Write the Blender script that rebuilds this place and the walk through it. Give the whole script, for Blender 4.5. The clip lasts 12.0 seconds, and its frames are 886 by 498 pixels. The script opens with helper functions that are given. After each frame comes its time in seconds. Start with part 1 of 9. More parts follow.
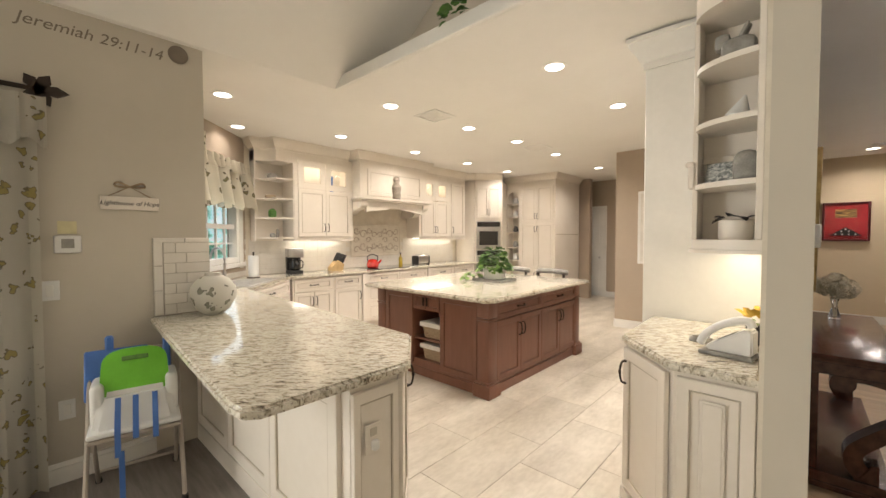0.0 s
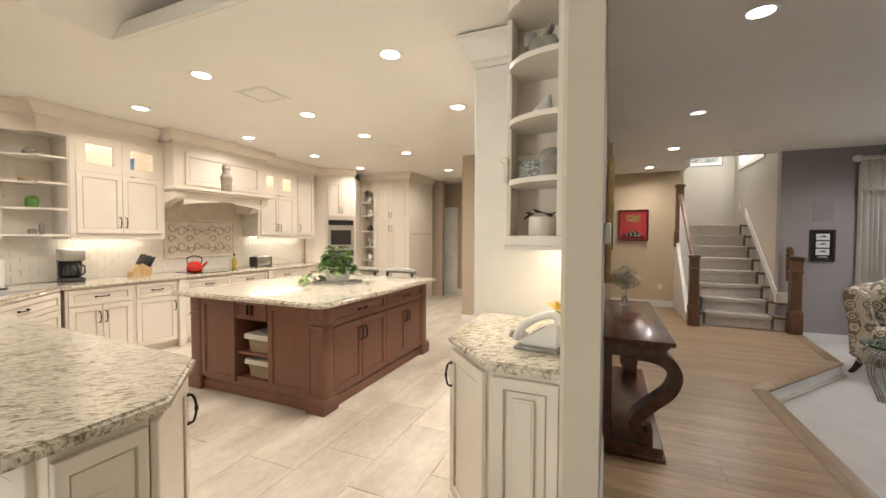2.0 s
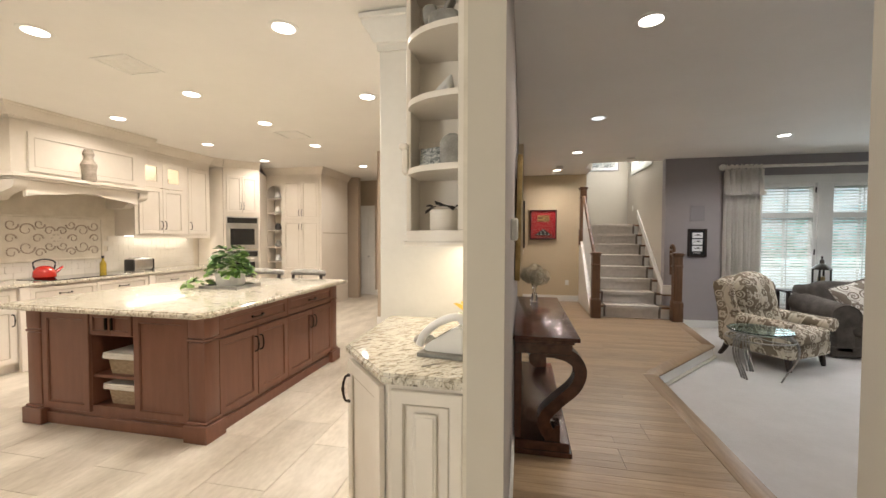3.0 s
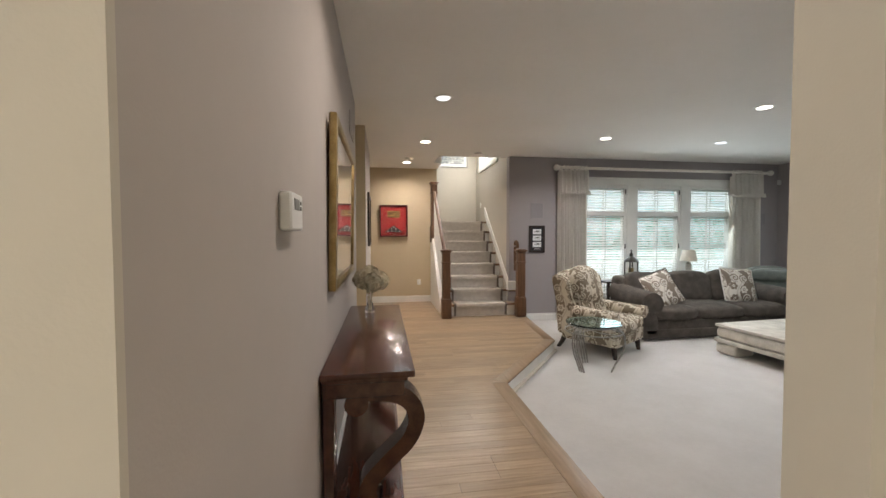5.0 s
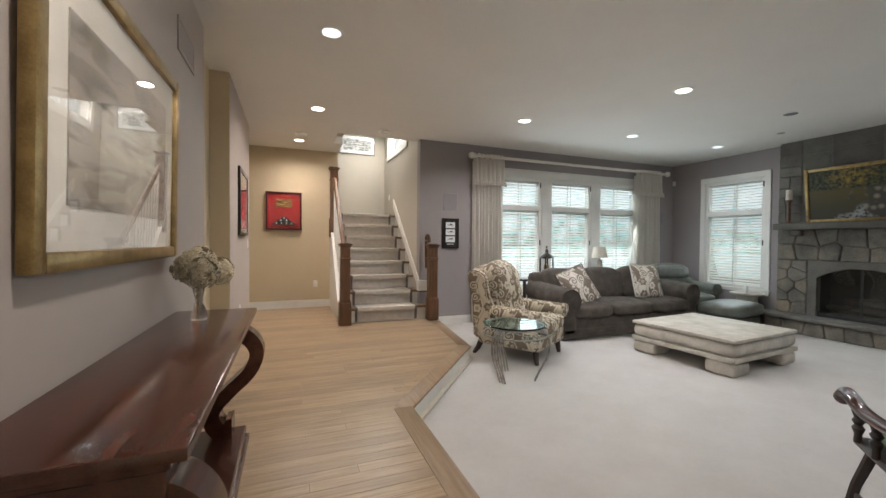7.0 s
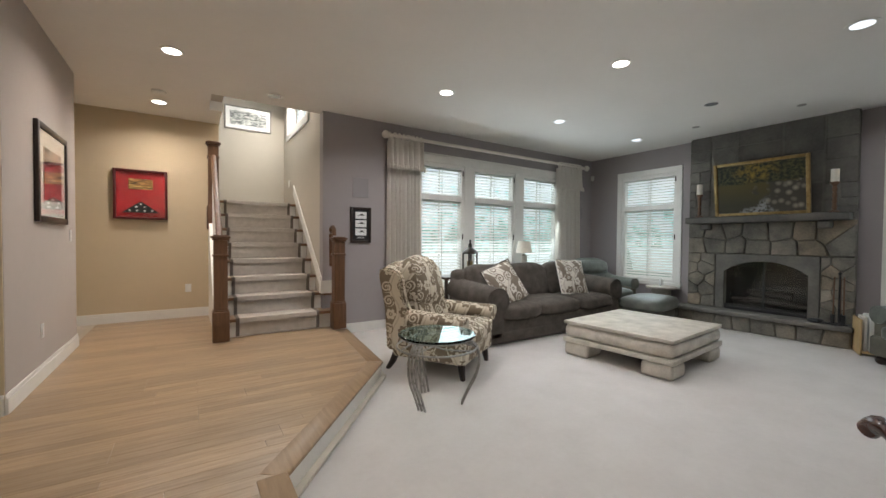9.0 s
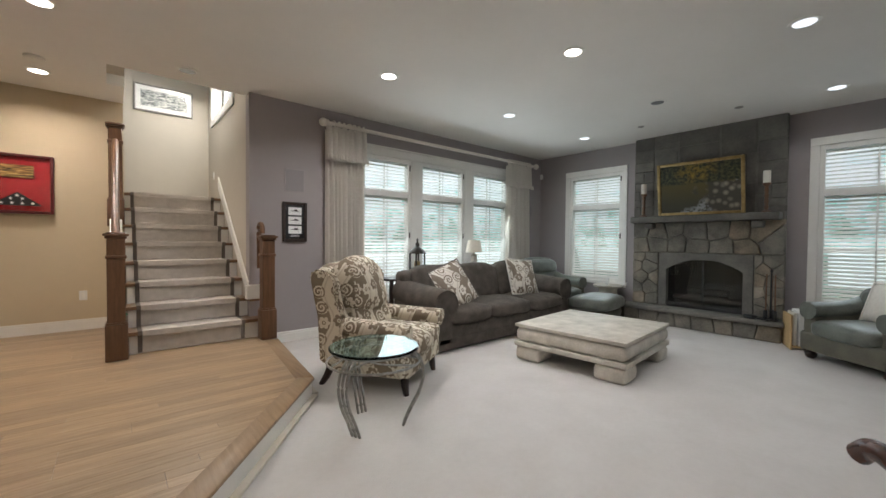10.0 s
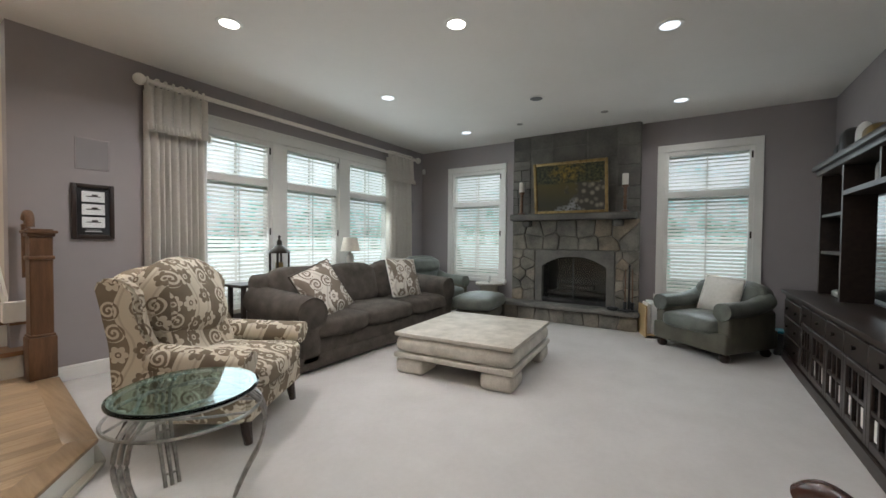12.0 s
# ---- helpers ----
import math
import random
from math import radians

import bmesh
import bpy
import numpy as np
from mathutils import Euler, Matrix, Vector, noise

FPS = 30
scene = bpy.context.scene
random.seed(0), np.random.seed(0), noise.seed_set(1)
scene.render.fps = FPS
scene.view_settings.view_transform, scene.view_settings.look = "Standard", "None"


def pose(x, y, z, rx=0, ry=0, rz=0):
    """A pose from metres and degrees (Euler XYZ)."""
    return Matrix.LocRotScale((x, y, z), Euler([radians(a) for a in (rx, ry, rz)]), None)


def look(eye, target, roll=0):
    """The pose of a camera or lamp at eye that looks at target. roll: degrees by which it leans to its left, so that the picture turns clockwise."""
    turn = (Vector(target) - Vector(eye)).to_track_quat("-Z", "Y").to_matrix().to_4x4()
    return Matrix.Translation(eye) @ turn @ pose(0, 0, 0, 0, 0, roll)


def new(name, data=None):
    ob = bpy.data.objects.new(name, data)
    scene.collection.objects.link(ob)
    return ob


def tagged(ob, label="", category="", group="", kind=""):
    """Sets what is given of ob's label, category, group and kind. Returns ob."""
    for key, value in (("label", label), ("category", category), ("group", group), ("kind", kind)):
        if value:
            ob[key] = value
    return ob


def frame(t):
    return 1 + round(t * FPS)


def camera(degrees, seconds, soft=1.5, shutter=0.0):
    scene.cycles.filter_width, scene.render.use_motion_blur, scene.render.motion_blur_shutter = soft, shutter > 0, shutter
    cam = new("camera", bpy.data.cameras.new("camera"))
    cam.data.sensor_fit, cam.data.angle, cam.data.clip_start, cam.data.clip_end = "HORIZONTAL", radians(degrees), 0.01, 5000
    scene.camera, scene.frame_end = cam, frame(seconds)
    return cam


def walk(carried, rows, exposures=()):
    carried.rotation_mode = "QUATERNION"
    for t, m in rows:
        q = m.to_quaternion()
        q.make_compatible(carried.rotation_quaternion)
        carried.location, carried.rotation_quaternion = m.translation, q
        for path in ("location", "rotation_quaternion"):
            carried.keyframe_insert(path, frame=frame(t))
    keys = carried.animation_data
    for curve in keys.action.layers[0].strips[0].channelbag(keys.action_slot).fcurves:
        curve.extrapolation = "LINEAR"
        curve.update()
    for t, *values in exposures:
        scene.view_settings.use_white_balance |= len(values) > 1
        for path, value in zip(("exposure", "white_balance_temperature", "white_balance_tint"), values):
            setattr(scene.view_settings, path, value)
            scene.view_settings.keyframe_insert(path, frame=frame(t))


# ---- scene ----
cam = camera(97.5, 12.0)
PATH = [
    (0, (0.119, 0.151, 1.471), (-1.237, 1.62, 1.406), -0.1),
    (0.5, (0.13, 0.239, 1.463), (-1.084, 1.827, 1.398), 0.0),
    (1, (0.158, 0.316, 1.459), (-0.914, 2.003, 1.396), 0.0),
    (1.5, (0.177, 0.394, 1.45), (-0.752, 2.164, 1.388), 0.1),
    (2, (0.171, 0.488, 1.45), (-0.609, 2.328, 1.387), 0.2),
    (2.5, (0.17, 0.582, 1.452), (-0.434, 2.488, 1.39), 0.1),
    (3, (0.208, 0.701, 1.432), (-0.192, 2.66, 1.37), 0.1),
    (3.5, (0.275, 0.885, 1.433), (0.083, 2.875, 1.368), 0.1),
    (5.5, (0.527, 1.745, 1.354), (0.957, 3.697, 1.291), 0.2),
    (6, (0.646, 1.958, 1.264), (1.182, 3.885, 1.222), 0.6),
    (6.5, (0.711, 2.162, 1.245), (1.342, 4.059, 1.2), 0.5),
    (7, (0.762, 2.367, 1.202), (1.495, 4.227, 1.163), 0.5),
    (9, (1.197, 3.091, 1.133), (2.293, 4.764, 1.088), 0.5),
    (9.5, (1.325, 3.234, 1.127), (2.524, 4.834, 1.077), 0.4),
    (10, (1.472, 3.345, 1.123), (2.766, 4.869, 1.078), 0.5),
    (10.5, (1.595, 3.463, 1.123), (2.981, 4.904, 1.081), 0.4),
    (11, (1.708, 3.563, 1.121), (3.19, 4.906, 1.077), 0.5),
    (11.5, (1.833, 3.641, 1.104), (3.419, 4.859, 1.062), 0.5),
    (12, (1.954, 3.672, 1.109), (3.635, 4.754, 1.061), 0.5),
]
EXPOSURES = [(0, -0.12), (2.5, -0.1), (3.6, 0.0), (5.5, 0.08), (7, 0.08), (9, 0.0), (12, -0.06)]
walk(cam, [(t, look(eye, target, roll)) for t, eye, target, roll in PATH], EXPOSURES)

# ---- light ----
CEIL = 2.815      # ceiling height
CARPET = -0.15    # sunken family room
world = bpy.data.worlds.new("sky")
scene.world = world
world.use_nodes = True
wn = world.node_tree.nodes
sky = wn.new("ShaderNodeTexSky")
sky.sky_type = "NISHITA"
sky.sun_disc = False
sky.sun_elevation = radians(48)
sky.sun_rotation = radians(120)
world.node_tree.links.new(sky.outputs[0], wn["Background"].inputs[0])
wn["Background"].inputs[1].default_value = 0.1
sun = new("sun", bpy.data.lights.new("sun", "SUN"))
sun.data.energy, sun.data.angle, sun.data.color = 1.0, radians(12), (1.0, 0.95, 0.88)
sun.matrix_world = look((0, 0, 20), (-6, 7, 0))

WARM = (1.0, 0.89, 0.79)
COOL = (0.80, 0.93, 1.0)
KITCHEN_W, HALL_W, UNDER_W = 16.5, 16.0, 1.6


def area(name, m, w, h, watts, color, spread=180):
    li = bpy.data.lights.new(name, "AREA")
    li.shape, li.size, li.size_y, li.energy, li.color = "RECTANGLE", w, h, watts, color
    li.spread = radians(spread)
    ob = new(name, li)
    ob.matrix_world = m
    return ob


# daylight at the openings
area("window_daylight", look((5.7, 8.22, 1.3), (5.7, 5.0, 0.2)), 3.0, 1.9, 46, COOL)
area("window_daylight", look((8.26, 7.03, 1.4), (5.0, 7.03, 0.2)), 0.85, 1.8, 6, COOL)
area("window_daylight", look((8.26, 3.52, 1.4), (5.0, 3.52, 0.2)), 0.85, 1.8, 7, COOL)
area("window_daylight", look((2.6, 9.7, 3.6), (2.15, 9.3, 1.6)), 1.2, 0.6, 54, (1.0, 0.965, 0.91))
area("window_daylight", look((-5.04, 1.79, 1.55), (-3.9, 2.93, 1.3)), 0.8, 0.7, 2, COOL)
# open sky above the shutters outside
area("sky_daylight", look((5.7, 9.1, 2.9), (5.7, 8.2, 1.3)), 3.2, 1.0, 90, COOL)
area("sky_daylight", look((9.15, 7.04, 2.9), (8.3, 7.04, 1.3)), 1.0, 1.0, 20, COOL)
area("sky_daylight", look((9.15, 3.53, 2.9), (8.3, 3.53, 1.3)), 1.0, 1.0, 20, COOL)
area("window_daylight", look((-3.02, -1.45, 1.2), (0.0, -1.45, 1.0)), 2.1, 1.9, 140, (1.0, 0.97, 0.92))

# ---- materials ----
def mat(name, a, b=None, rough=0.5, metal=0.0, scale=6.0, detail=4.0, bump=0.0, bscale=None, spec=0.5, coat=0.0, stretch=(1, 1, 1), vary=0.0):
    """Two base colours mixed by noise at two scales, with fine relief."""
    m = bpy.data.materials.new(name)
    m.use_nodes = True
    n, l = m.node_tree.nodes, m.node_tree.links
    p = n["Principled BSDF"]
    p.inputs["Roughness"].default_value = rough
    p.inputs["Metallic"].default_value = metal
    p.inputs["Specular IOR Level"].default_value = spec
    p.inputs["Coat Weight"].default_value = coat
    b = b or tuple(0.86 * c for c in a)
    geo = n.new("ShaderNodeNewGeometry")
    mp = n.new("ShaderNodeMapping")
    mp.inputs["Scale"].default_value = stretch
    l.new(geo.outputs["Position"], mp.inputs["Vector"])
    big, small = n.new("ShaderNodeTexNoise"), n.new("ShaderNodeTexNoise")
    big.inputs["Scale"].default_value, big.inputs["Detail"].default_value = scale, detail
    small.inputs["Scale"].default_value, small.inputs["Detail"].default_value = scale * 9, 3
    l.new(mp.outputs[0], big.inputs["Vector"])
    l.new(mp.outputs[0], small.inputs["Vector"])
    add = n.new("ShaderNodeMath")
    add.operation = "MULTIPLY_ADD"
    add.inputs[1].default_value = 0.35
    l.new(small.outputs["Fac"], add.inputs[0])
    l.new(big.outputs["Fac"], add.inputs[2])
    ramp = n.new("ShaderNodeValToRGB")
    ramp.color_ramp.elements[0].position, ramp.color_ramp.elements[1].position = 0.48, 0.88
    ramp.color_ramp.elements[0].color, ramp.color_ramp.elements[1].color = (*a, 1), (*b, 1)
    l.new(add.outputs[0], ramp.inputs[0])
    out = ramp.outputs[0]
    if vary:
        info = n.new("ShaderNodeObjectInfo")
        hsv = n.new("ShaderNodeHueSaturation")
        mr = n.new("ShaderNodeMapRange")
        mr.inputs["To Min"].default_value, mr.inputs["To Max"].default_value = 1 - vary, 1 + vary
        l.new(info.outputs["Random"], mr.inputs["Value"])
        l.new(mr.outputs[0], hsv.inputs["Value"])
        l.new(out, hsv.inputs["Color"])
        out = hsv.outputs[0]
    l.new(out, p.inputs["Base Color"])
    if bump:
        bn, bp = n.new("ShaderNodeTexNoise"), n.new("ShaderNodeBump")
        bn.inputs["Scale"].default_value, bn.inputs["Detail"].default_value = bscale or scale * 12, 4
        bp.inputs["Strength"].default_value, bp.inputs["Distance"].default_value = bump, 0.01
        l.new(mp.outputs[0], bn.inputs["Vector"])
        l.new(bn.outputs["Fac"], bp.inputs["Height"])
        l.new(bp.outputs[0], p.inputs["Normal"])
    return m


def glow(name, color, strength):
    m = bpy.data.materials.new(name)
    m.use_nodes = True
    p = m.node_tree.nodes["Principled BSDF"]
    p.inputs["Base Color"].default_value = (0.8, 0.8, 0.8, 1)
    p.inputs["Emission Color"].default_value = (*color, 1)
    p.inputs["Emission Strength"].default_value = strength
    return m


def glass(name, tint=(1, 1, 1), rough=0.0):
    m = bpy.data.materials.new(name)
    m.use_nodes = True
    p = m.node_tree.nodes["Principled BSDF"]
    p.inputs["Base Color"].default_value = (*tint, 1)
    p.inputs["Transmission Weight"].default_value = 1
    p.inputs["Roughness"].default_value = rough
    p.inputs["IOR"].default_value = 1.45
    return m


def ramped(m, stops, source, rough=0.5, vector=None):
    """Feeds a texture socket through a colour ramp into the base colour of m."""
    n, l = m.node_tree.nodes, m.node_tree.links
    r = n.new("ShaderNodeValToRGB")
    r.color_ramp.interpolation = "LINEAR"
    e = r.color_ramp.elements
    while len(e) < len(stops):
        e.new(0.5)
    for k, (pos, c) in enumerate(stops):
        e[k].position, e[k].color = pos, (*c, 1)
    l.new(source, r.inputs[0])
    l.new(r.outputs[0], n["Principled BSDF"].inputs["Base Color"])
    n["Principled BSDF"].inputs["Roughness"].default_value = rough
    return r


def granite_material():
    m = bpy.data.materials.new("granite")
    m.use_nodes = True
    n, l = m.node_tree.nodes, m.node_tree.links
    geo = n.new("ShaderNodeNewGeometry")
    mp = n.new("ShaderNodeMapping")
    mp.vector_type = "TEXTURE"
    mp.inputs["Rotation"].default_value = (0, 0, 0.75)
    mp.inputs["Scale"].default_value = (1, 0.36, 1)
    l.new(geo.outputs["Position"], mp.inputs[0])
    a = n.new("ShaderNodeTexNoise")
    a.inputs["Scale"].default_value, a.inputs["Detail"].default_value, a.inputs["Roughness"].default_value = 24, 5, 0.62
    a.inputs["Distortion"].default_value = 0.6
    l.new(mp.outputs[0], a.inputs["Vector"])
    r = ramped(m, [(0.31, (0.10, 0.085, 0.065)), (0.40, (0.33, 0.285, 0.21)), (0.47, (0.62, 0.57, 0.46)), (0.60, (0.76, 0.725, 0.63))], a.outputs["Fac"], 0.08)
    v = n.new("ShaderNodeTexNoise")
    v.inputs["Scale"].default_value, v.inputs["Detail"].default_value = 75, 2
    l.new(mp.outputs[0], v.inputs["Vector"])
    r2 = n.new("ShaderNodeValToRGB")
    r2.color_ramp.elements[0].position, r2.color_ramp.elements[1].position = 0.3, 0.42
    r2.color_ramp.elements[0].color, r2.color_ramp.elements[1].color = (0.2, 0.18, 0.16, 1), (1, 1, 1, 1)
    l.new(v.outputs["Fac"], r2.inputs[0])
    mix = n.new("ShaderNodeMix")
    mix.data_type, mix.blend_type = "RGBA", "MULTIPLY"
    mix.inputs[0].default_value = 0.8
    l.new(r.outputs[0], mix.inputs[6])
    l.new(r2.outputs[0], mix.inputs[7])
    l.new(mix.outputs[2], n["Principled BSDF"].inputs["Base Color"])
    n["Principled BSDF"].inputs["Coat Weight"].default_value = 0.3
    return m


def calc(m, op, a, b=0.0):
    """A math node on two sockets or numbers."""
    n, l = m.node_tree.nodes, m.node_tree.links
    nd = n.new("ShaderNodeMath")
    nd.operation = op
    for k, v in enumerate((a, b)):
        if isinstance(v, (int, float)):
            nd.inputs[k].default_value = v
        else:
            l.new(v, nd.inputs[k])
    return nd.outputs[0]


def blend(m, fac, a, b):
    """Mixes two colours (tuples or sockets)."""
    n, l = m.node_tree.nodes, m.node_tree.links
    nd = n.new("ShaderNodeMix")
    nd.data_type = "RGBA"
    for k, v in ((0, fac), (6, a), (7, b)):
        if isinstance(v, tuple):
            nd.inputs[k].default_value = (*v, 1)
        elif isinstance(v, (int, float)):
            nd.inputs[k].default_value = v
        else:
            l.new(v, nd.inputs[k])
    return nd.outputs[2]


def scroll_material(name, light, mid, dark, scale=7.0, band=0.24):
    """Woven cloth: spirals and flowers, counterchanged over wavy bands."""
    m = bpy.data.materials.new(name)
    m.use_nodes = True
    n, l = m.node_tree.nodes, m.node_tree.links
    p = n["Principled BSDF"]
    p.inputs["Roughness"].default_value = 0.92
    p.inputs["Specular IOR Level"].default_value = 0.15
    tc, sp, ab, sn = n.new("ShaderNodeTexCoord"), n.new("ShaderNodeSeparateXYZ"), n.new("ShaderNodeVectorMath"), n.new("ShaderNodeSeparateXYZ")
    l.new(tc.outputs["Object"], sp.inputs[0])
    ab.operation = "ABSOLUTE"
    l.new(tc.outputs["Normal"], ab.inputs[0])
    l.new(ab.outputs[0], sn.inputs[0])
    x, y, z = sp.outputs
    side, flat = calc(m, "GREATER_THAN", sn.outputs[0], 0.62), calc(m, "GREATER_THAN", sn.outputs[2], 0.78)
    u = calc(m, "ADD", x, calc(m, "MULTIPLY", side, calc(m, "SUBTRACT", y, x)))
    v = calc(m, "ADD", z, calc(m, "MULTIPLY", flat, calc(m, "SUBTRACT", y, z)))
    uv, vo = n.new("ShaderNodeCombineXYZ"), n.new("ShaderNodeTexVoronoi")
    l.new(u, uv.inputs[0])
    l.new(v, uv.inputs[1])
    vo.voronoi_dimensions = "2D"
    vo.inputs["Scale"].default_value, vo.inputs["Randomness"].default_value = scale, 0.45
    l.new(uv.outputs[0], vo.inputs["Vector"])
    d, sd, sc = n.new("ShaderNodeVectorMath"), n.new("ShaderNodeSeparateXYZ"), n.new("ShaderNodeSeparateColor")
    d.operation = "SUBTRACT"
    l.new(uv.outputs[0], d.inputs[0])
    l.new(vo.outputs["Position"], d.inputs[1])
    l.new(d.outputs[0], sd.inputs[0])
    l.new(vo.outputs["Color"], sc.inputs[0])
    th = calc(m, "ARCTAN2", sd.outputs[1], sd.outputs[0])
    r = calc(m, "MULTIPLY", calc(m, "SQRT", calc(m, "ADD", calc(m, "MULTIPLY", sd.outputs[0], sd.outputs[0]), calc(m, "MULTIPLY", sd.outputs[1], sd.outputs[1]))), scale)
    turn = calc(m, "FRACT", calc(m, "ADD", calc(m, "SUBTRACT", calc(m, "MULTIPLY", r, 4.4), calc(m, "MULTIPLY", th, 0.15915)), 4.0))
    spiral = calc(m, "MULTIPLY", calc(m, "LESS_THAN", turn, 0.46), calc(m, "LESS_THAN", r, 0.43))
    petal = calc(m, "LESS_THAN", r, calc(m, "ADD", 0.27, calc(m, "MULTIPLY", calc(m, "ABSOLUTE", calc(m, "COSINE", calc(m, "MULTIPLY", th, 3.0))), 0.13)))
    eye = calc(m, "MULTIPLY", calc(m, "LESS_THAN", r, 0.13), calc(m, "GREATER_THAN", r, 0.06))
    flower = calc(m, "SUBTRACT", petal, eye)
    pick = calc(m, "GREATER_THAN", sc.outputs[0], 0.5)
    motif = calc(m, "ADD", calc(m, "MULTIPLY", pick, spiral), calc(m, "MULTIPLY", calc(m, "SUBTRACT", 1.0, pick), flower))
    wave = calc(m, "SINE", calc(m, "ADD", calc(m, "MULTIPLY", u, 6.2832 / band), calc(m, "MULTIPLY", calc(m, "SINE", calc(m, "MULTIPLY", v, 13.0)), 0.9)))
    ground = calc(m, "GREATER_THAN", wave, 0.05)
    ink = calc(m, "ABSOLUTE", calc(m, "SUBTRACT", ground, motif))
    vein = calc(m, "LESS_THAN", calc(m, "ABSOLUTE", calc(m, "SUBTRACT", wave, -0.55)), 0.14)
    no = n.new("ShaderNodeTexNoise")
    no.inputs["Scale"].default_value, no.inputs["Detail"].default_value = 6, 5
    l.new(tc.outputs["Object"], no.inputs["Vector"])
    brown = blend(m, no.outputs["Fac"], dark, mid)
    out = blend(m, calc(m, "MULTIPLY", vein, 0.35), blend(m, ink, light, brown), mid)
    l.new(out, p.inputs["Base Color"])
    w, bp = n.new("ShaderNodeTexNoise"), n.new("ShaderNodeBump")
    w.inputs["Scale"].default_value = 260
    bp.inputs["Strength"].default_value, bp.inputs["Distance"].default_value = 0.3, 0.004
    l.new(tc.outputs["Object"], w.inputs["Vector"])
    l.new(w.outputs["Fac"], bp.inputs["Height"])
    l.new(bp.outputs[0], p.inputs["Normal"])
    return m


def spot_material(name, ground, spot, rim, scale, share=0.5, bend=0.06):
    """Pale cloth printed with scattered round fruit and sprigs."""
    m = bpy.data.materials.new(name)
    m.use_nodes = True
    n, l = m.node_tree.nodes, m.node_tree.links
    tc, no, v = n.new("ShaderNodeTexCoord"), n.new("ShaderNodeTexNoise"), n.new("ShaderNodeTexVoronoi")
    no.inputs["Scale"].default_value = scale * 1.6
    warp = n.new("ShaderNodeVectorMath")
    warp.operation = "MULTIPLY_ADD"
    warp.inputs[1].default_value = (bend,) * 3
    l.new(tc.outputs["Object"], no.inputs["Vector"])
    l.new(no.outputs["Color"], warp.inputs[0])
    l.new(tc.outputs["Object"], warp.inputs[2])
    v.inputs["Scale"].default_value = scale
    l.new(warp.outputs[0], v.inputs["Vector"])
    r = ramped(m, [(0.0, rim), (0.05, spot), (0.20, spot), (0.27, rim), (0.31, ground)], v.outputs["Distance"], 0.9)
    sep, gt, mix = n.new("ShaderNodeSeparateColor"), n.new("ShaderNodeMath"), n.new("ShaderNodeMix")
    l.new(v.outputs["Color"], sep.inputs[0])
    gt.operation = "LESS_THAN"
    gt.inputs[1].default_value = share
    l.new(sep.outputs[0], gt.inputs[0])
    mix.data_type = "RGBA"
    mix.inputs[6].default_value = (*ground, 1)
    l.new(gt.outputs[0], mix.inputs[0])
    l.new(r.outputs[0], mix.inputs[7])
    l.new(mix.outputs[2], n["Principled BSDF"].inputs["Base Color"])
    w, bp = n.new("ShaderNodeTexNoise"), n.new("ShaderNodeBump")
    w.inputs["Scale"].default_value = 220
    bp.inputs["Strength"].default_value, bp.inputs["Distance"].default_value = 0.25, 0.004
    l.new(tc.outputs["Object"], w.inputs["Vector"])
    l.new(w.outputs["Fac"], bp.inputs["Height"])
    l.new(bp.outputs[0], n["Principled BSDF"].inputs["Normal"])
    return m


def picture_material(name, stops, scale=3.0, stretch=(1, 1, 1), rough=0.35):
    """A printed landscape: layered noise in the print's own colours."""
    m = bpy.data.materials.new(name)
    m.use_nodes = True
    n, l = m.node_tree.nodes, m.node_tree.links
    tc = n.new("ShaderNodeTexCoord")
    mp = n.new("ShaderNodeMapping")
    mp.inputs["Scale"].default_value = stretch
    no = n.new("ShaderNodeTexNoise")
    no.inputs["Scale"].default_value, no.inputs["Detail"].default_value, no.inputs["Distortion"].default_value = scale, 7, 0.8
    l.new(tc.outputs["Generated"], mp.inputs[0])
    l.new(mp.outputs[0], no.inputs["Vector"])
    ramped(m, stops, no.outputs["Fac"], rough)
    return m


M_CREAM = mat("ivory_cabinet_paint", (0.80, 0.745, 0.665), (0.75, 0.69, 0.605), 0.38, scale=2.5, bump=0.04, bscale=60)
M_GLAZE = mat("brown_glaze", (0.57, 0.50, 0.40), rough=0.5)
M_WHITE = mat("white_trim_paint", (0.82, 0.81, 0.77), (0.76, 0.75, 0.71), 0.35, scale=3, bump=0.03, bscale=40)
M_CEIL = mat("ceiling_paint", (0.84, 0.82, 0.78), (0.81, 0.79, 0.75), 0.9, scale=1.5, bump=0.05, bscale=120)
M_TAUPE = mat("taupe_wall_paint", (0.575, 0.53, 0.45), (0.545, 0.50, 0.42), 0.85, scale=1.2, bump=0.06, bscale=150)
M_TAN = mat("tan_wall_paint", (0.46, 0.38, 0.295), (0.43, 0.355, 0.275), 0.85, scale=1.2, bump=0.06, bscale=150)
M_BEIGE = mat("golden_beige_wall_paint", (0.60, 0.50, 0.345), (0.57, 0.475, 0.325), 0.85, scale=1.2, bump=0.06, bscale=150)
M_MAUVE = mat("mauve_grey_wall_paint", (0.345, 0.315, 0.315), (0.325, 0.297, 0.297), 0.85, scale=1.2, bump=0.06, bscale=150)
M_HALLW = mat("warm_grey_wall_paint", (0.455, 0.405, 0.37), (0.43, 0.385, 0.35), 0.85, scale=1.2, bump=0.06, bscale=150)
M_STAIRW = mat("pale_stair_wall_paint", (0.53, 0.485, 0.41), (0.50, 0.46, 0.39), 0.85, scale=1.2, bump=0.06, bscale=150)
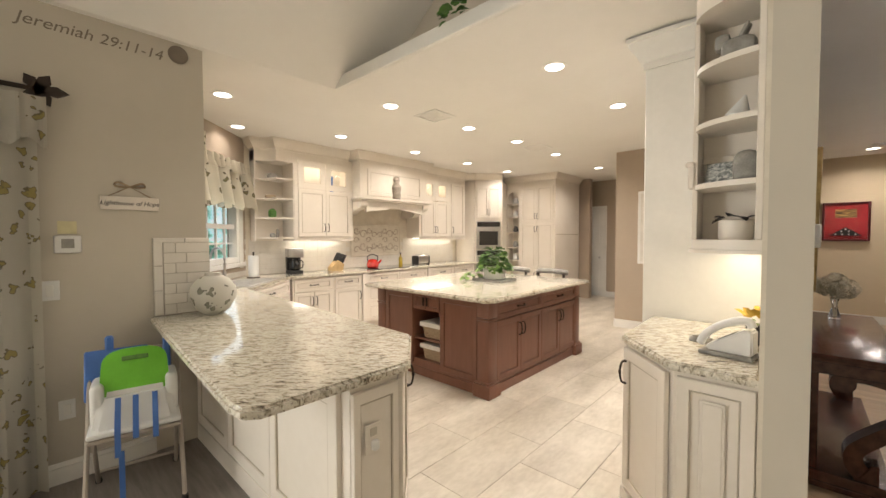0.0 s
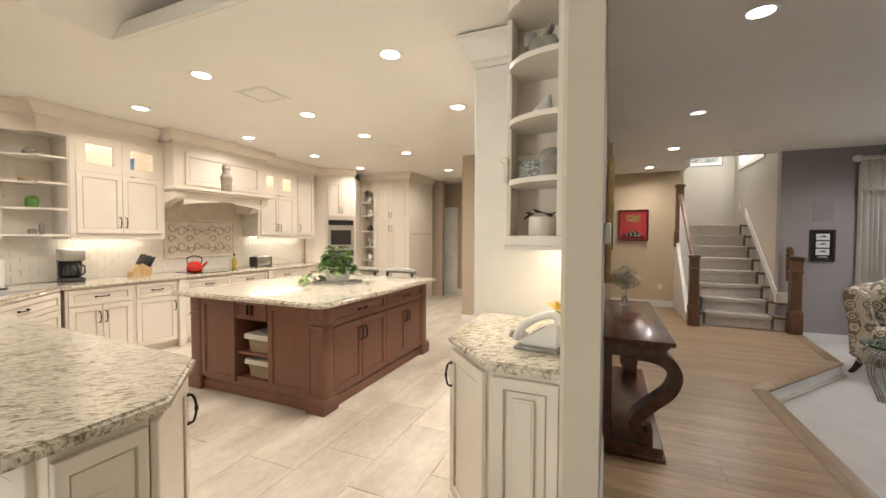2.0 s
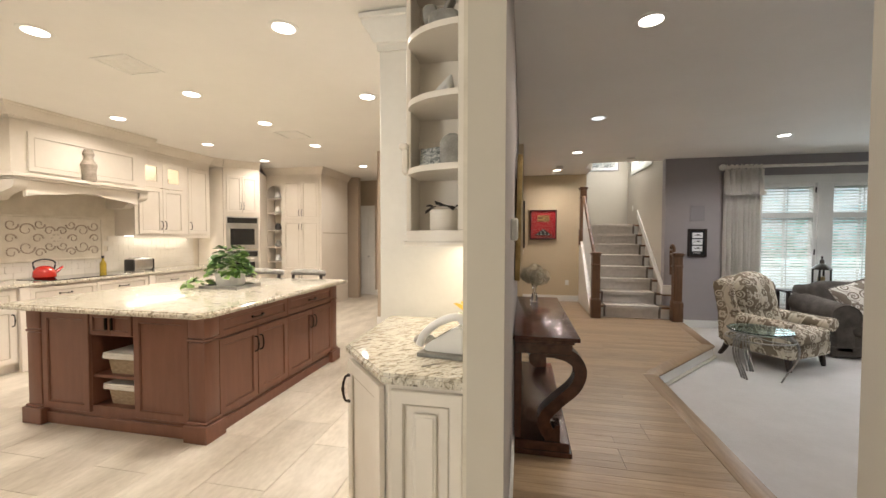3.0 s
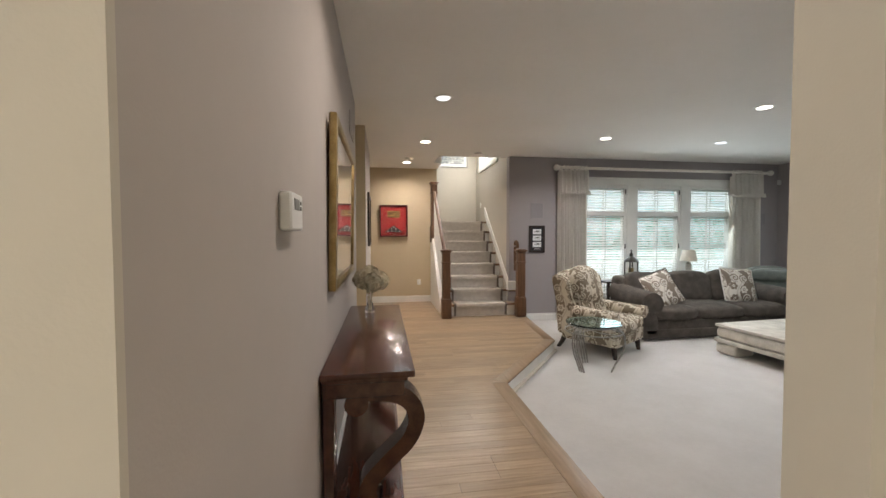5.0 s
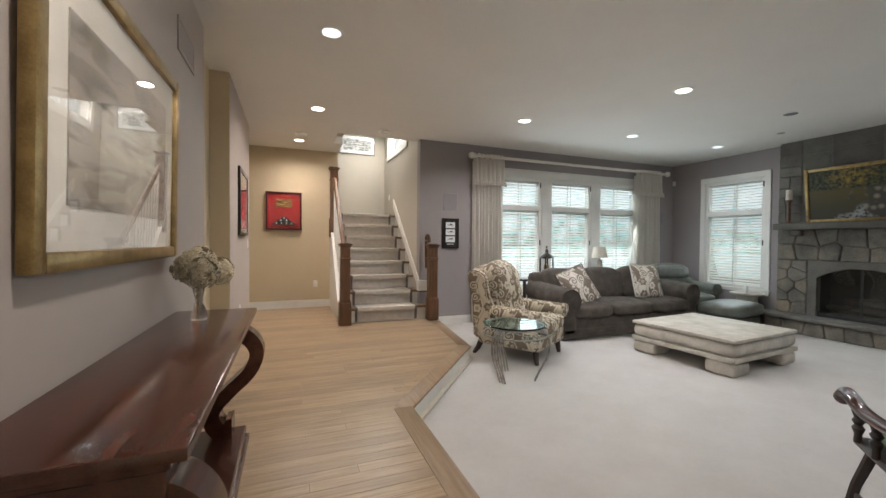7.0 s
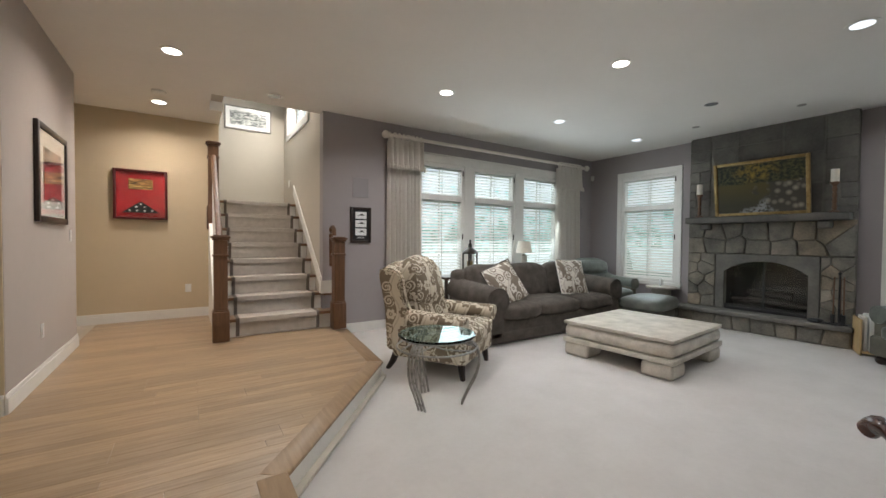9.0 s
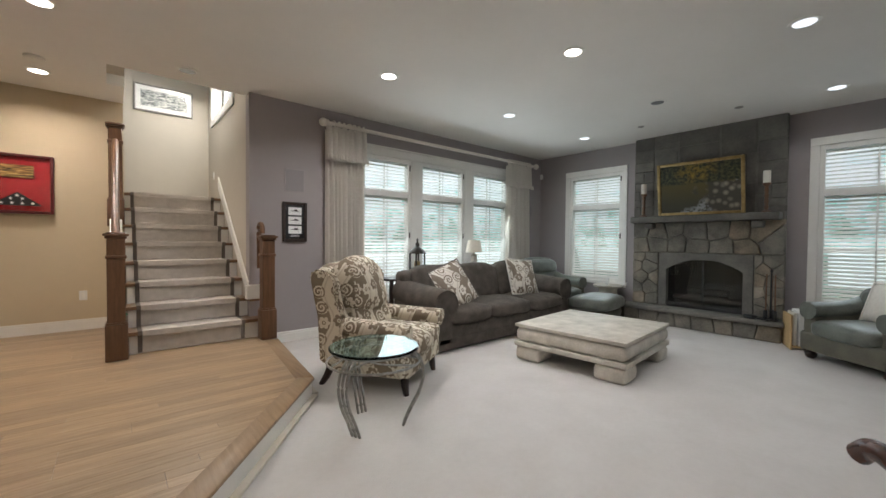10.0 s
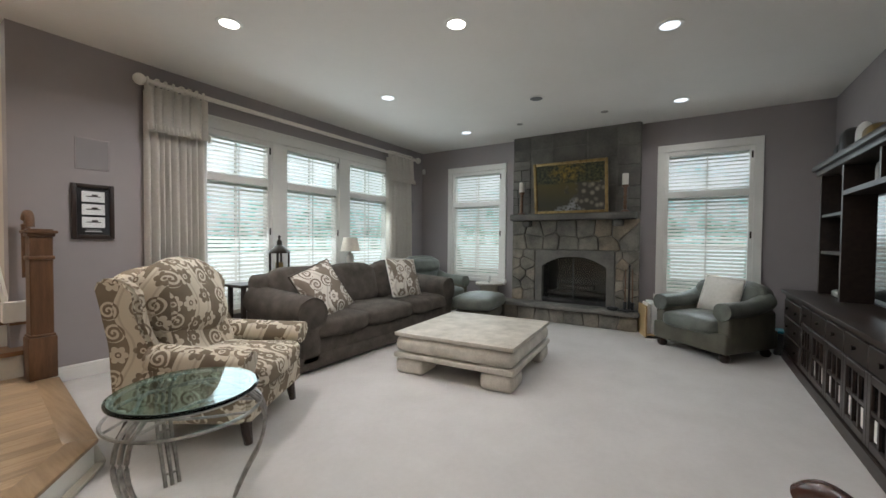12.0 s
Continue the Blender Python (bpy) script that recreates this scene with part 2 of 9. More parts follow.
M_TILE = mat("stone_look_floor_tile", (0.69, 0.635, 0.545), (0.44, 0.39, 0.315), 0.33, scale=3.0, detail=10, bump=0.04, bscale=20, stretch=(1.3, 0.5, 1), vary=0.07)
M_GROUT = mat("grout", (0.50, 0.45, 0.375), rough=0.9, scale=20)
M_OAK = mat("oak_strip_floor", (0.42, 0.30, 0.185), (0.275, 0.187, 0.11), 0.31, scale=5, detail=8, bump=0.05, bscale=40, stretch=(0.7, 11, 1), vary=0.15)
M_OAKY = mat("oak_border_strip", (0.35, 0.24, 0.14), (0.235, 0.152, 0.082), 0.38, scale=5, detail=6, stretch=(9, 0.6, 1), vary=0.1)
M_GREYWOOD = mat("grey_plank_floor", (0.24, 0.21, 0.185), (0.15, 0.13, 0.115), 0.4, scale=4, stretch=(0.7, 8, 1))
M_CARPET = mat("cream_carpet", (0.60, 0.575, 0.55), (0.545, 0.52, 0.495), 0.98, scale=3, bump=0.5, bscale=260, spec=0.1)
M_RUNNER = mat("taupe_stair_runner", (0.56, 0.515, 0.46), (0.475, 0.435, 0.385), 0.98, scale=14, bump=0.5, bscale=300, spec=0.1)
M_RUNEDGE = mat("dark_runner_border", (0.17, 0.145, 0.125), rough=0.95, scale=40)
M_GRANITE = granite_material()
M_ISLAND = mat("cherry_stained_wood", (0.20, 0.088, 0.056), (0.17, 0.072, 0.045), 0.35, scale=5, detail=6, bump=0.04, stretch=(5, 5, 0.7))
M_MAHOG = mat("polished_mahogany", (0.082, 0.028, 0.017), (0.04, 0.014, 0.009), 0.24, scale=4, detail=6, stretch=(5, 0.7, 5), coat=0.2)
M_OAKDARK = mat("dark_oak_newel", (0.16, 0.082, 0.042), (0.10, 0.05, 0.025), 0.38, scale=5, detail=6, bump=0.06, stretch=(6, 6, 0.7))
M_OAKTREAD = mat("oak_tread", (0.22, 0.12, 0.06), (0.15, 0.08, 0.04), 0.35, scale=5, stretch=(0.8, 8, 1))
M_BRONZE = mat("dark_bronze", (0.05, 0.04, 0.033), rough=0.35, metal=0.9, scale=30)
M_STEEL = mat("brushed_steel", (0.60, 0.59, 0.57), (0.5, 0.49, 0.48), 0.28, metal=1.0, scale=10)
M_IRON = mat("burnished_iron", (0.42, 0.40, 0.375), (0.24, 0.23, 0.215), 0.36, metal=0.9, scale=30, bump=0.1)
M_BLACK = mat("black_plastic", (0.02, 0.02, 0.021), rough=0.35, scale=20)
M_BLACKGL = mat("black_glass", (0.008, 0.008, 0.009), rough=0.05, coat=0.5, scale=4)
M_SOFA = mat("charcoal_chenille", (0.118, 0.101, 0.086), (0.069, 0.059, 0.050), 0.95, scale=9, detail=6, bump=0.4, bscale=180, spec=0.2)
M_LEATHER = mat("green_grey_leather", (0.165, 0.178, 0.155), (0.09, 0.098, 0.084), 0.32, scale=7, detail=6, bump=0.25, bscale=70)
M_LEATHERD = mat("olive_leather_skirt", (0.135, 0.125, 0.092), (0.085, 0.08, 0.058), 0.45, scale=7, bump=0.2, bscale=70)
M_TRAV = mat("honed_travertine", (0.62, 0.575, 0.50), (0.42, 0.385, 0.325), 0.55, scale=7, detail=8, bump=0.25, bscale=45)
M_STONE = mat("fieldstone", (0.30, 0.275, 0.235), (0.13, 0.122, 0.105), 0.85, scale=5, detail=8, bump=0.5, bscale=30, vary=0.15)
def tint_by_stone(m, stops):
    """Each stone takes its own tint."""
    n, l = m.node_tree.nodes, m.node_tree.links
    info = n.new("ShaderNodeObjectInfo")
    r = n.new("ShaderNodeValToRGB")
    r.color_ramp.interpolation = "CONSTANT"
    while len(r.color_ramp.elements) < len(stops):
        r.color_ramp.elements.new(0.5)
    for k, c in enumerate(stops):
        r.color_ramp.elements[k].position, r.color_ramp.elements[k].color = k / len(stops), (*c, 1)
    l.new(info.outputs["Random"], r.inputs[0])
    mix = n.new("ShaderNodeMix")
    mix.data_type, mix.blend_type = "RGBA", "MULTIPLY"
    mix.inputs[0].default_value = 1
    src = n["Principled BSDF"].inputs["Base Color"].links[0].from_socket
    l.new(src, mix.inputs[6])
    l.new(r.outputs[0], mix.inputs[7])
    l.new(mix.outputs[2], n["Principled BSDF"].inputs["Base Color"])


tint_by_stone(M_STONE, [(0.95, 0.92, 0.86), (0.78, 0.79, 0.78), (1.05, 0.95, 0.82), (0.88, 0.87, 0.84), (0.72, 0.72, 0.70), (1.12, 1.07, 0.98), (0.92, 0.83, 0.72)])
M_SLATE = mat("slate_slab", (0.165, 0.155, 0.135), (0.095, 0.092, 0.082), 0.75, scale=3.5, detail=8, bump=0.4, bscale=30, vary=0.2)
M_MORTAR = mat("mortar", (0.23, 0.215, 0.185), rough=0.95, scale=20, bump=0.3)
M_SUBWAY = mat("white_subway_tile", (0.78, 0.745, 0.68), (0.74, 0.70, 0.63), 0.14, scale=8, vary=0.04)
M_TILEJ = mat("tile_joint", (0.50, 0.45, 0.38), rough=0.9, scale=20)
M_SPLASH = mat("stone_backsplash", (0.72, 0.665, 0.56), (0.62, 0.56, 0.46), 0.4, scale=8, bump=0.05)
M_RELIEF = mat("carved_scroll_relief", (0.50, 0.42, 0.33), (0.40, 0.325, 0.25), 0.5, scale=20)
M_DUSK = picture_material("dark_red_dusk_print", [(0.34, (0.02, 0.016, 0.018)), (0.46, (0.09, 0.03, 0.03)), (0.55, (0.24, 0.05, 0.05)), (0.64, (0.16, 0.14, 0.14))], 2.2, (1, 1, 3))
M_RED = mat("red_velvet", (0.36, 0.006, 0.011), (0.26, 0.004, 0.008), 0.8, scale=12)
M_REDFR = mat("dark_red_frame", (0.085, 0.007, 0.008), rough=0.4, scale=12)
M_GOLD = mat("antique_gilt", (0.40, 0.29, 0.13), (0.24, 0.165, 0.07), 0.34, metal=0.75, scale=14, bump=0.1)
M_MATBOARD = mat("cream_mat_board", (0.76, 0.73, 0.66), rough=0.8, scale=8)
M_DARKFR = mat("espresso_frame", (0.035, 0.02, 0.014), (0.022, 0.013, 0.010), 0.35, scale=14)
M_TVUNIT = mat("espresso_tv_wood", (0.040, 0.027, 0.021), (0.022, 0.015, 0.012), 0.38, scale=5, detail=6, stretch=(1, 5, 5), bump=0.05)
M_CURTAIN = mat("oatmeal_linen", (0.90, 0.865, 0.80), (0.85, 0.81, 0.74), 0.95, scale=30, bump=0.3, bscale=260, spec=0.1)
M_LEAF = mat("plant_leaf", (0.10, 0.235, 0.045), (0.055, 0.14, 0.028), 0.45, scale=30, vary=0.3)
M_LEAFY = mat("pale_plant_leaf", (0.23, 0.36, 0.10), (0.14, 0.25, 0.05), 0.45, scale=30, vary=0.3)
M_DRY = mat("dried_hydrangea", (0.62, 0.55, 0.41), (0.45, 0.385, 0.26), 0.9, scale=40, vary=0.3)
M_WICKER = mat("wicker", (0.46, 0.36, 0.24), (0.28, 0.205, 0.13), 0.8, scale=25, bump=0.6, bscale=90, stretch=(1, 1, 3))
M_PLASW = mat("white_plastic", (0.76, 0.76, 0.74), (0.72, 0.72, 0.70), 0.35, scale=10)
M_BLUE = mat("blue_plastic", (0.06, 0.17, 0.50), (0.05, 0.14, 0.42), 0.4, scale=10)
M_GREEN = mat("lime_green_plastic", (0.19, 0.60, 0.045), (0.16, 0.52, 0.035), 0.4, scale=10)
M_METALCH = mat("beige_folding_chair_steel", (0.42, 0.37, 0.32), (0.36, 0.315, 0.27), 0.4, metal=0.3, scale=12)
M_ENAMEL = mat("red_enamel", (0.55, 0.02, 0.012), rough=0.12, coat=0.5, scale=10)
M_KNIFEW = mat("light_wood_block", (0.56, 0.40, 0.20), (0.44, 0.30, 0.14), 0.5, scale=8, stretch=(4, 4, 0.6))
M_GREYCER = mat("grey_ceramic", (0.36, 0.35, 0.32), (0.22, 0.21, 0.19), 0.5, scale=18)
M_CANDLE = mat("candle_wax", (0.78, 0.74, 0.65), rough=0.5, scale=10)
M_SHADE = mat("cream_lamp_shade", (0.68, 0.62, 0.52), rough=0.9, scale=40)
M_SPEAKER = mat("speaker_grille", (0.30, 0.28, 0.285), (0.26, 0.245, 0.25), 0.8, scale=200)
M_SOOT = mat("soot_black", (0.012, 0.011, 0.010), rough=0.9, scale=14)
M_LOG = mat("charred_log", (0.04, 0.03, 0.024), (0.018, 0.015, 0.012), 0.9, scale=14, bump=0.5)
M_FRINGE = mat("cushion_cream", (0.78, 0.75, 0.69), (0.70, 0.67, 0.61), 0.95, scale=30, bump=0.3, bscale=200)
M_BISTRE = mat("ink", (0.06, 0.05, 0.045), rough=0.8, scale=30)
M_YELLOW = mat("pale_yellow_paper", (0.72, 0.66, 0.40), rough=0.8, scale=20)
M_LAMPOFF = mat("lamp_reflector", (0.62, 0.66, 0.68), rough=0.2, metal=0.6, scale=10)
M_LAMP = glow("lamp_glow", (1.0, 0.93, 0.82), 8)
M_SCRIPT = mat("brown_wall_lettering", (0.22, 0.185, 0.145), rough=0.85, scale=20)
M_LAMPDIM = glow("dimmed_lamp_glow", (0.82, 0.92, 1.0), 1.6)
M_GLASS = glass("clear_glass")
M_TGLASS = glass("thick_green_glass", (0.55, 0.84, 0.82))
M_PAT = scroll_material("scroll_upholstery", (0.62, 0.56, 0.45), (0.30, 0.245, 0.18), (0.13, 0.098, 0.07), 7.2, 0.27)
M_PILLOW = scroll_material("scroll_pillow_cloth", (0.68, 0.64, 0.57), (0.30, 0.25, 0.20), (0.15, 0.12, 0.095), 6.0, 0.42)
M_FLORAL = spot_material("floral_valance_cloth", (0.70, 0.65, 0.53), (0.25, 0.22, 0.11), (0.11, 0.095, 0.05), 6.5, 0.9, 0.16)
M_FRUIT = spot_material("fruit_print_drapery", (0.66, 0.63, 0.55), (0.46, 0.38, 0.16), (0.22, 0.19, 0.12), 11, 1.0, 0.12)
M_ART = picture_material("pale_watercolour", [(0.30, (0.09, 0.082, 0.068)), (0.42, (0.21, 0.185, 0.145)), (0.50, (0.34, 0.32, 0.30)), (0.58, (0.36, 0.315, 0.25)), (0.74, (0.50, 0.46, 0.40))], 3.2, (1, 1.2, 2.2))


def river_material():
    """A brown pool under autumn trees, with boulders along the far bank."""
    m = bpy.data.materials.new("river_landscape")
    m.use_nodes = True
    n, l = m.node_tree.nodes, m.node_tree.links
    tc, sep = n.new("ShaderNodeTexCoord"), n.new("ShaderNodeSeparateXYZ")
    l.new(tc.outputs["Generated"], sep.inputs[0])
    flat = n.new("ShaderNodeCombineXYZ")
    x, z = sep.outputs[0], sep.outputs[2]
    l.new(x, flat.inputs[0])
    l.new(calc(m, "MULTIPLY", z, 0.7), flat.inputs[1])

    def noise(scale, detail):
        no = n.new("ShaderNodeTexNoise")
        no.inputs["Scale"].default_value, no.inputs["Detail"].default_value = scale, detail
        l.new(flat.outputs[0], no.inputs["Vector"])
        return no.outputs["Fac"]

    def step(v, a, b):
        mr = n.new("ShaderNodeMapRange")
        mr.inputs["From Min"].default_value, mr.inputs["From Max"].default_value = a, b
        l.new(v, mr.inputs[0])
        return mr.outputs[0]

    fine, broad = noise(26, 6), noise(5, 4)
    trees = blend(m, step(fine, 0.42, 0.62), (0.010, 0.014, 0.008), (0.075, 0.075, 0.028))
    dx, dz = calc(m, "SUBTRACT", x, 0.46), calc(m, "SUBTRACT", z, 0.86)
    near = calc(m, "SUBTRACT", 0.30, calc(m, "SQRT", calc(m, "ADD", calc(m, "MULTIPLY", dx, dx), calc(m, "MULTIPLY", dz, dz))))
    gold = calc(m, "MULTIPLY", step(near, 0.0, 0.2), step(noise(13, 4), 0.40, 0.70))
    trees = blend(m, gold, trees, (0.34, 0.22, 0.025))
    pool = blend(m, step(z, 0.16, 0.55), (0.045, 0.042, 0.024), (0.085, 0.07, 0.02))
    shine = calc(m, "MULTIPLY", step(calc(m, "ADD", calc(m, "MULTIPLY", broad, 0.5), calc(m, "SUBTRACT", x, z)), 0.50, 0.62), step(fine, 0.40, 0.52))
    pool = blend(m, calc(m, "MULTIPLY", shine, 0.8), pool, (0.36, 0.38, 0.40))
    vo = n.new("ShaderNodeTexVoronoi")
    vo.inputs["Scale"].default_value = 11
    l.new(flat.outputs[0], vo.inputs["Vector"])
    rocks = blend(m, step(vo.outputs["Distance"], 0.05, 0.5), (0.33, 0.30, 0.24), (0.05, 0.045, 0.035))
    bank = calc(m, "ADD", calc(m, "MULTIPLY", x, 0.55), calc(m, "MULTIPLY", broad, 0.55))
    has = calc(m, "MULTIPLY", step(bank, 0.56, 0.64), calc(m, "LESS_THAN", z, calc(m, "ADD", 0.38, calc(m, "MULTIPLY", broad, 0.45))))
    ground = blend(m, has, pool, rocks)
    out = blend(m, step(calc(m, "ADD", z, calc(m, "MULTIPLY", broad, 0.12)), 0.64, 0.68), ground, trees)
    l.new(out, n["Principled BSDF"].inputs["Base Color"])
    n["Principled BSDF"].inputs["Roughness"].default_value = 0.4
    return m


M_RIVER = river_material()
M_ENGRAVE = picture_material("grey_engraving", [(0.35, (0.10, 0.11, 0.11)), (0.5, (0.34, 0.36, 0.35)), (0.62, (0.62, 0.62, 0.58))], 9.0)
M_SUNSET = picture_material("sunset_photo", [(0.35, (0.03, 0.025, 0.02)), (0.5, (0.30, 0.18, 0.06)), (0.65, (0.62, 0.42, 0.16))], 2.5, (1, 1, 4))


def outdoors_material():
    """Shrubs and shade low down, pale sky through leaves above."""
    m = bpy.data.materials.new("garden_beyond")
    m.use_nodes = True
    n, l = m.node_tree.nodes, m.node_tree.links
    tc, sep, no, mr = n.new("ShaderNodeNewGeometry"), n.new("ShaderNodeSeparateXYZ"), n.new("ShaderNodeTexNoise"), n.new("ShaderNodeMapRange")
    no.inputs["Scale"].default_value, no.inputs["Detail"].default_value, no.inputs["Roughness"].default_value = 3.2, 10, 0.62
    l.new(tc.outputs["Position"], no.inputs["Vector"])
    l.new(tc.outputs["Position"], sep.inputs[0])
    mr.inputs["From Min"].default_value, mr.inputs["From Max"].default_value = 0.0, 3.0
    mr.inputs["To Min"].default_value, mr.inputs["To Max"].default_value = -0.12, 0.30
    l.new(sep.outputs[2], mr.inputs[0])
    r = ramped(m, [(0.34, (0.02, 0.075, 0.05)), (0.47, (0.06, 0.20, 0.13)), (0.55, (0.22, 0.50, 0.44)), (0.66, (0.62, 0.84, 0.90)), (0.78, (0.92, 0.98, 1.0))], calc(m, "ADD", mr.outputs[0], no.outputs["Fac"]))
    p = n["Principled BSDF"]
    l.new(r.outputs[0], p.inputs["Emission Color"])
    p.inputs["Emission Strength"].default_value = 0.8
    return m


M_GARDEN = outdoors_material()

# ---- building blocks ----
def box(bm, x0, x1, y0, y1, z0, z1, bev=0.0, seg=1, m=None):
    g = bmesh.ops.create_cube(bm, size=1, matrix=Matrix.Translation(((x0 + x1) / 2, (y0 + y1) / 2, (z0 + z1) / 2)) @ Matrix.Diagonal((abs(x1 - x0), abs(y1 - y0), abs(z1 - z0), 1)))
    vs = g["verts"]
    if bev:
        es = list({e for v in vs for e in v.link_edges})
        r = bmesh.ops.bevel(bm, geom=es, offset=bev, segments=seg, affect="EDGES", profile=0.5)
        vs = list({v for f in r["faces"] for v in f.verts} | {v for v in vs if v.is_valid})
    if m is not None:
        bmesh.ops.transform(bm, matrix=m, verts=[v for v in vs if v.is_valid])
    return vs


def boxes(*args, bev=0.0, seg=1):
    bm = bmesh.new()
    for a in args:
        box(bm, *a, bev=bev, seg=seg)
    return bm


def prism(bm, pts, z0, z1):
    """A solid from a flat outline (anticlockwise), between two heights."""
    lo = [bm.verts.new((x, y, z0)) for x, y in pts]
    hi = [bm.verts.new((x, y, z1)) for x, y in pts]
    bm.faces.new(lo[::-1])
    bm.faces.new(hi)
    k = len(pts)
    for i in range(k):
        bm.faces.new((lo[i], lo[(i + 1) % k], hi[(i + 1) % k], hi[i]))
    return bm


def lathe(bm, profile, seg=20, at=(0, 0, 0), m=None):
    """Turns (radius, height) pairs round the upright axis."""
    rings = []
    for r, z in profile:
        rings.append([bm.verts.new((at[0] + r * math.cos(2 * math.pi * i / seg), at[1] + r * math.sin(2 * math.pi * i / seg), at[2] + z)) for i in range(seg)])
    for a, b in zip(rings, rings[1:]):
        for i in range(seg):
            bm.faces.new((a[i], a[(i + 1) % seg], b[(i + 1) % seg], b[i]))
    bm.faces.new(rings[0][::-1])
    bm.faces.new(rings[-1])
    if m is not None:
        bmesh.ops.transform(bm, matrix=m, verts=[v for ring in rings for v in ring])
    return bm


def tube(bm, pts, r, seg=8, r1=None):
    """A round bar along points."""
    pts = [Vector(p) for p in pts]
    rings = []
    k = len(pts)
    for i, p in enumerate(pts):
        d = (pts[min(i + 1, k - 1)] - pts[max(i - 1, 0)]).normalized()
        u = d.cross(Vector((0, 0, 1)))
        if u.length < 1e-3:
            u = d.cross(Vector((0, 1, 0)))
        u.normalize()
        w = d.cross(u)
        rr = r if r1 is None else r + (r1 - r) * i / max(k - 1, 1)
        rings.append([bm.verts.new(p + rr * (math.cos(2 * math.pi * j / seg) * u + math.sin(2 * math.pi * j / seg) * w)) for j in range(seg)])
    for a, b in zip(rings, rings[1:]):
        for j in range(seg):
            bm.faces.new((a[j], a[(j + 1) % seg], b[(j + 1) % seg], b[j]))
    bm.faces.new(rings[0][::-1])
    bm.faces.new(rings[-1])
    return bm


def ribbon(bm, pts, half, x0, x1):
    """A flat band of width 2*half along points (y, z), x0 to x1 thick."""
    ps = [Vector((0, y, z)) for y, z in pts]
    k = len(ps)
    left, right = [], []
    for i, p in enumerate(ps):
        d = (ps[min(i + 1, k - 1)] - ps[max(i - 1, 0)]).normalized()
        nrm = Vector((0, -d.z, d.y))
        h = half(i / (k - 1)) if callable(half) else half
        left.append(p + nrm * h)
        right.append(p - nrm * h)
    g = [[bm.verts.new((x, v.y, v.z)) for v in row] for x in (x0, x1) for row in (left, right)]
    for i in range(k - 1):
        for a, b in ((g[0], g[1]), (g[3], g[2]), (g[2], g[0]), (g[1], g[3])):
            bm.faces.new((a[i], a[i + 1], b[i + 1], b[i]))
    for i in (0, k - 1):
        bm.faces.new((g[0][i], g[1][i], g[3][i], g[2][i]))
    return bm


def part(name, bm, material, parent=None, label="", angle=38):
    """Links a bmesh as one mesh object under a thing or a part."""
    bmesh.ops.recalc_face_normals(bm, faces=bm.faces)
    me = bpy.data.meshes.new(name)
    bm.to_mesh(me)
    bm.free()
    me.polygons.foreach_set("use_smooth", [True] * len(me.polygons))
    me.set_sharp_from_angle(angle=radians(angle))
    me.materials.append(material)
    ob = new(name, me)
    if parent is not None:
        ob.parent = parent
    if label:
        ob["label"] = label
    return ob


def again(ob, parent, m=None):
    """The same mesh once more as a part of its own."""
    o = new(ob.name.split(".")[0], ob.data)
    o.parent = parent
    if m is not None:
        o.matrix_local = m
    return o


def thing(name, label, category, loc=(0, 0, 0), rz=0.0, group=""):
    ob = new(name)
    ob.empty_display_size = 0.1
    ob.matrix_world = pose(*loc, 0, 0, rz)
    return tagged(ob, label, category, group)


def single(name, bm, material, label, category, group=""):
    return tagged(part(name, bm, material), label, category, group)


def structure(name, bm, material, label="", category=""):
    return tagged(part(name, bm, material), label, category, kind="structure")


def cushion(w, d, h, puff=0.25, n=8):
    """A soft block: w wide, d deep, h high, domed, resting at z=0."""
    bm = bmesh.new()
    bmesh.ops.create_cube(bm, size=2)
    bmesh.ops.subdivide_edges(bm, edges=list(bm.edges), cuts=n, use_grid_fill=True)
    for v in bm.verts:
        x, y, z = v.co
        e = 4.5
        k = (abs(x) ** e + abs(y) ** e + abs(z) ** e) ** (-1 / e)
        s = Vector((x, y, z)) * k
        dome = 1 + puff * (1 - s.x * s.x) * (1 - s.y * s.y)
        v.co = (s.x * w / 2, s.y * d / 2, h / 2 + s.z * h / 2 * dome)
    return bm


def soft(bm, amount=0.012, seed=0):
    """Slightly uneven, stuffed surface."""
    rnd = random.Random(seed)
    ph = [rnd.uniform(0, 6) for _ in range(6)]
    for v in bm.verts:
        x, y, z = v.co
        v.co += Vector((math.sin(9 * y + ph[0]) * math.sin(8 * z + ph[1]), math.sin(9 * x + ph[2]) * math.sin(7 * z + ph[3]), math.sin(8 * x + ph[4]) * math.sin(9 * y + ph[5]))) * amount
    return bm


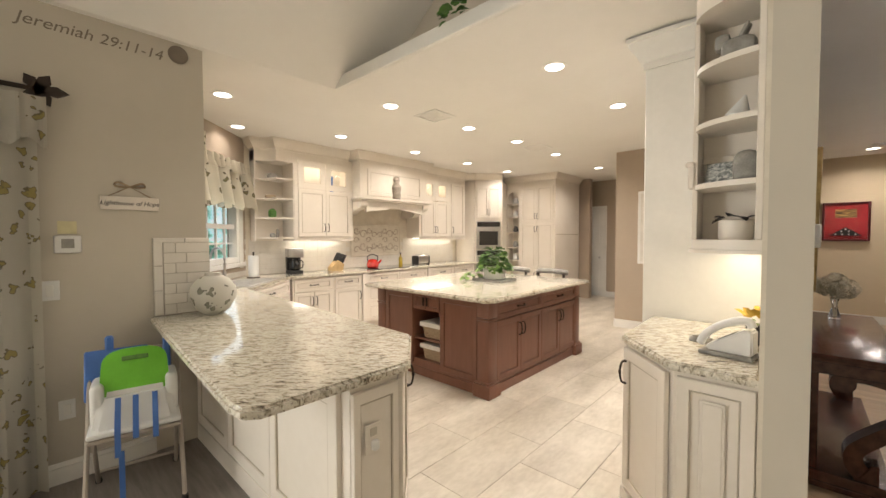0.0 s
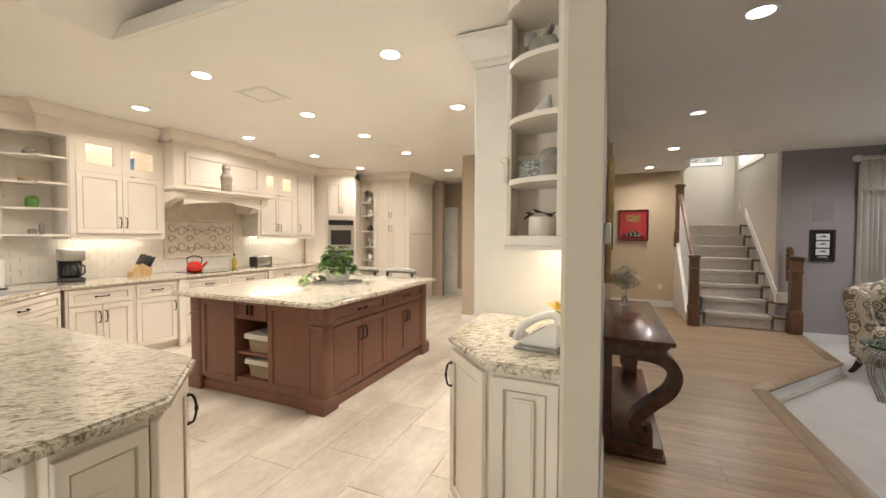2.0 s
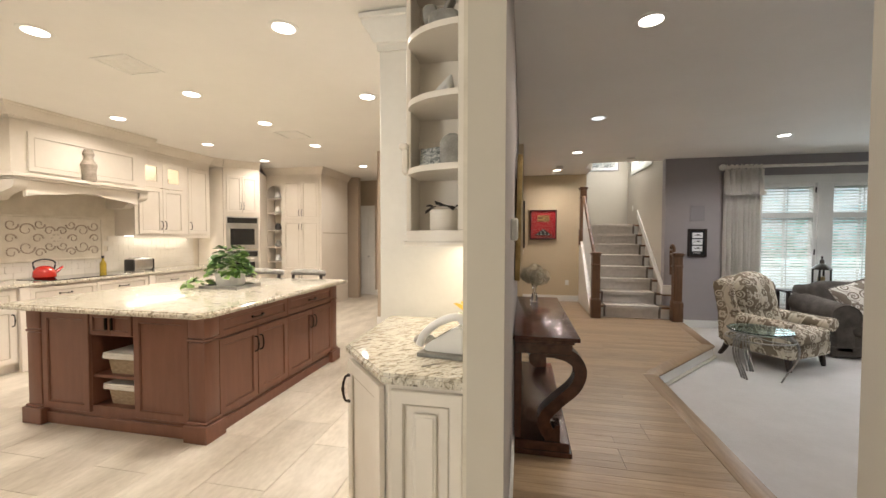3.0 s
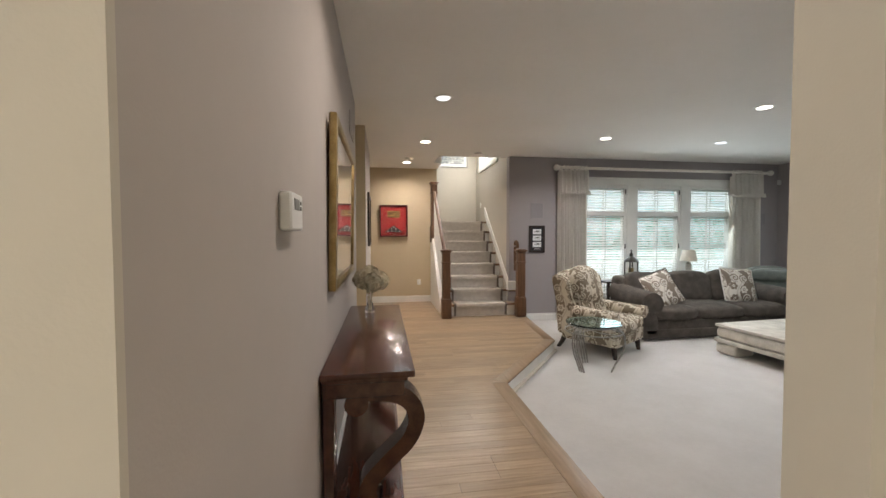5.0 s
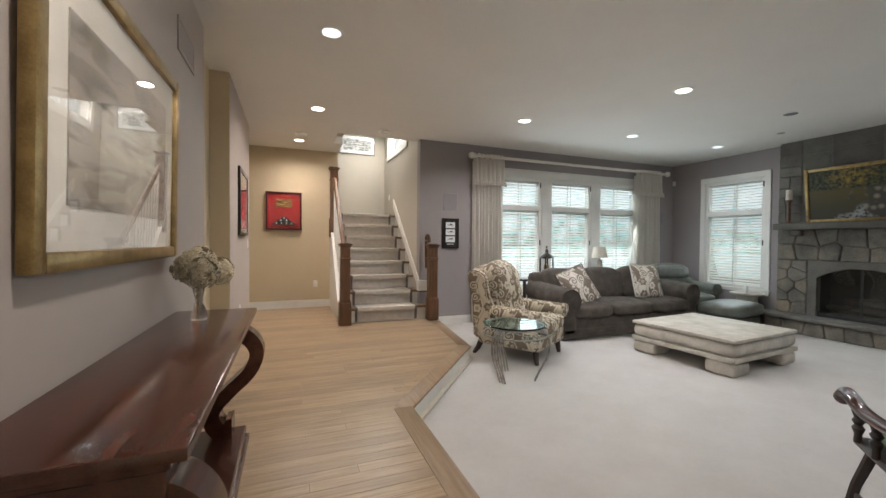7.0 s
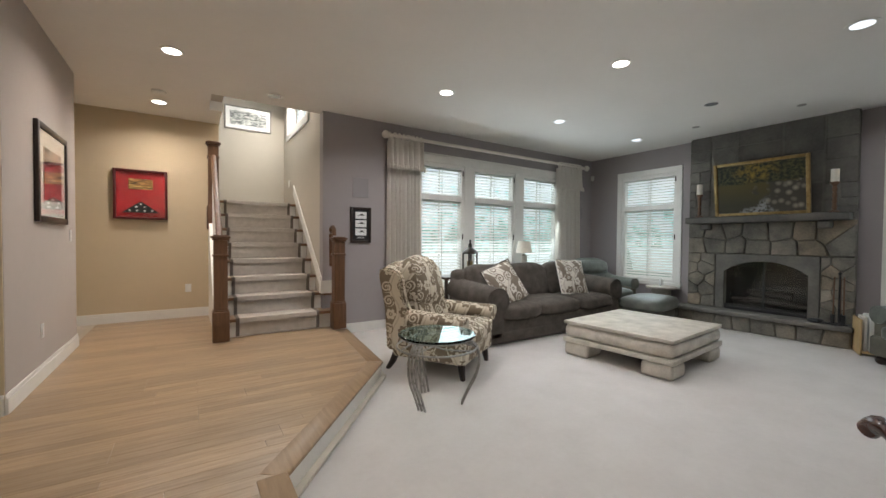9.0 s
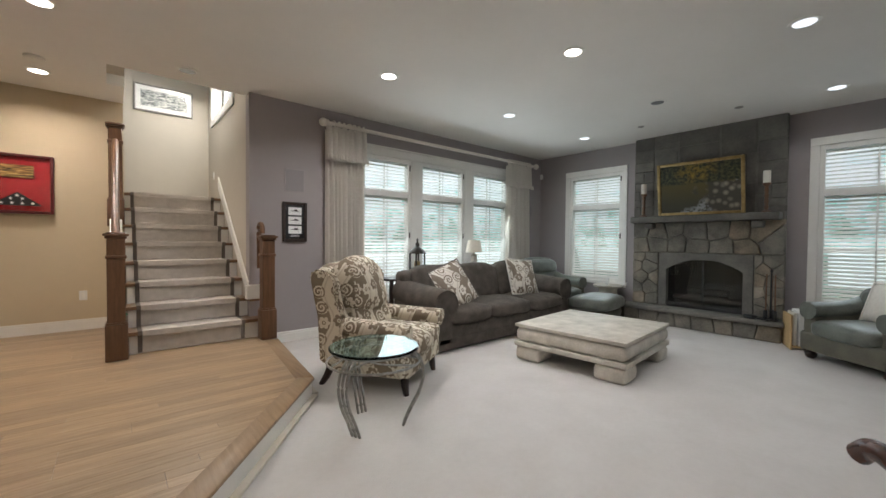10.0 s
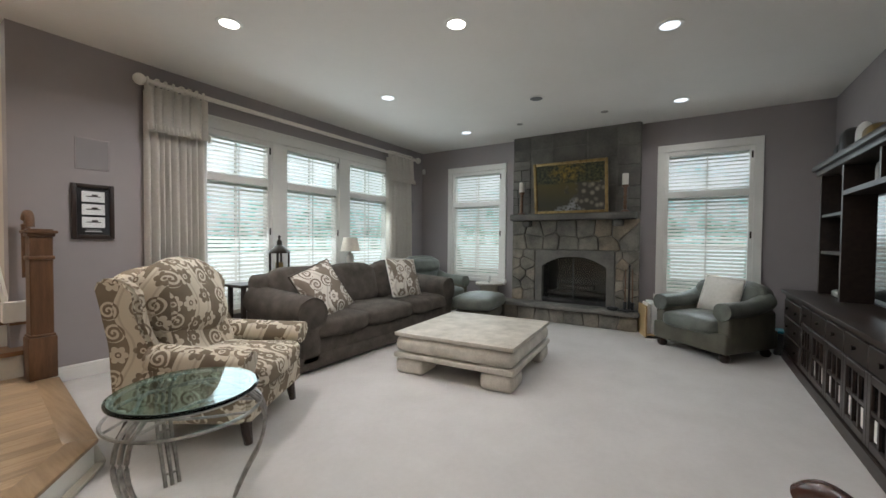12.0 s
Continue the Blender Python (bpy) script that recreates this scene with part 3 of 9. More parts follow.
def pleated(x0, x1, z0, z1, y, depth, folds, seed, nz=8, flare=0.0, frill=0.0):
    """Cloth hanging in rounded, uneven folds from z1 down to z0."""
    rnd = random.Random(seed)
    edges = [0.0]
    for _ in range(folds):
        edges.append(edges[-1] + rnd.uniform(0.7, 1.3))
    edges = [e / edges[-1] for e in edges]
    sway = [rnd.uniform(-0.12, 0.12) for _ in range(folds + 1)]
    amp = [rnd.uniform(0.7, 1.15) for _ in range(folds)]
    bm = bmesh.new()
    rows = []
    per = 8
    for j in range(nz + 1):
        v = j / nz
        row = []
        for f in range(folds):
            for q in range(per + (f == folds - 1)):
                a = q / per
                u = edges[f] + (edges[f + 1] - edges[f]) * (a + 0.10 * v * math.sin(2 * math.pi * a))
                u += 0.02 * sway[f] * math.sin(3 * v + f)
                d = depth * amp[f] * (0.6 + 0.4 * v + flare * v) * (math.sin(math.pi * a) ** 0.7 if 0 < a < 1 else 0)
                zz = z1 + (z0 - z1) * v + (frill * math.sin(5 * f + 7 * a) if j in (0, nz) else 0)
                row.append(bm.verts.new((x0 + (x1 - x0) * u, y - d, zz)))
        rows.append(row)
    for a, b in zip(rows, rows[1:]):
        for k in range(len(a) - 1):
            bm.faces.new((a[k], a[k + 1], b[k + 1], b[k]))
    bmesh.ops.solidify(bm, geom=list(bm.faces), thickness=0.005)
    return bm


def move(bm, m):
    bmesh.ops.transform(bm, matrix=m, verts=bm.verts)
    return bm


def join(*bms):
    out = bms[0]
    for b in bms[1:]:
        me = bpy.data.meshes.new("tmp")
        b.to_mesh(me)
        b.free()
        out.from_mesh(me)
        bpy.data.meshes.remove(me)
    return out


def smooth_path(pts, n=6):
    """Catmull-Rom points through the given ones."""
    pts = [Vector(p) for p in pts]
    q = [pts[0]] + pts + [pts[-1]]
    out = []
    for i in range(1, len(q) - 2):
        for j in range(n):
            t = j / n
            a, b, c, d = q[i - 1], q[i], q[i + 1], q[i + 2]
            out.append(0.5 * ((2 * b) + (c - a) * t + (2 * a - 5 * b + 4 * c - d) * t * t + (3 * b - a - 3 * c + d) * t ** 3))
    return out + [pts[-1]]


def wall_y(name, x0, x1, y0, y1, z0, z1, material, holes=(), label="", category="wall"):
    """A wall along x with openings (x0, x1, z0, z1) through it."""
    bm = bmesh.new()
    xs = sorted({x0, x1, *(h[0] for h in holes), *(h[1] for h in holes)})
    for a, b in zip(xs, xs[1:]):
        cuts = [(h[2], h[3]) for h in holes if h[0] <= a + 1e-6 and h[1] >= b - 1e-6]
        z = z0
        for c0, c1 in sorted(cuts):
            if c0 > z + 1e-4:
                box(bm, a, b, y0, y1, z, c0)
            z = c1
        if z1 > z + 1e-4:
            box(bm, a, b, y0, y1, z, z1)
    return structure(name, bm, material, label, category)


def wall_x(name, y0, y1, x0, x1, z0, z1, material, holes=(), label="", category="wall"):
    bm = bmesh.new()
    ys = sorted({y0, y1, *(h[0] for h in holes), *(h[1] for h in holes)})
    for a, b in zip(ys, ys[1:]):
        cuts = [(h[2], h[3]) for h in holes if h[0] <= a + 1e-6 and h[1] >= b - 1e-6]
        z = z0
        for c0, c1 in sorted(cuts):
            if c0 > z + 1e-4:
                box(bm, x0, x1, a, b, z, c0)
            z = c1
        if z1 > z + 1e-4:
            box(bm, x0, x1, a, b, z, z1)
    return structure(name, bm, material, label, category)


# ---- walls, floors, ceilings ----
LWX = -3.1     # breakfast room's side wall
RWX = -5.57    # range wall
FX = 8.3       # fireplace wall
BY = 8.25      # window wall
TVY = 2.29     # wall behind the tv unit
STEP = [(1.565, 2.29), (1.565, 5.05), (2.68, 6.41), (2.85, 7.86)]

wall_x("wall_west", -3.0, 1.07, LWX - 0.15, LWX, 0, CEIL, M_TAUPE, [(-2.4, -0.12, 0.0, 2.1)], "taupe painted wall beside the breakfast area")
wall_y("wall_south", LWX, 2.0, -3.15, -3.0, 0, 4.6, M_TAUPE, label="taupe painted wall behind the breakfast area")
wall_x("wall_breakfast_east", -3.0, 2.14, 1.9, 2.05, 0, CEIL, M_TAUPE, label="taupe painted side wall of the breakfast area")
wall_y("wall_family_south", 1.372, 8.45, 2.14, TVY, CARPET, CEIL, M_MAUVE, label="mauve grey wall behind the tv unit")
box_face = boxes((1.358, 1.9, 2.125, 2.139, 0, CEIL), (1.358, 1.3715, 2.139, 2.291, 0, CEIL))
structure("wall_breakfast_north", box_face, M_TAUPE, "taupe painted face of the doorway wall", "wall")
wall_x("wall_console", 2.0, 5.82, 0.03, 0.15, 0, CEIL, M_HALLW, label="warm grey painted wall behind the console table")
structure("wall_column", boxes((0.028, 0.152, 1.985, 2.0, 0, CEIL)), M_TAUPE, "taupe painted end of the dividing wall", "wall")
structure("wall_kitchen_east", boxes((0.012, 0.0295, 2.0, 6.68, 0, CEIL)), M_SPLASH, "cream painted kitchen side of the dividing wall", "wall")
wall_x("wall_hall", 6.66, 8.55, -0.6, 0.218, 0, CEIL, M_HALLW, label="grey painted hall wall with a dark framed picture")
structure("wall_hall_return", boxes((0.031, 0.216, 6.645, 6.659, 0, CEIL)), M_BEIGE, "golden beige end of the hall wall", "wall")
structure("wall_hall_recess", boxes((0.0305, 0.045, 5.821, 6.644, 0, CEIL)), M_BEIGE, "golden beige recess beside the console wall", "wall")
wall_x("wall_hall_inner", 6.68, 9.75, -0.75, -0.6, 0, CEIL, M_BEIGE, label="beige inner hall wall")
wall_y("wall_hall_north", -0.75, 1.58, 9.75, 9.9, 0, CEIL, M_BEIGE, label="golden beige wall with a red shadow box")
wall_y("wall_kitchen_north", -2.1, 0.01, 6.68, 6.83, 0, CEIL, M_TAN, label="tan painted wall past the island")
wall_x("wall_passage_east", 6.83, 10.6, -2.1, -1.95, 0, CEIL, M_TAN, label="tan painted passage wall")
wall_y("wall_passage_north", -6.0, -1.95, 10.6, 10.75, 0, CEIL, M_TAN, label="tan painted wall at the end of the passage")
wall_y("wall_passage_stub", -3.42, -2.98, 9.75, 9.9, 0, CEIL, M_TAN, label="tan wall beside the passage door")
wall_x("wall_range", 2.26, 9.2, RWX - 0.15, RWX, 0, CEIL, M_SPLASH, label="cream stone wall behind the range")
wall_y("wall_pantry_back", RWX - 0.15, -3.55, 9.2, 9.35, 0, CEIL, M_TAN, label="tan wall behind the pantry")
wall_x("wall_fireplace", 2.14, 8.4, FX, FX + 0.16, CARPET, CEIL, M_MAUVE, [(6.53, 7.55, 0.42, 2.36), (3.03, 4.03, 0.36, 2.36), (4.70, 5.78, 0.08, 0.92)], "mauve grey wall with the stone fireplace")
wall_y("wall_windows", 2.68, FX + 0.16, BY, BY + 0.15, CARPET, CEIL, M_MAUVE, [(4.12, 7.27, 0.27, 2.34)], "mauve grey wall with the triple window")
wall_x("wall_stair_east", 8.4, 10.75, 2.68, 2.83, 0, 4.9, M_STAIRW, [(9.05, 10.35, 2.95, 3.9)], "pale stairwell wall")
wall_y("wall_stair_north", 0.0, 2.83, 10.75, 10.9, 0, 4.9, M_STAIRW, label="pale stairwell wall with a framed print")
wall_x("wall_stair_west", 9.9, 10.75, 1.43, 1.58, 0, 1.65, M_STAIRW, label="pale wall under the stair landing")
structure("wall_stair_upper", boxes((1.43, 1.58, 8.42, 9.05, CEIL + 0.12, 4.9), (1.43, 2.83, 8.3, 8.42, CEIL + 0.12, 4.9), (-0.1, 0.0, 9.9, 10.75, 0, 4.9)), M_STAIRW, "pale upper stairwell wall", "wall")
structure("ceiling_stairwell", boxes((-0.1, 2.83, 8.3, 10.9, 4.9, 5.0)), M_CEIL, "white ceiling above the stairwell", "ceiling")

# the slanting window wall over the sink
DIAG = Matrix.Translation((-3.25, -0.06, 0)) @ Matrix.Rotation(radians(135), 4, "Z")   # x along the wall, y outwards
bm = boxes((3.08, 3.43, 0, 0.15, 0, CEIL), (2.16, 3.08, 0, 0.15, 0, 1.13), (2.16, 3.08, 0, 0.15, 2.2, CEIL), (0, 2.16, 0, 0.15, 0, CEIL))
structure("wall_sink", move(bm, DIAG), M_TAN, "tan slanting wall with the sink window", "wall")

# ceilings
bm = boxes((RWX - 0.15, -3.04, -0.4, 2.16, CEIL, CEIL + 0.12), (RWX - 0.15, 0.15, 2.16, 10.75, CEIL, CEIL + 0.12), (0.15, 8.46, 2.12, 8.4, CEIL, CEIL + 0.12), (0.15, 1.43, 8.4, 9.9, CEIL, CEIL + 0.12), (1.43, 1.58, 9.05, 9.9, CEIL, CEIL + 0.12))
structure("ceiling", bm, M_CEIL, "smooth off-white ceiling with recessed lights", "ceiling")
bm = bmesh.new()
RIDGE, TOP = -0.55, CEIL + 2.49 * 0.70
for a, b in (((-3.04, CEIL), (RIDGE, TOP)), ((RIDGE, TOP), (1.94, CEIL))):
    vs = [bm.verts.new((x, y, z + dz)) for dz in (0.0, 0.1) for y in (-3.0, 2.62) for x, z in (a, b)]
    for f in ((0, 1, 3, 2), (4, 6, 7, 5), (0, 4, 5, 1), (2, 3, 7, 6), (0, 2, 6, 4), (1, 5, 7, 3)):
        bm.faces.new([vs[i] for i in f])
structure("ceiling_vault", bm, M_CEIL, "sloping off-white vaulted ceiling", "ceiling")
bm = bmesh.new()
g = [bm.verts.new((x, y, z)) for y in (2.52, 2.6) for x, z in ((-3.04, CEIL + 0.02), (1.94, CEIL + 0.02), (RIDGE, TOP))]
for f in ((0, 1, 2), (5, 4, 3), (0, 3, 4, 1), (1, 4, 5, 2), (2, 5, 3, 0)):
    bm.faces.new([g[i] for i in f])
structure("wall_gable", bm, M_TAUPE, "taupe gable above the plant ledge", "wall")
structure("ledge_trim", boxes((-3.04, 1.94, 2.12, 2.159, CEIL - 0.003, CEIL + 0.1), bev=0.006), M_WHITE, "cream edge of the plant ledge", "trim")
structure("doorway_ceiling", boxes((0.152, 1.94, 2.0, 2.119, CEIL, CEIL + 0.12)), M_CEIL, "white ceiling strip over the doorway", "ceiling")

# floors
structure("floor_kitchen", boxes((-6.2, 0.14, -0.6, 10.7, -0.06, -0.006), (0.14, 2.0, -3.0, 2.0, -0.06, -0.006), (-3.1, 0.14, -3.0, -0.6, -0.06, -0.006)), M_GROUT, "pale stone-look tile floor with joints", "floor")
bm = bmesh.new()
prism(bm, [(-0.75, 2.0), (1.565, 2.0), *STEP, (2.86, 8.3), (2.0, 10.7), (-0.75, 10.7)], CARPET - 0.05, -0.02)
structure("floor_hall", bm, M_OAK, "oak strip hall floor", "floor")
structure("floor_carpet", boxes((1.5, 8.4, 2.2, 8.3, CARPET - 0.1, CARPET)), M_CARPET, "cream cut-pile carpet", "floor")
structure("ground", boxes((-60, 60, -60, 60, -0.5, -0.42)), M_LEAF, "green lawn around the house", "ground")

# step faces and nosing between hall and carpet
bm, bn, bs = bmesh.new(), bmesh.new(), bmesh.new()
for k, ((xa, ya), (xb, yb)) in enumerate(zip(STEP, STEP[1:])):
    d = Vector((xb - xa, yb - ya, 0))
    m = Matrix.Translation((xa, ya, 0)) @ Matrix.Rotation(math.atan2(d.y, d.x), 4, "Z")
    box(bm, 0, d.length, -0.012, 0.02, CARPET, -0.022, m=m)
    # added strip: its taupe stands in for the shaded carpet below the riser
    box(bs, 0.0, d.length, -0.062, -0.0125, CARPET, CARPET + 0.022, bev=0.006, m=m)
    box(bn, -0.01, d.length + 0.012, -0.03, 0.11, -0.02 - 0.0015 * k, 0.005 - 0.002 * k, bev=0.008, seg=2, m=m)
structure("step_riser", bm, M_WHITE, "cream painted riser of the sunken floor's step", "step")
structure("step_foot_shade", bs, M_TAUPE, "taupe shoe moulding at the foot of the step", "trim")
structure("step_nosing", bn, M_OAKY, "oak nosing along the step", "step")

# ---- recessed lights, vents ----
def downlight(x, y, lit=1.0, watts=0.0, color=WARM, material=None):
    t = thing("recessed_light", "round white recessed ceiling light" + (", lit" if lit else ", switched off"), "ceiling light", (x, y, CEIL), group="recessed ceiling lights")
    bm = bmesh.new()
    lathe(bm, [(0.072, 0.0), (0.072, -0.006), (0.098, -0.004), (0.100, 0.0)], 28)
    part("trim_ring", bm, M_WHITE, t)
    bm = bmesh.new()
    lathe(bm, [(0.0718, -0.0058), (0.0718, -0.0015), (0.02, -0.0012)], 28)
    part("lens", bm, material or (M_LAMP if lit else M_LAMPOFF), t)
    if watts:
        li = bpy.data.lights.new("downlight", "AREA")
        li.shape, li.size, li.energy, li.color, li.spread = "DISK", 0.14, watts, color, radians(150)
        new("downlight", li).matrix_world = look((x, y, CEIL - 0.012), (x, y + 1e-4, 0))


for x, y in ((-3.93, 1.47), (-4.96, 1.97), (-4.45, 3.09), (-4.44, 4.44), (-4.43, 5.75), (-4.40, 7.02), (-3.02, 2.76), (-2.95, 3.95), (-2.88, 4.95), (-2.88, 6.13), (-2.85, 7.88), (-1.35, 3.05), (-1.30, 4.35)):
    downlight(x, y, watts=3.0 if x < -4.9 else (11.0 if x < -4 and y > 7 else (KITCHEN_W * 0.72 if x < -4 else (KITCHEN_W * 1.5 if x > -2 else KITCHEN_W))))
for x, y in ((1.08, 7.39), (0.90, 9.08), (1.0, 3.43)):
    downlight(x, y, watts=HALL_W, color=(1.0, 0.89, 0.81))
downlight(1.06, 5.52, watts=3, color=COOL, material=M_LAMPDIM)
for x, y, watts in ((3.66, 6.81, 24), (4.62, 5.28, 13), (3.78, 3.87, 7)):
    downlight(x, y, watts=watts, color=(1.0, 0.98, 1.0))
for x, y, watts in ((5.56, 6.80, 4), (7.38, 6.74, 4), (5.52, 3.86, 7), (7.46, 3.83, 5)):
    downlight(x, y, watts=watts, color=(0.97, 0.98, 1.0), material=M_LAMPDIM)
downlight(6.51, 5.29, lit=0)
downlight(2.06, 8.05, lit=0)

for x, y in ((-2.92, 3.31), (-2.86, 5.5)):
    t = thing("ceiling_vent", "square cream ceiling air vent", "vent", (x, y, CEIL))
    part("frame", boxes((-0.17, 0.17, -0.17, -0.145, -0.008, 0), (-0.17, 0.17, 0.145, 0.17, -0.008, 0), (-0.17, -0.145, -0.145, 0.145, -0.008, 0), (0.145, 0.17, -0.145, 0.145, -0.008, 0)), M_WHITE, t)
    s = None
    for k in range(8):
        bm = boxes((-0.143, 0.143, -0.014, 0.014, -0.004, -0.001))
        s = part("slat", bm, M_CEIL, t) if s is None else again(s, t)
        s.location = (0, -0.125 + 0.0357 * k, 0)
for x, y in ((7.44, 4.69), (7.39, 5.85)):
    t = thing("accent_light", "small dark recessed accent light", "ceiling light", (x, y, CEIL))
    bm = bmesh.new()
    lathe(bm, [(0.045, 0), (0.045, -0.006), (0.028, -0.008), (0.02, -0.004)], 16)
    part("housing", bm, M_GREYCER, t)
t = thing("smoke_detector", "round white ceiling smoke detector", "smoke detector", (0.92, 8.65, CEIL))
bm = bmesh.new()
lathe(bm, [(0.075, 0), (0.075, -0.02), (0.06, -0.035), (0.02, -0.04)], 20)
part("body", bm, M_WHITE, t)


# ---- windows ----
def shutter_window(name, label, m, w, z0, z1, rail):
    """Window in the opening from x=0 to w (local), inside face at y=0, outwards +y."""
    t = tagged(new(name), label, "window", kind="structure")
    t.matrix_world = m
    part("window_frame", boxes((0, 0.05, 0.0, 0.12, z0, z1), (w - 0.05, w, 0.0, 0.12, z0, z1), (0.05, w - 0.05, 0.0, 0.12, z1 - 0.06, z1), (0.05, w - 0.05, 0.0, 0.12, z0, z0 + 0.05), (0.05, w - 0.05, 0.0, 0.12, rail, rail + 0.09), bev=0.003), M_WHITE, t)
    part("muntin", boxes((w / 2 - 0.012, w / 2 + 0.012, 0.085, 0.11, z0 + 0.05, rail), (w / 2 - 0.012, w / 2 + 0.012, 0.085, 0.11, rail + 0.09, z1 - 0.06), (0.05, w - 0.05, 0.085, 0.11, (z0 + rail) / 2 - 0.016, (z0 + rail) / 2 + 0.016)), M_WHITE, t)
    for a, b in ((z0 + 0.05, rail), (rail + 0.09, z1 - 0.06)):
        p = part("pane", boxes((0.05, w - 0.05, 0.095, 0.1, a, b)), M_GLASS, t)
        p.visible_shadow = False
    slat = None
    for a, b in ((z0 + 0.05, rail), (rail + 0.09, z1 - 0.06)):
        k = int((b - a) / 0.047)
        for i in range(k):
            if slat is None:
                bm = boxes((0.053, w - 0.053, -0.029, 0.029, -0.003, 0.003), bev=0.001)
                slat = part("slat", move(bm, Matrix.Rotation(radians(36), 4, "X")), M_WHITE, t)
                o = slat
            else:
                o = again(slat, t)
            o.location = (0, 0.045, a + (i + 0.5) * (b - a) / k)
        part("tilt_rod", boxes((w / 2 - 0.006, w / 2 + 0.006, 0.008, 0.018, a + 0.02, b - 0.02)), M_WHITE, t)
    for z in (z1 - 0.12, z0 + 0.62 * (rail - z0)):
        part("hinge", boxes((w - 0.035, w - 0.015, -0.008, 0.0, z - 0.045, z + 0.045), bev=0.003), M_BRONZE, t, "small dark hinge")
    return t


for k, (a, b) in enumerate(((4.14, 4.98), (5.16, 6.11), (6.29, 7.25))):
    shutter_window(f"window_{k + 1}", "tall white window with louvred shutters behind the sofa", pose(a, BY, 0), b - a, 0.27, 2.34, 1.76)
bm = boxes((4.98, 5.16, BY - 0.012, BY + 0.13, 0.27, 2.34), (6.11, 6.29, BY - 0.012, BY + 0.13, 0.27, 2.34), (4.02, 4.14, BY - 0.02, BY + 0.13, 0.22, 2.34), (7.25, 7.37, BY - 0.02, BY + 0.13, 0.22, 2.34), (4.02, 7.37, BY - 0.024, BY + 0.004, 2.34, 2.45), (3.98, 7.41, BY - 0.045, BY + 0.004, 2.45, 2.475), (4.0, 7.39, BY - 0.06, BY + 0.13, 0.215, 0.268), bev=0.003)
structure("window_casing", bm, M_WHITE, "white moulded casing round the triple window", "trim")
RIGHTW = Matrix.Rotation(radians(-90), 4, "Z")
for k, (ya, yb, z0) in enumerate(((6.53, 7.55, 0.42), (3.03, 4.03, 0.36))):
    shutter_window(f"window_{k + 4}", "tall white window with louvred shutters beside the fireplace", Matrix.Translation((FX, yb, 0)) @ RIGHTW, yb - ya, z0, 2.36, 1.72)
    bm = boxes((FX - 0.022, FX + 0.003, ya - 0.09, ya + 0.002, z0 - 0.1, 2.36), (FX - 0.022, FX + 0.003, yb - 0.002, yb + 0.09, z0 - 0.1, 2.36), (FX - 0.026, FX + 0.003, ya - 0.09, yb + 0.09, 2.36, 2.46), (FX - 0.045, FX + 0.003, ya - 0.11, yb + 0.11, z0 - 0.06, z0), bev=0.003)
    structure("window_casing", bm, M_WHITE, "white moulded casing round the side window", "trim")

# sink window
t = tagged(new("window_6"), "white paned window over the kitchen sink", "window", kind="structure")
t.matrix_world = DIAG
part("window_frame", boxes((3.02, 3.08, -0.01, 0.1, 1.13, 2.2), (2.16, 2.22, -0.01, 0.1, 1.13, 2.2), (2.22, 3.02, -0.01, 0.1, 2.14, 2.2), (2.22, 3.02, -0.01, 0.1, 1.13, 1.2), (2.22, 3.02, 0.02, 0.1, 1.57, 1.63), bev=0.003), M_WHITE, t)
part("casing", boxes((3.08, 3.18, -0.02, 0.003, 1.05, 2.25), (2.06, 2.16, -0.02, 0.003, 1.05, 2.25), (2.04, 3.20, -0.045, 0.003, 1.07, 1.125), bev=0.003), M_WHITE, t)
for k in range(1, 4):
    part("muntin", boxes((2.22 + 0.2 * k - 0.01, 2.22 + 0.2 * k + 0.01, 0.04, 0.07, 1.2, 1.57), (2.22 + 0.2 * k - 0.01, 2.22 + 0.2 * k + 0.01, 0.04, 0.07, 1.63, 2.14)), M_WHITE, t)
part("muntin", boxes((2.22, 3.02, 0.042, 0.068, 1.375, 1.395), (2.22, 3.02, 0.042, 0.068, 1.87, 1.89)), M_WHITE, t)
p = part("pane", boxes((2.22, 3.02, 0.05, 0.054, 1.2, 2.14)), M_GLASS, t)
p.visible_shadow = False

# stairwell window
t = tagged(new("window_7"), "white stairwell window high on the wall", "window", kind="structure")
t.matrix_world = Matrix.Translation((2.68, 10.35, 0)) @ RIGHTW
part("window_frame", boxes((0, 0.06, 0, 0.1, 2.95, 3.9), (1.24, 1.3, 0, 0.1, 2.95, 3.9), (0.06, 1.24, 0, 0.1, 3.84, 3.9), (0.06, 1.24, 0, 0.1, 2.95, 3.01), (0.63, 0.67, 0.03, 0.09, 3.01, 3.84), bev=0.003), M_WHITE, t)
part("casing", boxes((-0.09, 0.0, -0.02, 0.003, 2.86, 3.99), (1.3, 1.39, -0.02, 0.003, 2.86, 3.99), (-0.09, 1.39, -0.022, 0.003, 2.86, 2.95), bev=0.003), M_WHITE, t)
p = part("pane", boxes((0.06, 1.24, 0.05, 0.054, 3.01, 3.84)), M_GLASS, t)
p.visible_shadow = False

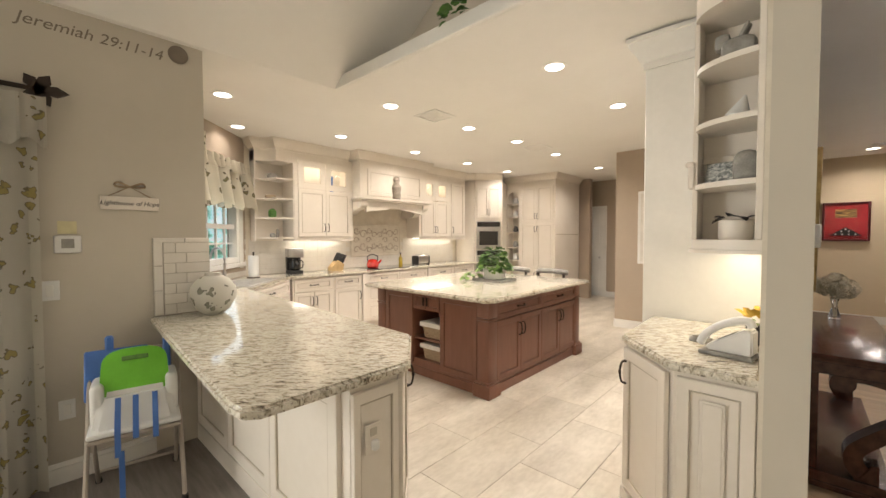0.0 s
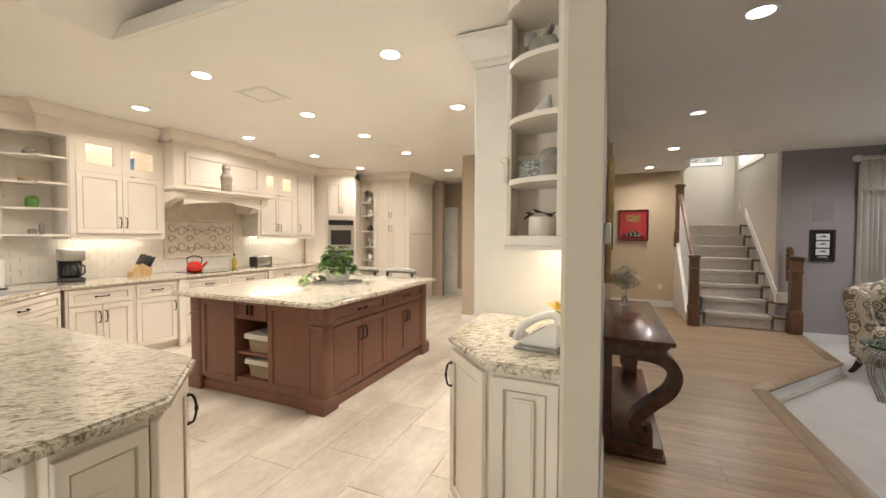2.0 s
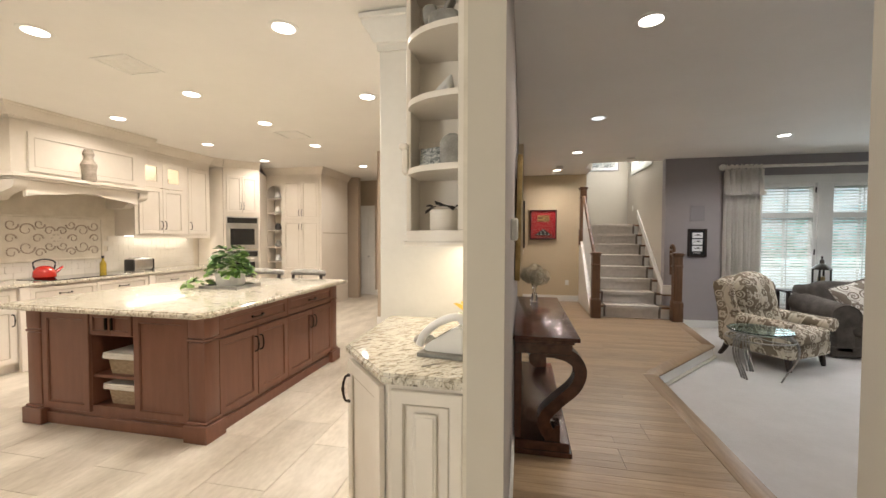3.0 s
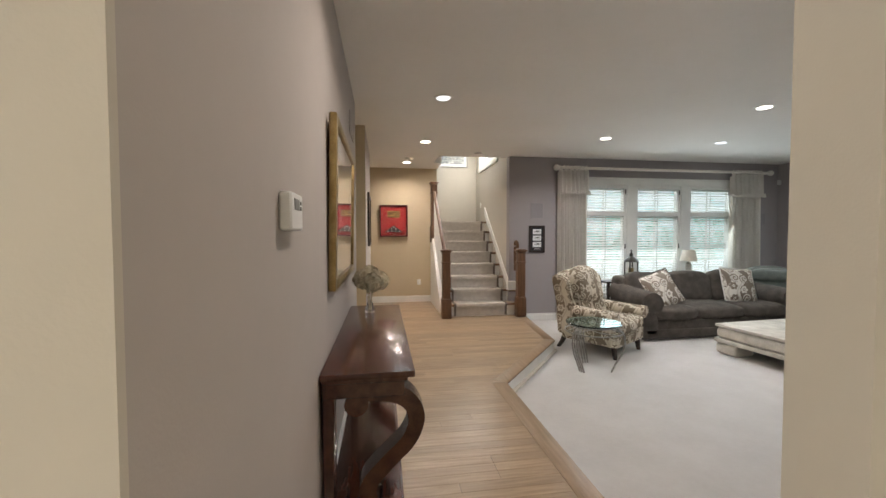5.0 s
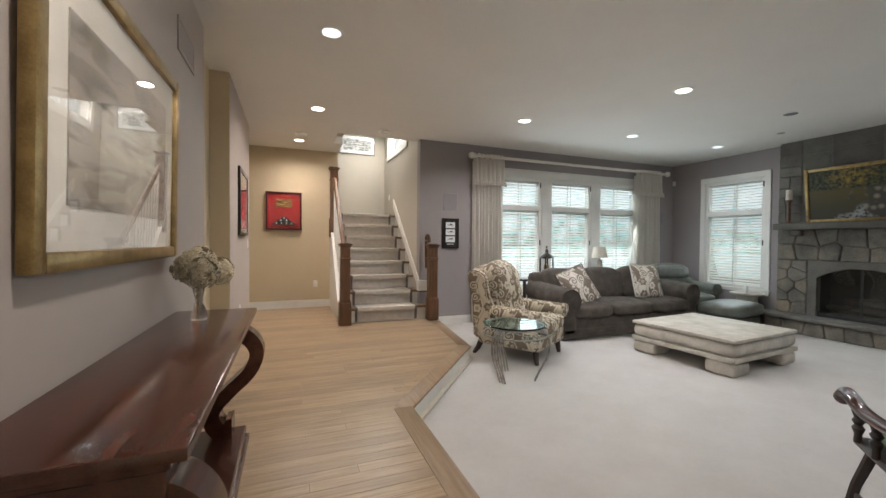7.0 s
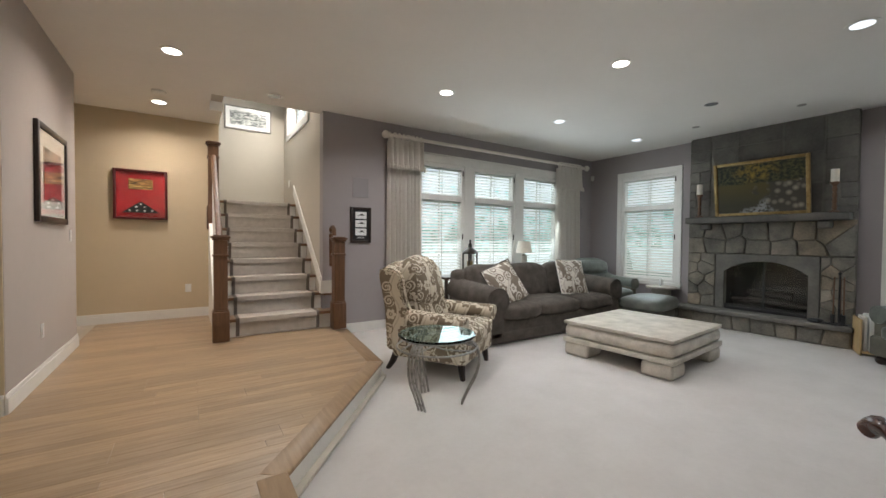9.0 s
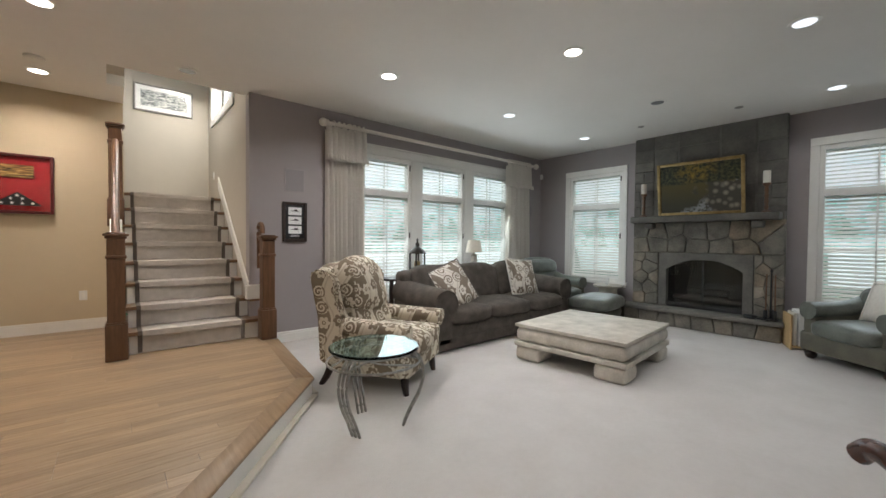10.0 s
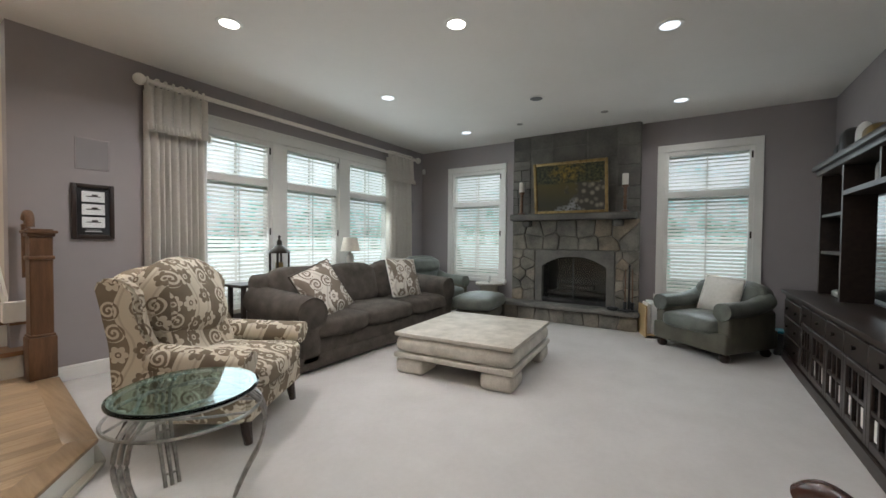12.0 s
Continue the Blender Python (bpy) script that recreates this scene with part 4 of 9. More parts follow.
# patio door behind the drapery
t = tagged(new("door_1"), "white framed glass patio door", "door", kind="structure")
t.matrix_world = Matrix.Translation((LWX, -2.4, 0)) @ Matrix.Rotation(radians(90), 4, "Z")
part("door_frame", boxes((0, 0.08, 0.02, 0.12, 0, 2.1), (2.2, 2.28, 0.02, 0.12, 0, 2.1), (1.1, 1.18, 0.02, 0.12, 0, 2.02), (0.08, 2.2, 0.02, 0.12, 2.02, 2.1), (0.08, 1.1, 0.02, 0.12, 0, 0.12), (1.18, 2.2, 0.02, 0.12, 0, 0.12)), M_WHITE, t)
for a, b in ((0.08, 1.1), (1.18, 2.2)):
    p = part("pane", boxes((a, b, 0.06, 0.066, 0.12, 2.02)), M_GLASS, t)
    p.visible_shadow = False

# garden beyond the windows
for name, b in (("backdrop_north", (-2, 16, 13.0, 13.05, -0.4, 6)), ("backdrop_east", (13.0, 13.05, -4, 14, -0.4, 6)), ("backdrop_west", (-10.0, -9.95, -8, 6, -0.4, 6))):
    structure(name, boxes(b), M_GARDEN, "green garden in daylight beyond the windows", "backdrop")

# ---- baseboards ----
def base(pts, h=0.13, z=0.0, d=0.016):
    bm = bmesh.new()
    for (xa, ya), (xb, yb) in zip(pts, pts[1:]):
        v = Vector((xb - xa, yb - ya, 0))
        m = Matrix.Translation((xa, ya, z)) @ Matrix.Rotation(math.atan2(v.y, v.x), 4, "Z")
        box(bm, 0, v.length, 0.0, d, 0, h - 0.03, m=m)
        box(bm, 0, v.length, 0.0, d * 0.6, h - 0.03, h, bev=0.003, m=m)
    structure("baseboard", bm, M_WHITE, "white moulded baseboard", "baseboard")


base([(0.151, 5.82), (0.151, 2.0)])
base([(0.219, 8.55), (0.219, 6.645)])
base([(0.218, 6.644), (0.05, 6.644)])
base([(1.58, 9.749), (-0.59, 9.749)])
base([(3.9, BY - 0.001), (2.69, BY - 0.001)], z=CARPET)
base([(FX - 0.001, BY - 0.01), (FX - 0.001, 6.3)], z=CARPET)
base([(FX - 0.001, 4.25), (FX - 0.001, 2.3)], z=CARPET)
base([(LWX + 0.001, 0.74), (LWX + 0.001, -0.1)])
base([(-0.02, 6.679), (-2.1, 6.679)])
base([(-2.101, 6.68), (-2.101, 6.83)])
base([(-1.95, 10.599), (-4.0, 10.599)])
base([(-2.98, 9.749), (-3.42, 9.749)])

# ---- stairs ----
RISE, RUN, SY0, SX0, SX1 = 0.213, 0.247, 8.10, 1.58, 2.68
stair = thing("staircase", "carpeted staircase with oak treads and white skirting", "stairs", (0, 0, 0))
for k in range(8):
    y, z = SY0 + k * RUN, (k + 1) * RISE
    wide = 0.16 if k < 2 else 0.0
    yb = y + RUN + 0.02 if k < 7 else 10.75
    part("tread", boxes((SX0 - 0.02, SX1 + wide - 0.003, y - 0.03, min(yb, 8.24) if wide else yb, z - 0.035, z), bev=0.006, seg=2) if not wide or yb < 8.24 else boxes((SX0 - 0.02, SX1 - 0.003, y - 0.03, yb, z - 0.035, z), (SX1 - 0.003, SX1 + wide, y - 0.03, 8.24, z - 0.035, z)), M_OAKTREAD, stair)
    part("riser", boxes((SX0, SX1 + (wide - 0.02 if wide else -0.004), y, y + 0.02, z - RISE, z - 0.036)), M_WHITE, stair)
    part("runner", boxes((SX0 + 0.10, SX1 - 0.13, y - 0.042, yb - 0.03 if k < 7 else 10.7, z, z + 0.012), (SX0 + 0.10, SX1 - 0.13, y - 0.05, y - 0.03, z - 0.048, z + 0.0122), (SX0 + 0.10, SX1 - 0.13, y - 0.014, y - 0.001, z - RISE + 0.012, z - 0.03), bev=0.004), M_RUNNER, stair)
    for ea, eb in ((SX0 + 0.065, SX0 + 0.10), (SX1 - 0.13, SX1 - 0.09)):
        part("runner_edge", boxes((ea, eb, y - 0.038, yb - 0.03 if k < 7 else 10.7, z, z + 0.008), (ea, eb, y - 0.038, y - 0.001, z - 0.036, z), (ea, eb, y - 0.01, y - 0.001, z - RISE + 0.008, z - 0.03)), M_RUNEDGE, stair)
bm = bmesh.new()
prism(bm, [(SY0 + 0.08, 0.0), (9.85, 0.0), (9.85, 8 * RISE - 0.05)], SX0 - 0.14, SX0 - 0.022)
part("carriage", move(bm, Matrix(((0, 0, 1, 0), (1, 0, 0, 0), (0, 1, 0, 0), (0, 0, 0, 1)))), M_WHITE, stair)
bm = bmesh.new()
s = RISE / RUN
prism(bm, [(8.27, 0.46), (9.9, 0.46 + 1.63 * s), (9.9, 0.62 + 1.63 * s), (8.27, 0.62)], SX1 - 0.022, SX1 - 0.002)
part("wall_skirt", move(bm, Matrix(((0, 0, 1, 0), (1, 0, 0, 0), (0, 1, 0, 0), (0, 0, 0, 1)))), M_WHITE, stair)
part("skirt_cap", boxes((SX1 - 0.05, SX1 + 0.1, 8.16, 8.248, 2 * RISE, 2 * RISE + 0.16), bev=0.004), M_WHITE, stair)


def newel(name, x, y, z, h, label):
    t = thing(name, label, "newel post", (x, y, z), group="newel posts")
    part("post", boxes((-0.066, 0.066, -0.066, 0.066, 0.34, h - 0.06), bev=0.006), M_OAKDARK, t)
    part("plinth", boxes((-0.082, 0.082, -0.082, 0.082, 0, 0.33), (-0.076, 0.076, -0.076, 0.076, 0.33, 0.35), bev=0.008, seg=2), M_OAKDARK, t)
    part("collar", boxes((-0.076, 0.076, -0.076, 0.076, h - 0.24, h - 0.21), bev=0.008, seg=2), M_OAKDARK, t)
    part("cap", boxes((-0.078, 0.078, -0.078, 0.078, h - 0.06, h - 0.035), (-0.092, 0.092, -0.092, 0.092, h - 0.035, h - 0.012), (-0.07, 0.07, -0.07, 0.07, h - 0.012, h), bev=0.005), M_OAKDARK, t)
    return t


newel("newel_post", 1.49, 8.0, 0, 1.17, "square dark oak newel post at the stair foot")
newel("newel_post", 2.80, 7.98, -0.004, 1.17, "square dark oak newel post beside the grey wall")
newel("newel_post", 1.5, 9.62, 1.26, 1.26, "dark oak newel post at the stair landing")
t = thing("stair_handrail", "polished oak handrail with white balustrade", "handrail", (0, 0, 0))
bm = bmesh.new()
tube(bm, [(1.49, 8.06, 1.05), (1.5, 9.56, 2.30)], 0.034, 10)
part("rail", bm, M_OAKDARK, t)
b0 = None
for k in range(12):
    y = 8.2 + k * 0.115
    f = (y - 8.06) / 1.5
    zl = max(0.0, (y - SY0 - 0.1)) * s + 0.18
    bm = bmesh.new()
    tube(bm, [(1.495, y, zl), (1.495, y, 1.02 + f * 1.25)], 0.014, 6)
    part("baluster", bm, M_WHITE, t)
t = thing("wall_handrail", "dark oak handrail volute by the grey wall", "handrail", (2.76, 8.08, 1.18))
bm = bmesh.new()
tube(bm, smooth_path([(0, -0.06, 0.0), (0, -0.05, 0.07), (0, 0.0, 0.11), (0, 0.06, 0.09), (0, 0.075, 0.02), (0, 0.06, -0.4)], 5), 0.028, 10)
part("rail", bm, M_OAKDARK, t)

# ---- cabinets ----
def pull_mesh():
    bm = bmesh.new()
    tube(bm, smooth_path([(0, 0, -0.06), (0, -0.022, -0.052), (0, -0.032, 0), (0, -0.022, 0.052), (0, 0, 0.06)], 4), 0.0055, 6)
    lathe(bm, [(0.011, -0.005), (0.011, 0.005)], 8, (0, -0.001, 0.06))
    lathe(bm, [(0.011, -0.005), (0.011, 0.005)], 8, (0, -0.001, -0.06))
    lathe(bm, [(0.006, -0.012), (0.0085, 0), (0.006, 0.012)], 8, (0, -0.032, 0))
    return bm


PULL = {}


def pull(parent, x, z, flat=False, y=-0.022):
    """A bronze bail pull on a door (upright) or a drawer (flat)."""
    if "m" not in PULL:
        PULL["m"] = part("handle", pull_mesh(), M_BRONZE, parent, "dark bronze handle")
        o = PULL["m"]
    else:
        o = again(PULL["m"], parent)
        o["label"] = "dark bronze handle"
    o.matrix_local = pose(x, y, z, 0, 90 if flat else 0, 0)


def front(parent, kind, x0, x1, z0, z1, material, y=0.0, st=0.055, hinge="", glaze=True):
    """A framed cabinet door or drawer front whose back lies at y, facing -y."""
    w = 0.003
    x0, x1, z0, z1 = x0 + w, x1 - w, z0 + w, z1 - w
    d = 0.022
    s = min(st, (x1 - x0) * 0.28, (z1 - z0) * 0.28)
    bm = bmesh.new()
    if kind == "glass":
        o = [(x0, z0), (x1, z0), (x1, z1), (x0, z1)]
        i = [(x0 + s, z0 + s), (x1 - s, z0 + s), (x1 - s, z1 - s), (x0 + s, z1 - s)]
        g = [[bm.verts.new((px, yy, pz)) for px, pz in ring] for yy in (y - d, y) for ring in (o, i)]
        for k in range(4):
            q = (k + 1) % 4
            for a, b in ((0, 1), (3, 2), (2, 0), (1, 3)):
                bm.faces.new((g[a][k], g[a][q], g[b][q], g[b][k]))
    else:
        rings = [(0.0, 0.0), (0.0, d - 0.003), (0.003, d), (s - 0.004, d), (s, 0.012)]
        rows = [[bm.verts.new((px, y - dep, pz)) for px, pz in ((x0 + i, z0 + i), (x1 - i, z0 + i), (x1 - i, z1 - i), (x0 + i, z1 - i))] for i, dep in rings]
        bm.faces.new(rows[0][::-1])
        bm.faces.new(rows[-1])
        for a, b in zip(rows, rows[1:]):
            for k in range(4):
                bm.faces.new((a[k], a[(k + 1) % 4], b[(k + 1) % 4], b[k]))
    ob = part("drawer" if kind == "drawer" else "door", bm, material, parent)
    if glaze:
        g = 0.004
        a, b, c, e = x0 + s, x1 - s, z0 + s, z1 - s
        part("bead", boxes((a, a + g, y - 0.0185, y - 0.0115, c, e), (b - g, b, y - 0.0185, y - 0.0115, c, e), (a + g, b - g, y - 0.0185, y - 0.0115, c, c + g), (a + g, b - g, y - 0.0185, y - 0.0115, e - g, e)), M_GLAZE if material == M_CREAM else material, ob)
    if kind == "glass":
        p = part("pane", boxes((x0 + s, x1 - s, y - 0.012, y - 0.009, z0 + s, z1 - s)), M_GLASS, ob)
        p.visible_shadow = False
    if kind == "drawer":
        pull(ob, (x0 + x1) / 2, (z0 + z1) / 2, True, y - d)
    elif hinge:
        hx = x1 - s / 2 if hinge[0] == "l" else x0 + s / 2
        hz = z0 + 0.13 if hinge[1:] == "up" else z1 - 0.13
        pull(ob, hx, hz, False, y - d)
    return ob


def crown(parent, pts, z, out=0.10, h=0.15, material=None):
    """Stepped crown moulding along a line; it leans out to the right-hand side of travel."""
    bm = bmesh.new()
    prof = [(0.0, 0.0), (0.012, 0.0), (0.014, 0.03), (0.03, 0.035), (0.05, 0.07), (0.085, 0.105), (0.088, 0.125), (0.10, 0.13), (0.10, 0.15), (0.0, 0.15)]
    ps = [Vector((*p, 0)) for p in pts]
    rows = []
    for i, p in enumerate(ps):
        dirs = []
        if i > 0:
            dirs.append((p - ps[i - 1]).normalized())
        if i < len(ps) - 1:
            dirs.append((ps[i + 1] - p).normalized())
        nr = [Vector((d.y, -d.x, 0)) for d in dirs]
        nm = nr[0] if len(nr) == 1 else (nr[0] + nr[1]) / max(0.3, 1 + nr[0].dot(nr[1]))
        rows.append([bm.verts.new(p + nm * (o * out / 0.10) + Vector((0, 0, z + q * h / 0.15))) for o, q in prof])
    k = len(prof)
    for a, b in zip(rows, rows[1:]):
        for j in range(k):
            bm.faces.new((a[j], a[(j + 1) % k], b[(j + 1) % k], b[j]))
    bm.faces.new(rows[0])
    bm.faces.new(rows[-1][::-1])
    return part("crown", bm, material or M_CREAM, parent)


EAST = 90.0     # rotation for units on the range wall, which face +x


def range_base(y0, y1, fronts, label):
    t = thing("base_cabinet", label, "cabinet", (RWX, y0, 0), EAST, "range wall base cabinets")
    w = y1 - y0
    part("body", boxes((0.001, w - 0.001, -0.59, -0.003, 0.1, 0.885)), M_CREAM, t)
    part("toe_kick", boxes((0.001, w - 0.001, -0.53, -0.01, 0, 0.1)), M_CREAM, t)
    for f in fronts:
        front(t, *f[:5], M_CREAM, -0.59, hinge=f[5] if len(f) > 5 else "")
    return t


range_base(2.64, 3.27, [("drawer", 0.02, 0.61, 0.7, 0.87), ("door", 0.02, 0.315, 0.11, 0.69, "l"), ("door", 0.315, 0.61, 0.11, 0.69, "r")], "ivory base cabinet with a drawer and two doors")
range_base(3.27, 3.78, [("drawer", 0.02, 0.49, 0.7, 0.87), ("door", 0.02, 0.49, 0.11, 0.69, "l")], "ivory base cabinet with a drawer and one door")
t = range_base(3.78, 5.32, [("drawer", 0.1, 0.77, 0.7, 0.87), ("drawer", 0.77, 1.44, 0.7, 0.87), ("drawer", 0.1, 0.77, 0.41, 0.69), ("drawer", 0.77, 1.44, 0.41, 0.69), ("drawer", 0.1, 0.77, 0.11, 0.4), ("drawer", 0.77, 1.44, 0.11, 0.4)], "ivory drawer cabinet under the cooktop")
part("pilaster", boxes((0.0, 0.09, -0.635, -0.59, 0.0, 0.885), bev=0.006), M_CREAM, t)
part("pilaster", boxes((1.45, 1.54, -0.635, -0.59, 0.0, 0.885), bev=0.006), M_CREAM, t)
range_base(5.32, 5.98, [("drawer", 0.02, 0.64, 0.7, 0.87), ("door", 0.02, 0.33, 0.11, 0.69, "l"), ("door", 0.33, 0.64, 0.11, 0.69, "r")], "ivory base cabinet with a drawer and two doors")
range_base(5.98, 6.64, [("drawer", 0.02, 0.64, 0.7, 0.87), ("door", 0.02, 0.33, 0.11, 0.69, "l"), ("door", 0.33, 0.64, 0.11, 0.69, "r")], "ivory base cabinet with a drawer and two doors")

# slanting sink base: its front runs from (-4.12, 1.74) to (-4.98, 2.64)
t = thing("sink_cabinet", "ivory sink base cabinet set at a slant", "cabinet", (-4.13, 1.73, 0), 133.7)
part("body", boxes((0.005, 1.235, 0.02, 0.30, 0.1, 0.885)), M_CREAM, t)
part("toe_kick", boxes((0.03, 1.2, 0.07, 0.3, 0, 0.1)), M_CREAM, t)
front(t, "drawer", 0.04, 1.2, 0.7, 0.87, M_CREAM, 0.02)
front(t, "door", 0.04, 0.62, 0.11, 0.69, M_CREAM, 0.02, hinge="l")
front(t, "door", 0.62, 1.2, 0.11, 0.69, M_CREAM, 0.02, hinge="r")

# upper cabinets
UZ0, UZ1 = 1.44, 2.665
UD = 0.355


def upper(y0, y1, doors, label, glass_top=True):
    t = thing("wall_cabinet", label, "cabinet", (RWX, y0, 0), EAST, "range wall upper cabinets")
    w = y1 - y0
    for nm, b in (("side_panel", (0.001, 0.02, -UD, -0.003, UZ0, UZ1)), ("side_panel", (w - 0.02, w - 0.001, -UD, -0.003, UZ0, UZ1)), ("bottom", (0.02, w - 0.02, -UD, -0.003, UZ0, UZ0 + 0.02)), ("top", (0.02, w - 0.02, -UD, -0.003, UZ1 - 0.02, UZ1)), ("back_panel", (0.02, w - 0.02, -0.02, -0.003, UZ0 + 0.02, UZ1 - 0.02)), ("shelf", (0.02, w - 0.02, -UD + 0.01, -0.02, 2.1, 2.12))):
        part(nm, boxes(b), M_CREAM, t)
    part("face_frame", boxes((0.001, 0.05, -UD - 0.006, -UD, UZ0, UZ1), (w - 0.05, w - 0.001, -UD - 0.006, -UD, UZ0, UZ1), (0.05, w - 0.05, -UD - 0.006, -UD, UZ1 - 0.09, UZ1), (0.05, w - 0.05, -UD - 0.006, -UD, UZ0, UZ0 + 0.03)), M_CREAM, t)
    for x0, x1, hg, gl in doors:
        front(t, "door", x0, x1, UZ0 + 0.03, 2.16 if gl else 2.57, M_CREAM, -UD - 0.006, hinge=hg + "up")
        if gl:
            front(t, "glass", x0, x1, 2.165, 2.57, M_CREAM, -UD - 0.006, st=0.085)
    part("light_rail", boxes((0.001, w - 0.001, -UD - 0.004, -UD + 0.02, UZ0 - 0.035, UZ0), bev=0.003), M_CREAM, t)
    return t


upper(2.80, 3.78, [(0.05, 0.49, "l", True), (0.49, 0.93, "r", True)], "ivory wall cabinet with lit glass top panes")
upper(5.26, 6.12, [(0.05, 0.43, "l", True), (0.43, 0.81, "r", True)], "ivory wall cabinet with lit glass top panes")
upper(6.12, 6.62, [(0.04, 0.46, "r", False)], "plain ivory wall cabinet beside the oven tower")
for y0, y1 in ((2.86, 3.72), (5.32, 6.06)):
    area("cabinet_light", look((RWX + 0.18, (y0 + y1) / 2, 2.635), (RWX + 0.18, (y0 + y1) / 2 + 0.001, 2)), 0.12, y1 - y0 - 0.1, 3.2, (1.0, 0.86, 0.66))
for y0, y1 in ((2.85, 3.72), (5.32, 6.5)):
    area("under_cabinet_light", look((RWX + 0.12, (y0 + y1) / 2, UZ0 - 0.008), (RWX + 0.10, (y0 + y1) / 2 + 0.0005, 0.9)), y1 - y0 - 0.1, 0.05, UNDER_W, (1.0, 0.87, 0.68))
    t = thing("light_strip", "slim lit strip light under the cabinet", "light", (RWX, (y0 + y1) / 2, UZ0 - 0.004))
    part("lens", boxes((0.1, 0.14, -(y1 - y0) / 2, (y1 - y0) / 2, -0.003, 0.003)), M_LAMP, t)

# open corner shelf unit with a rounded end
t = thing("corner_shelf", "ivory open corner shelf unit with rounded shelves", "shelf", (RWX, 2.80, 0), EAST)


def quarter(w, d):
    pts = [(0, -0.004), (-w, -0.004), (-w, -d * 0.45)]
    for k in range(1, 9):
        a = math.pi / 2 * k / 8
        pts.append((-w + (w * 0.45) * math.sin(a) * 1.0, -d * 0.45 - d * 0.55 * (1 - math.cos(a))))
    return pts + [(0, -d)]


for z in (UZ0, 1.72, 1.99, 2.27):
    bm = bmesh.new()
    prism(bm, quarter(0.46, UD), z, z + 0.022)
    part("shelf", bm, M_CREAM, t)
part("side_panel", boxes((-0.47, -0.455, -0.16, -0.003, UZ0 - 0.03, UZ1), (-0.012, -0.002, -UD, -0.003, UZ0 - 0.03, UZ1)), M_CREAM, t)
part("back_panel", boxes((-0.455, -0.012, -0.012, -0.003, UZ0 - 0.03, UZ1)), M_CREAM, t)
bm = bmesh.new()
prism(bm, quarter(0.47, UD + 0.01), 2.52, UZ1)
part("frieze", bm, M_CREAM, t)
crown(t, [(x, y) for x, y in quarter(0.47, UD + 0.01)][1:], UZ1)

# crowns of the upper cabinets
for y0, y1 in ((2.80, 3.70), (5.40, 6.62)):
    t = thing("crown_moulding", "ivory stepped crown moulding", "moulding", (RWX, y0, 0), EAST)
    crown(t, [(0, -UD - 0.006), (y1 - y0, -UD - 0.006)], UZ1)

# hood with mantel shelf
t = thing("range_hood", "ivory mantel range hood with carved corbels", "range hood", (RWX, 3.78, 0), EAST)
W = 1.48
part("chimney_panel", boxes((0.0, W, -0.56, -0.003, 2.10, UZ1), bev=0.003), M_CREAM, t)
front(t, "panel", 0.14, W - 0.14, 2.13, 2.56, M_CREAM, -0.56)
part("mantel_shelf", boxes((-0.03, W + 0.03, -0.645, -0.003, 2.06, 2.10), (0.0, W, -0.61, -0.003, 2.035, 2.06), bev=0.008, seg=2), M_CREAM, t)
bm = bmesh.new()
arc = [(0.12, 1.86)] + [(0.12 + 1.24 * k / 12, 1.87 + 0.06 * math.sin(math.pi * k / 12) + (0.018 if 4 < k < 8 else 0)) for k in range(1, 12)] + [(1.36, 1.86)]
prism(bm, [*arc, (1.36, 2.035), (0.12, 2.035)], 0.52, 0.56)
part("valance", move(bm, Matrix(((1, 0, 0, 0), (0, 0, -1, 0), (0, 1, 0, 0), (0, 0, 0, 1)))), M_CREAM, t)
for x in (0.0, W - 0.12):
    bm = bmesh.new()
    pro = smooth_path([(0, -0.14, 1.82), (0, -0.30, 1.83), (0, -0.36, 1.87), (0, -0.46, 1.91), (0, -0.58, 1.95), (0, -0.6, 2.03)], 4)
    prism(bm, [(-0.003, 1.82)] + [(p.y, p.z) for p in pro] + [(-0.003, 2.03)], x, x + 0.12)
    part("corbel", move(bm, Matrix(((0, 0, 1, 0), (1, 0, 0, 0), (0, 1, 0, 0), (0, 0, 0, 1)))), M_CREAM, t)
crown(t, [(0, -0.05), (0, -0.56), (W, -0.56), (W, -0.05)], UZ1)
t = thing("scroll_tile_panel", "carved scroll relief tile panel behind the cooktop", "tile panel", (RWX, 4.0, 0), EAST)
part("panel", boxes((0.0, 1.06, -0.012, -0.002, 1.15, 1.66)), M_SPLASH, t)
part("border", boxes((-0.03, 1.09, -0.024, -0.002, 1.12, 1.15), (-0.03, 1.09, -0.024, -0.002, 1.66, 1.69), (-0.03, 0.0, -0.024, -0.002, 1.15, 1.66), (1.06, 1.09, -0.024, -0.002, 1.15, 1.66), bev=0.006), M_SPLASH, t)
for sx in (1, -1):
    for cx, cz, r, turn in ((0.09, 1.24, 0.07, 1), (0.09, 1.57, 0.07, -1), (0.08, 1.405, 0.06, 1), (0.23, 1.30, 0.085, -1), (0.23, 1.51, 0.085, 1), (0.34, 1.405, 0.06, 1), (0.36, 1.23, 0.06, 1), (0.36, 1.58, 0.06, -1), (0.46, 1.31, 0.06, -1), (0.46, 1.50, 0.06, 1)):
        pts = []
        for k in range(17):
            a = k / 16 * 2.2 * math.pi
            rr = r * (1 - 0.7 * k / 16)
            pts.append((0.53 + sx * (cx - 0.53 + rr * math.cos(a)), -0.014, cz + turn * rr * math.sin(a)))
        bm = bmesh.new()
        tube(bm, pts, 0.010, 6, 0.005)
        part("scroll", bm, M_RELIEF, t, "brown scroll relief")
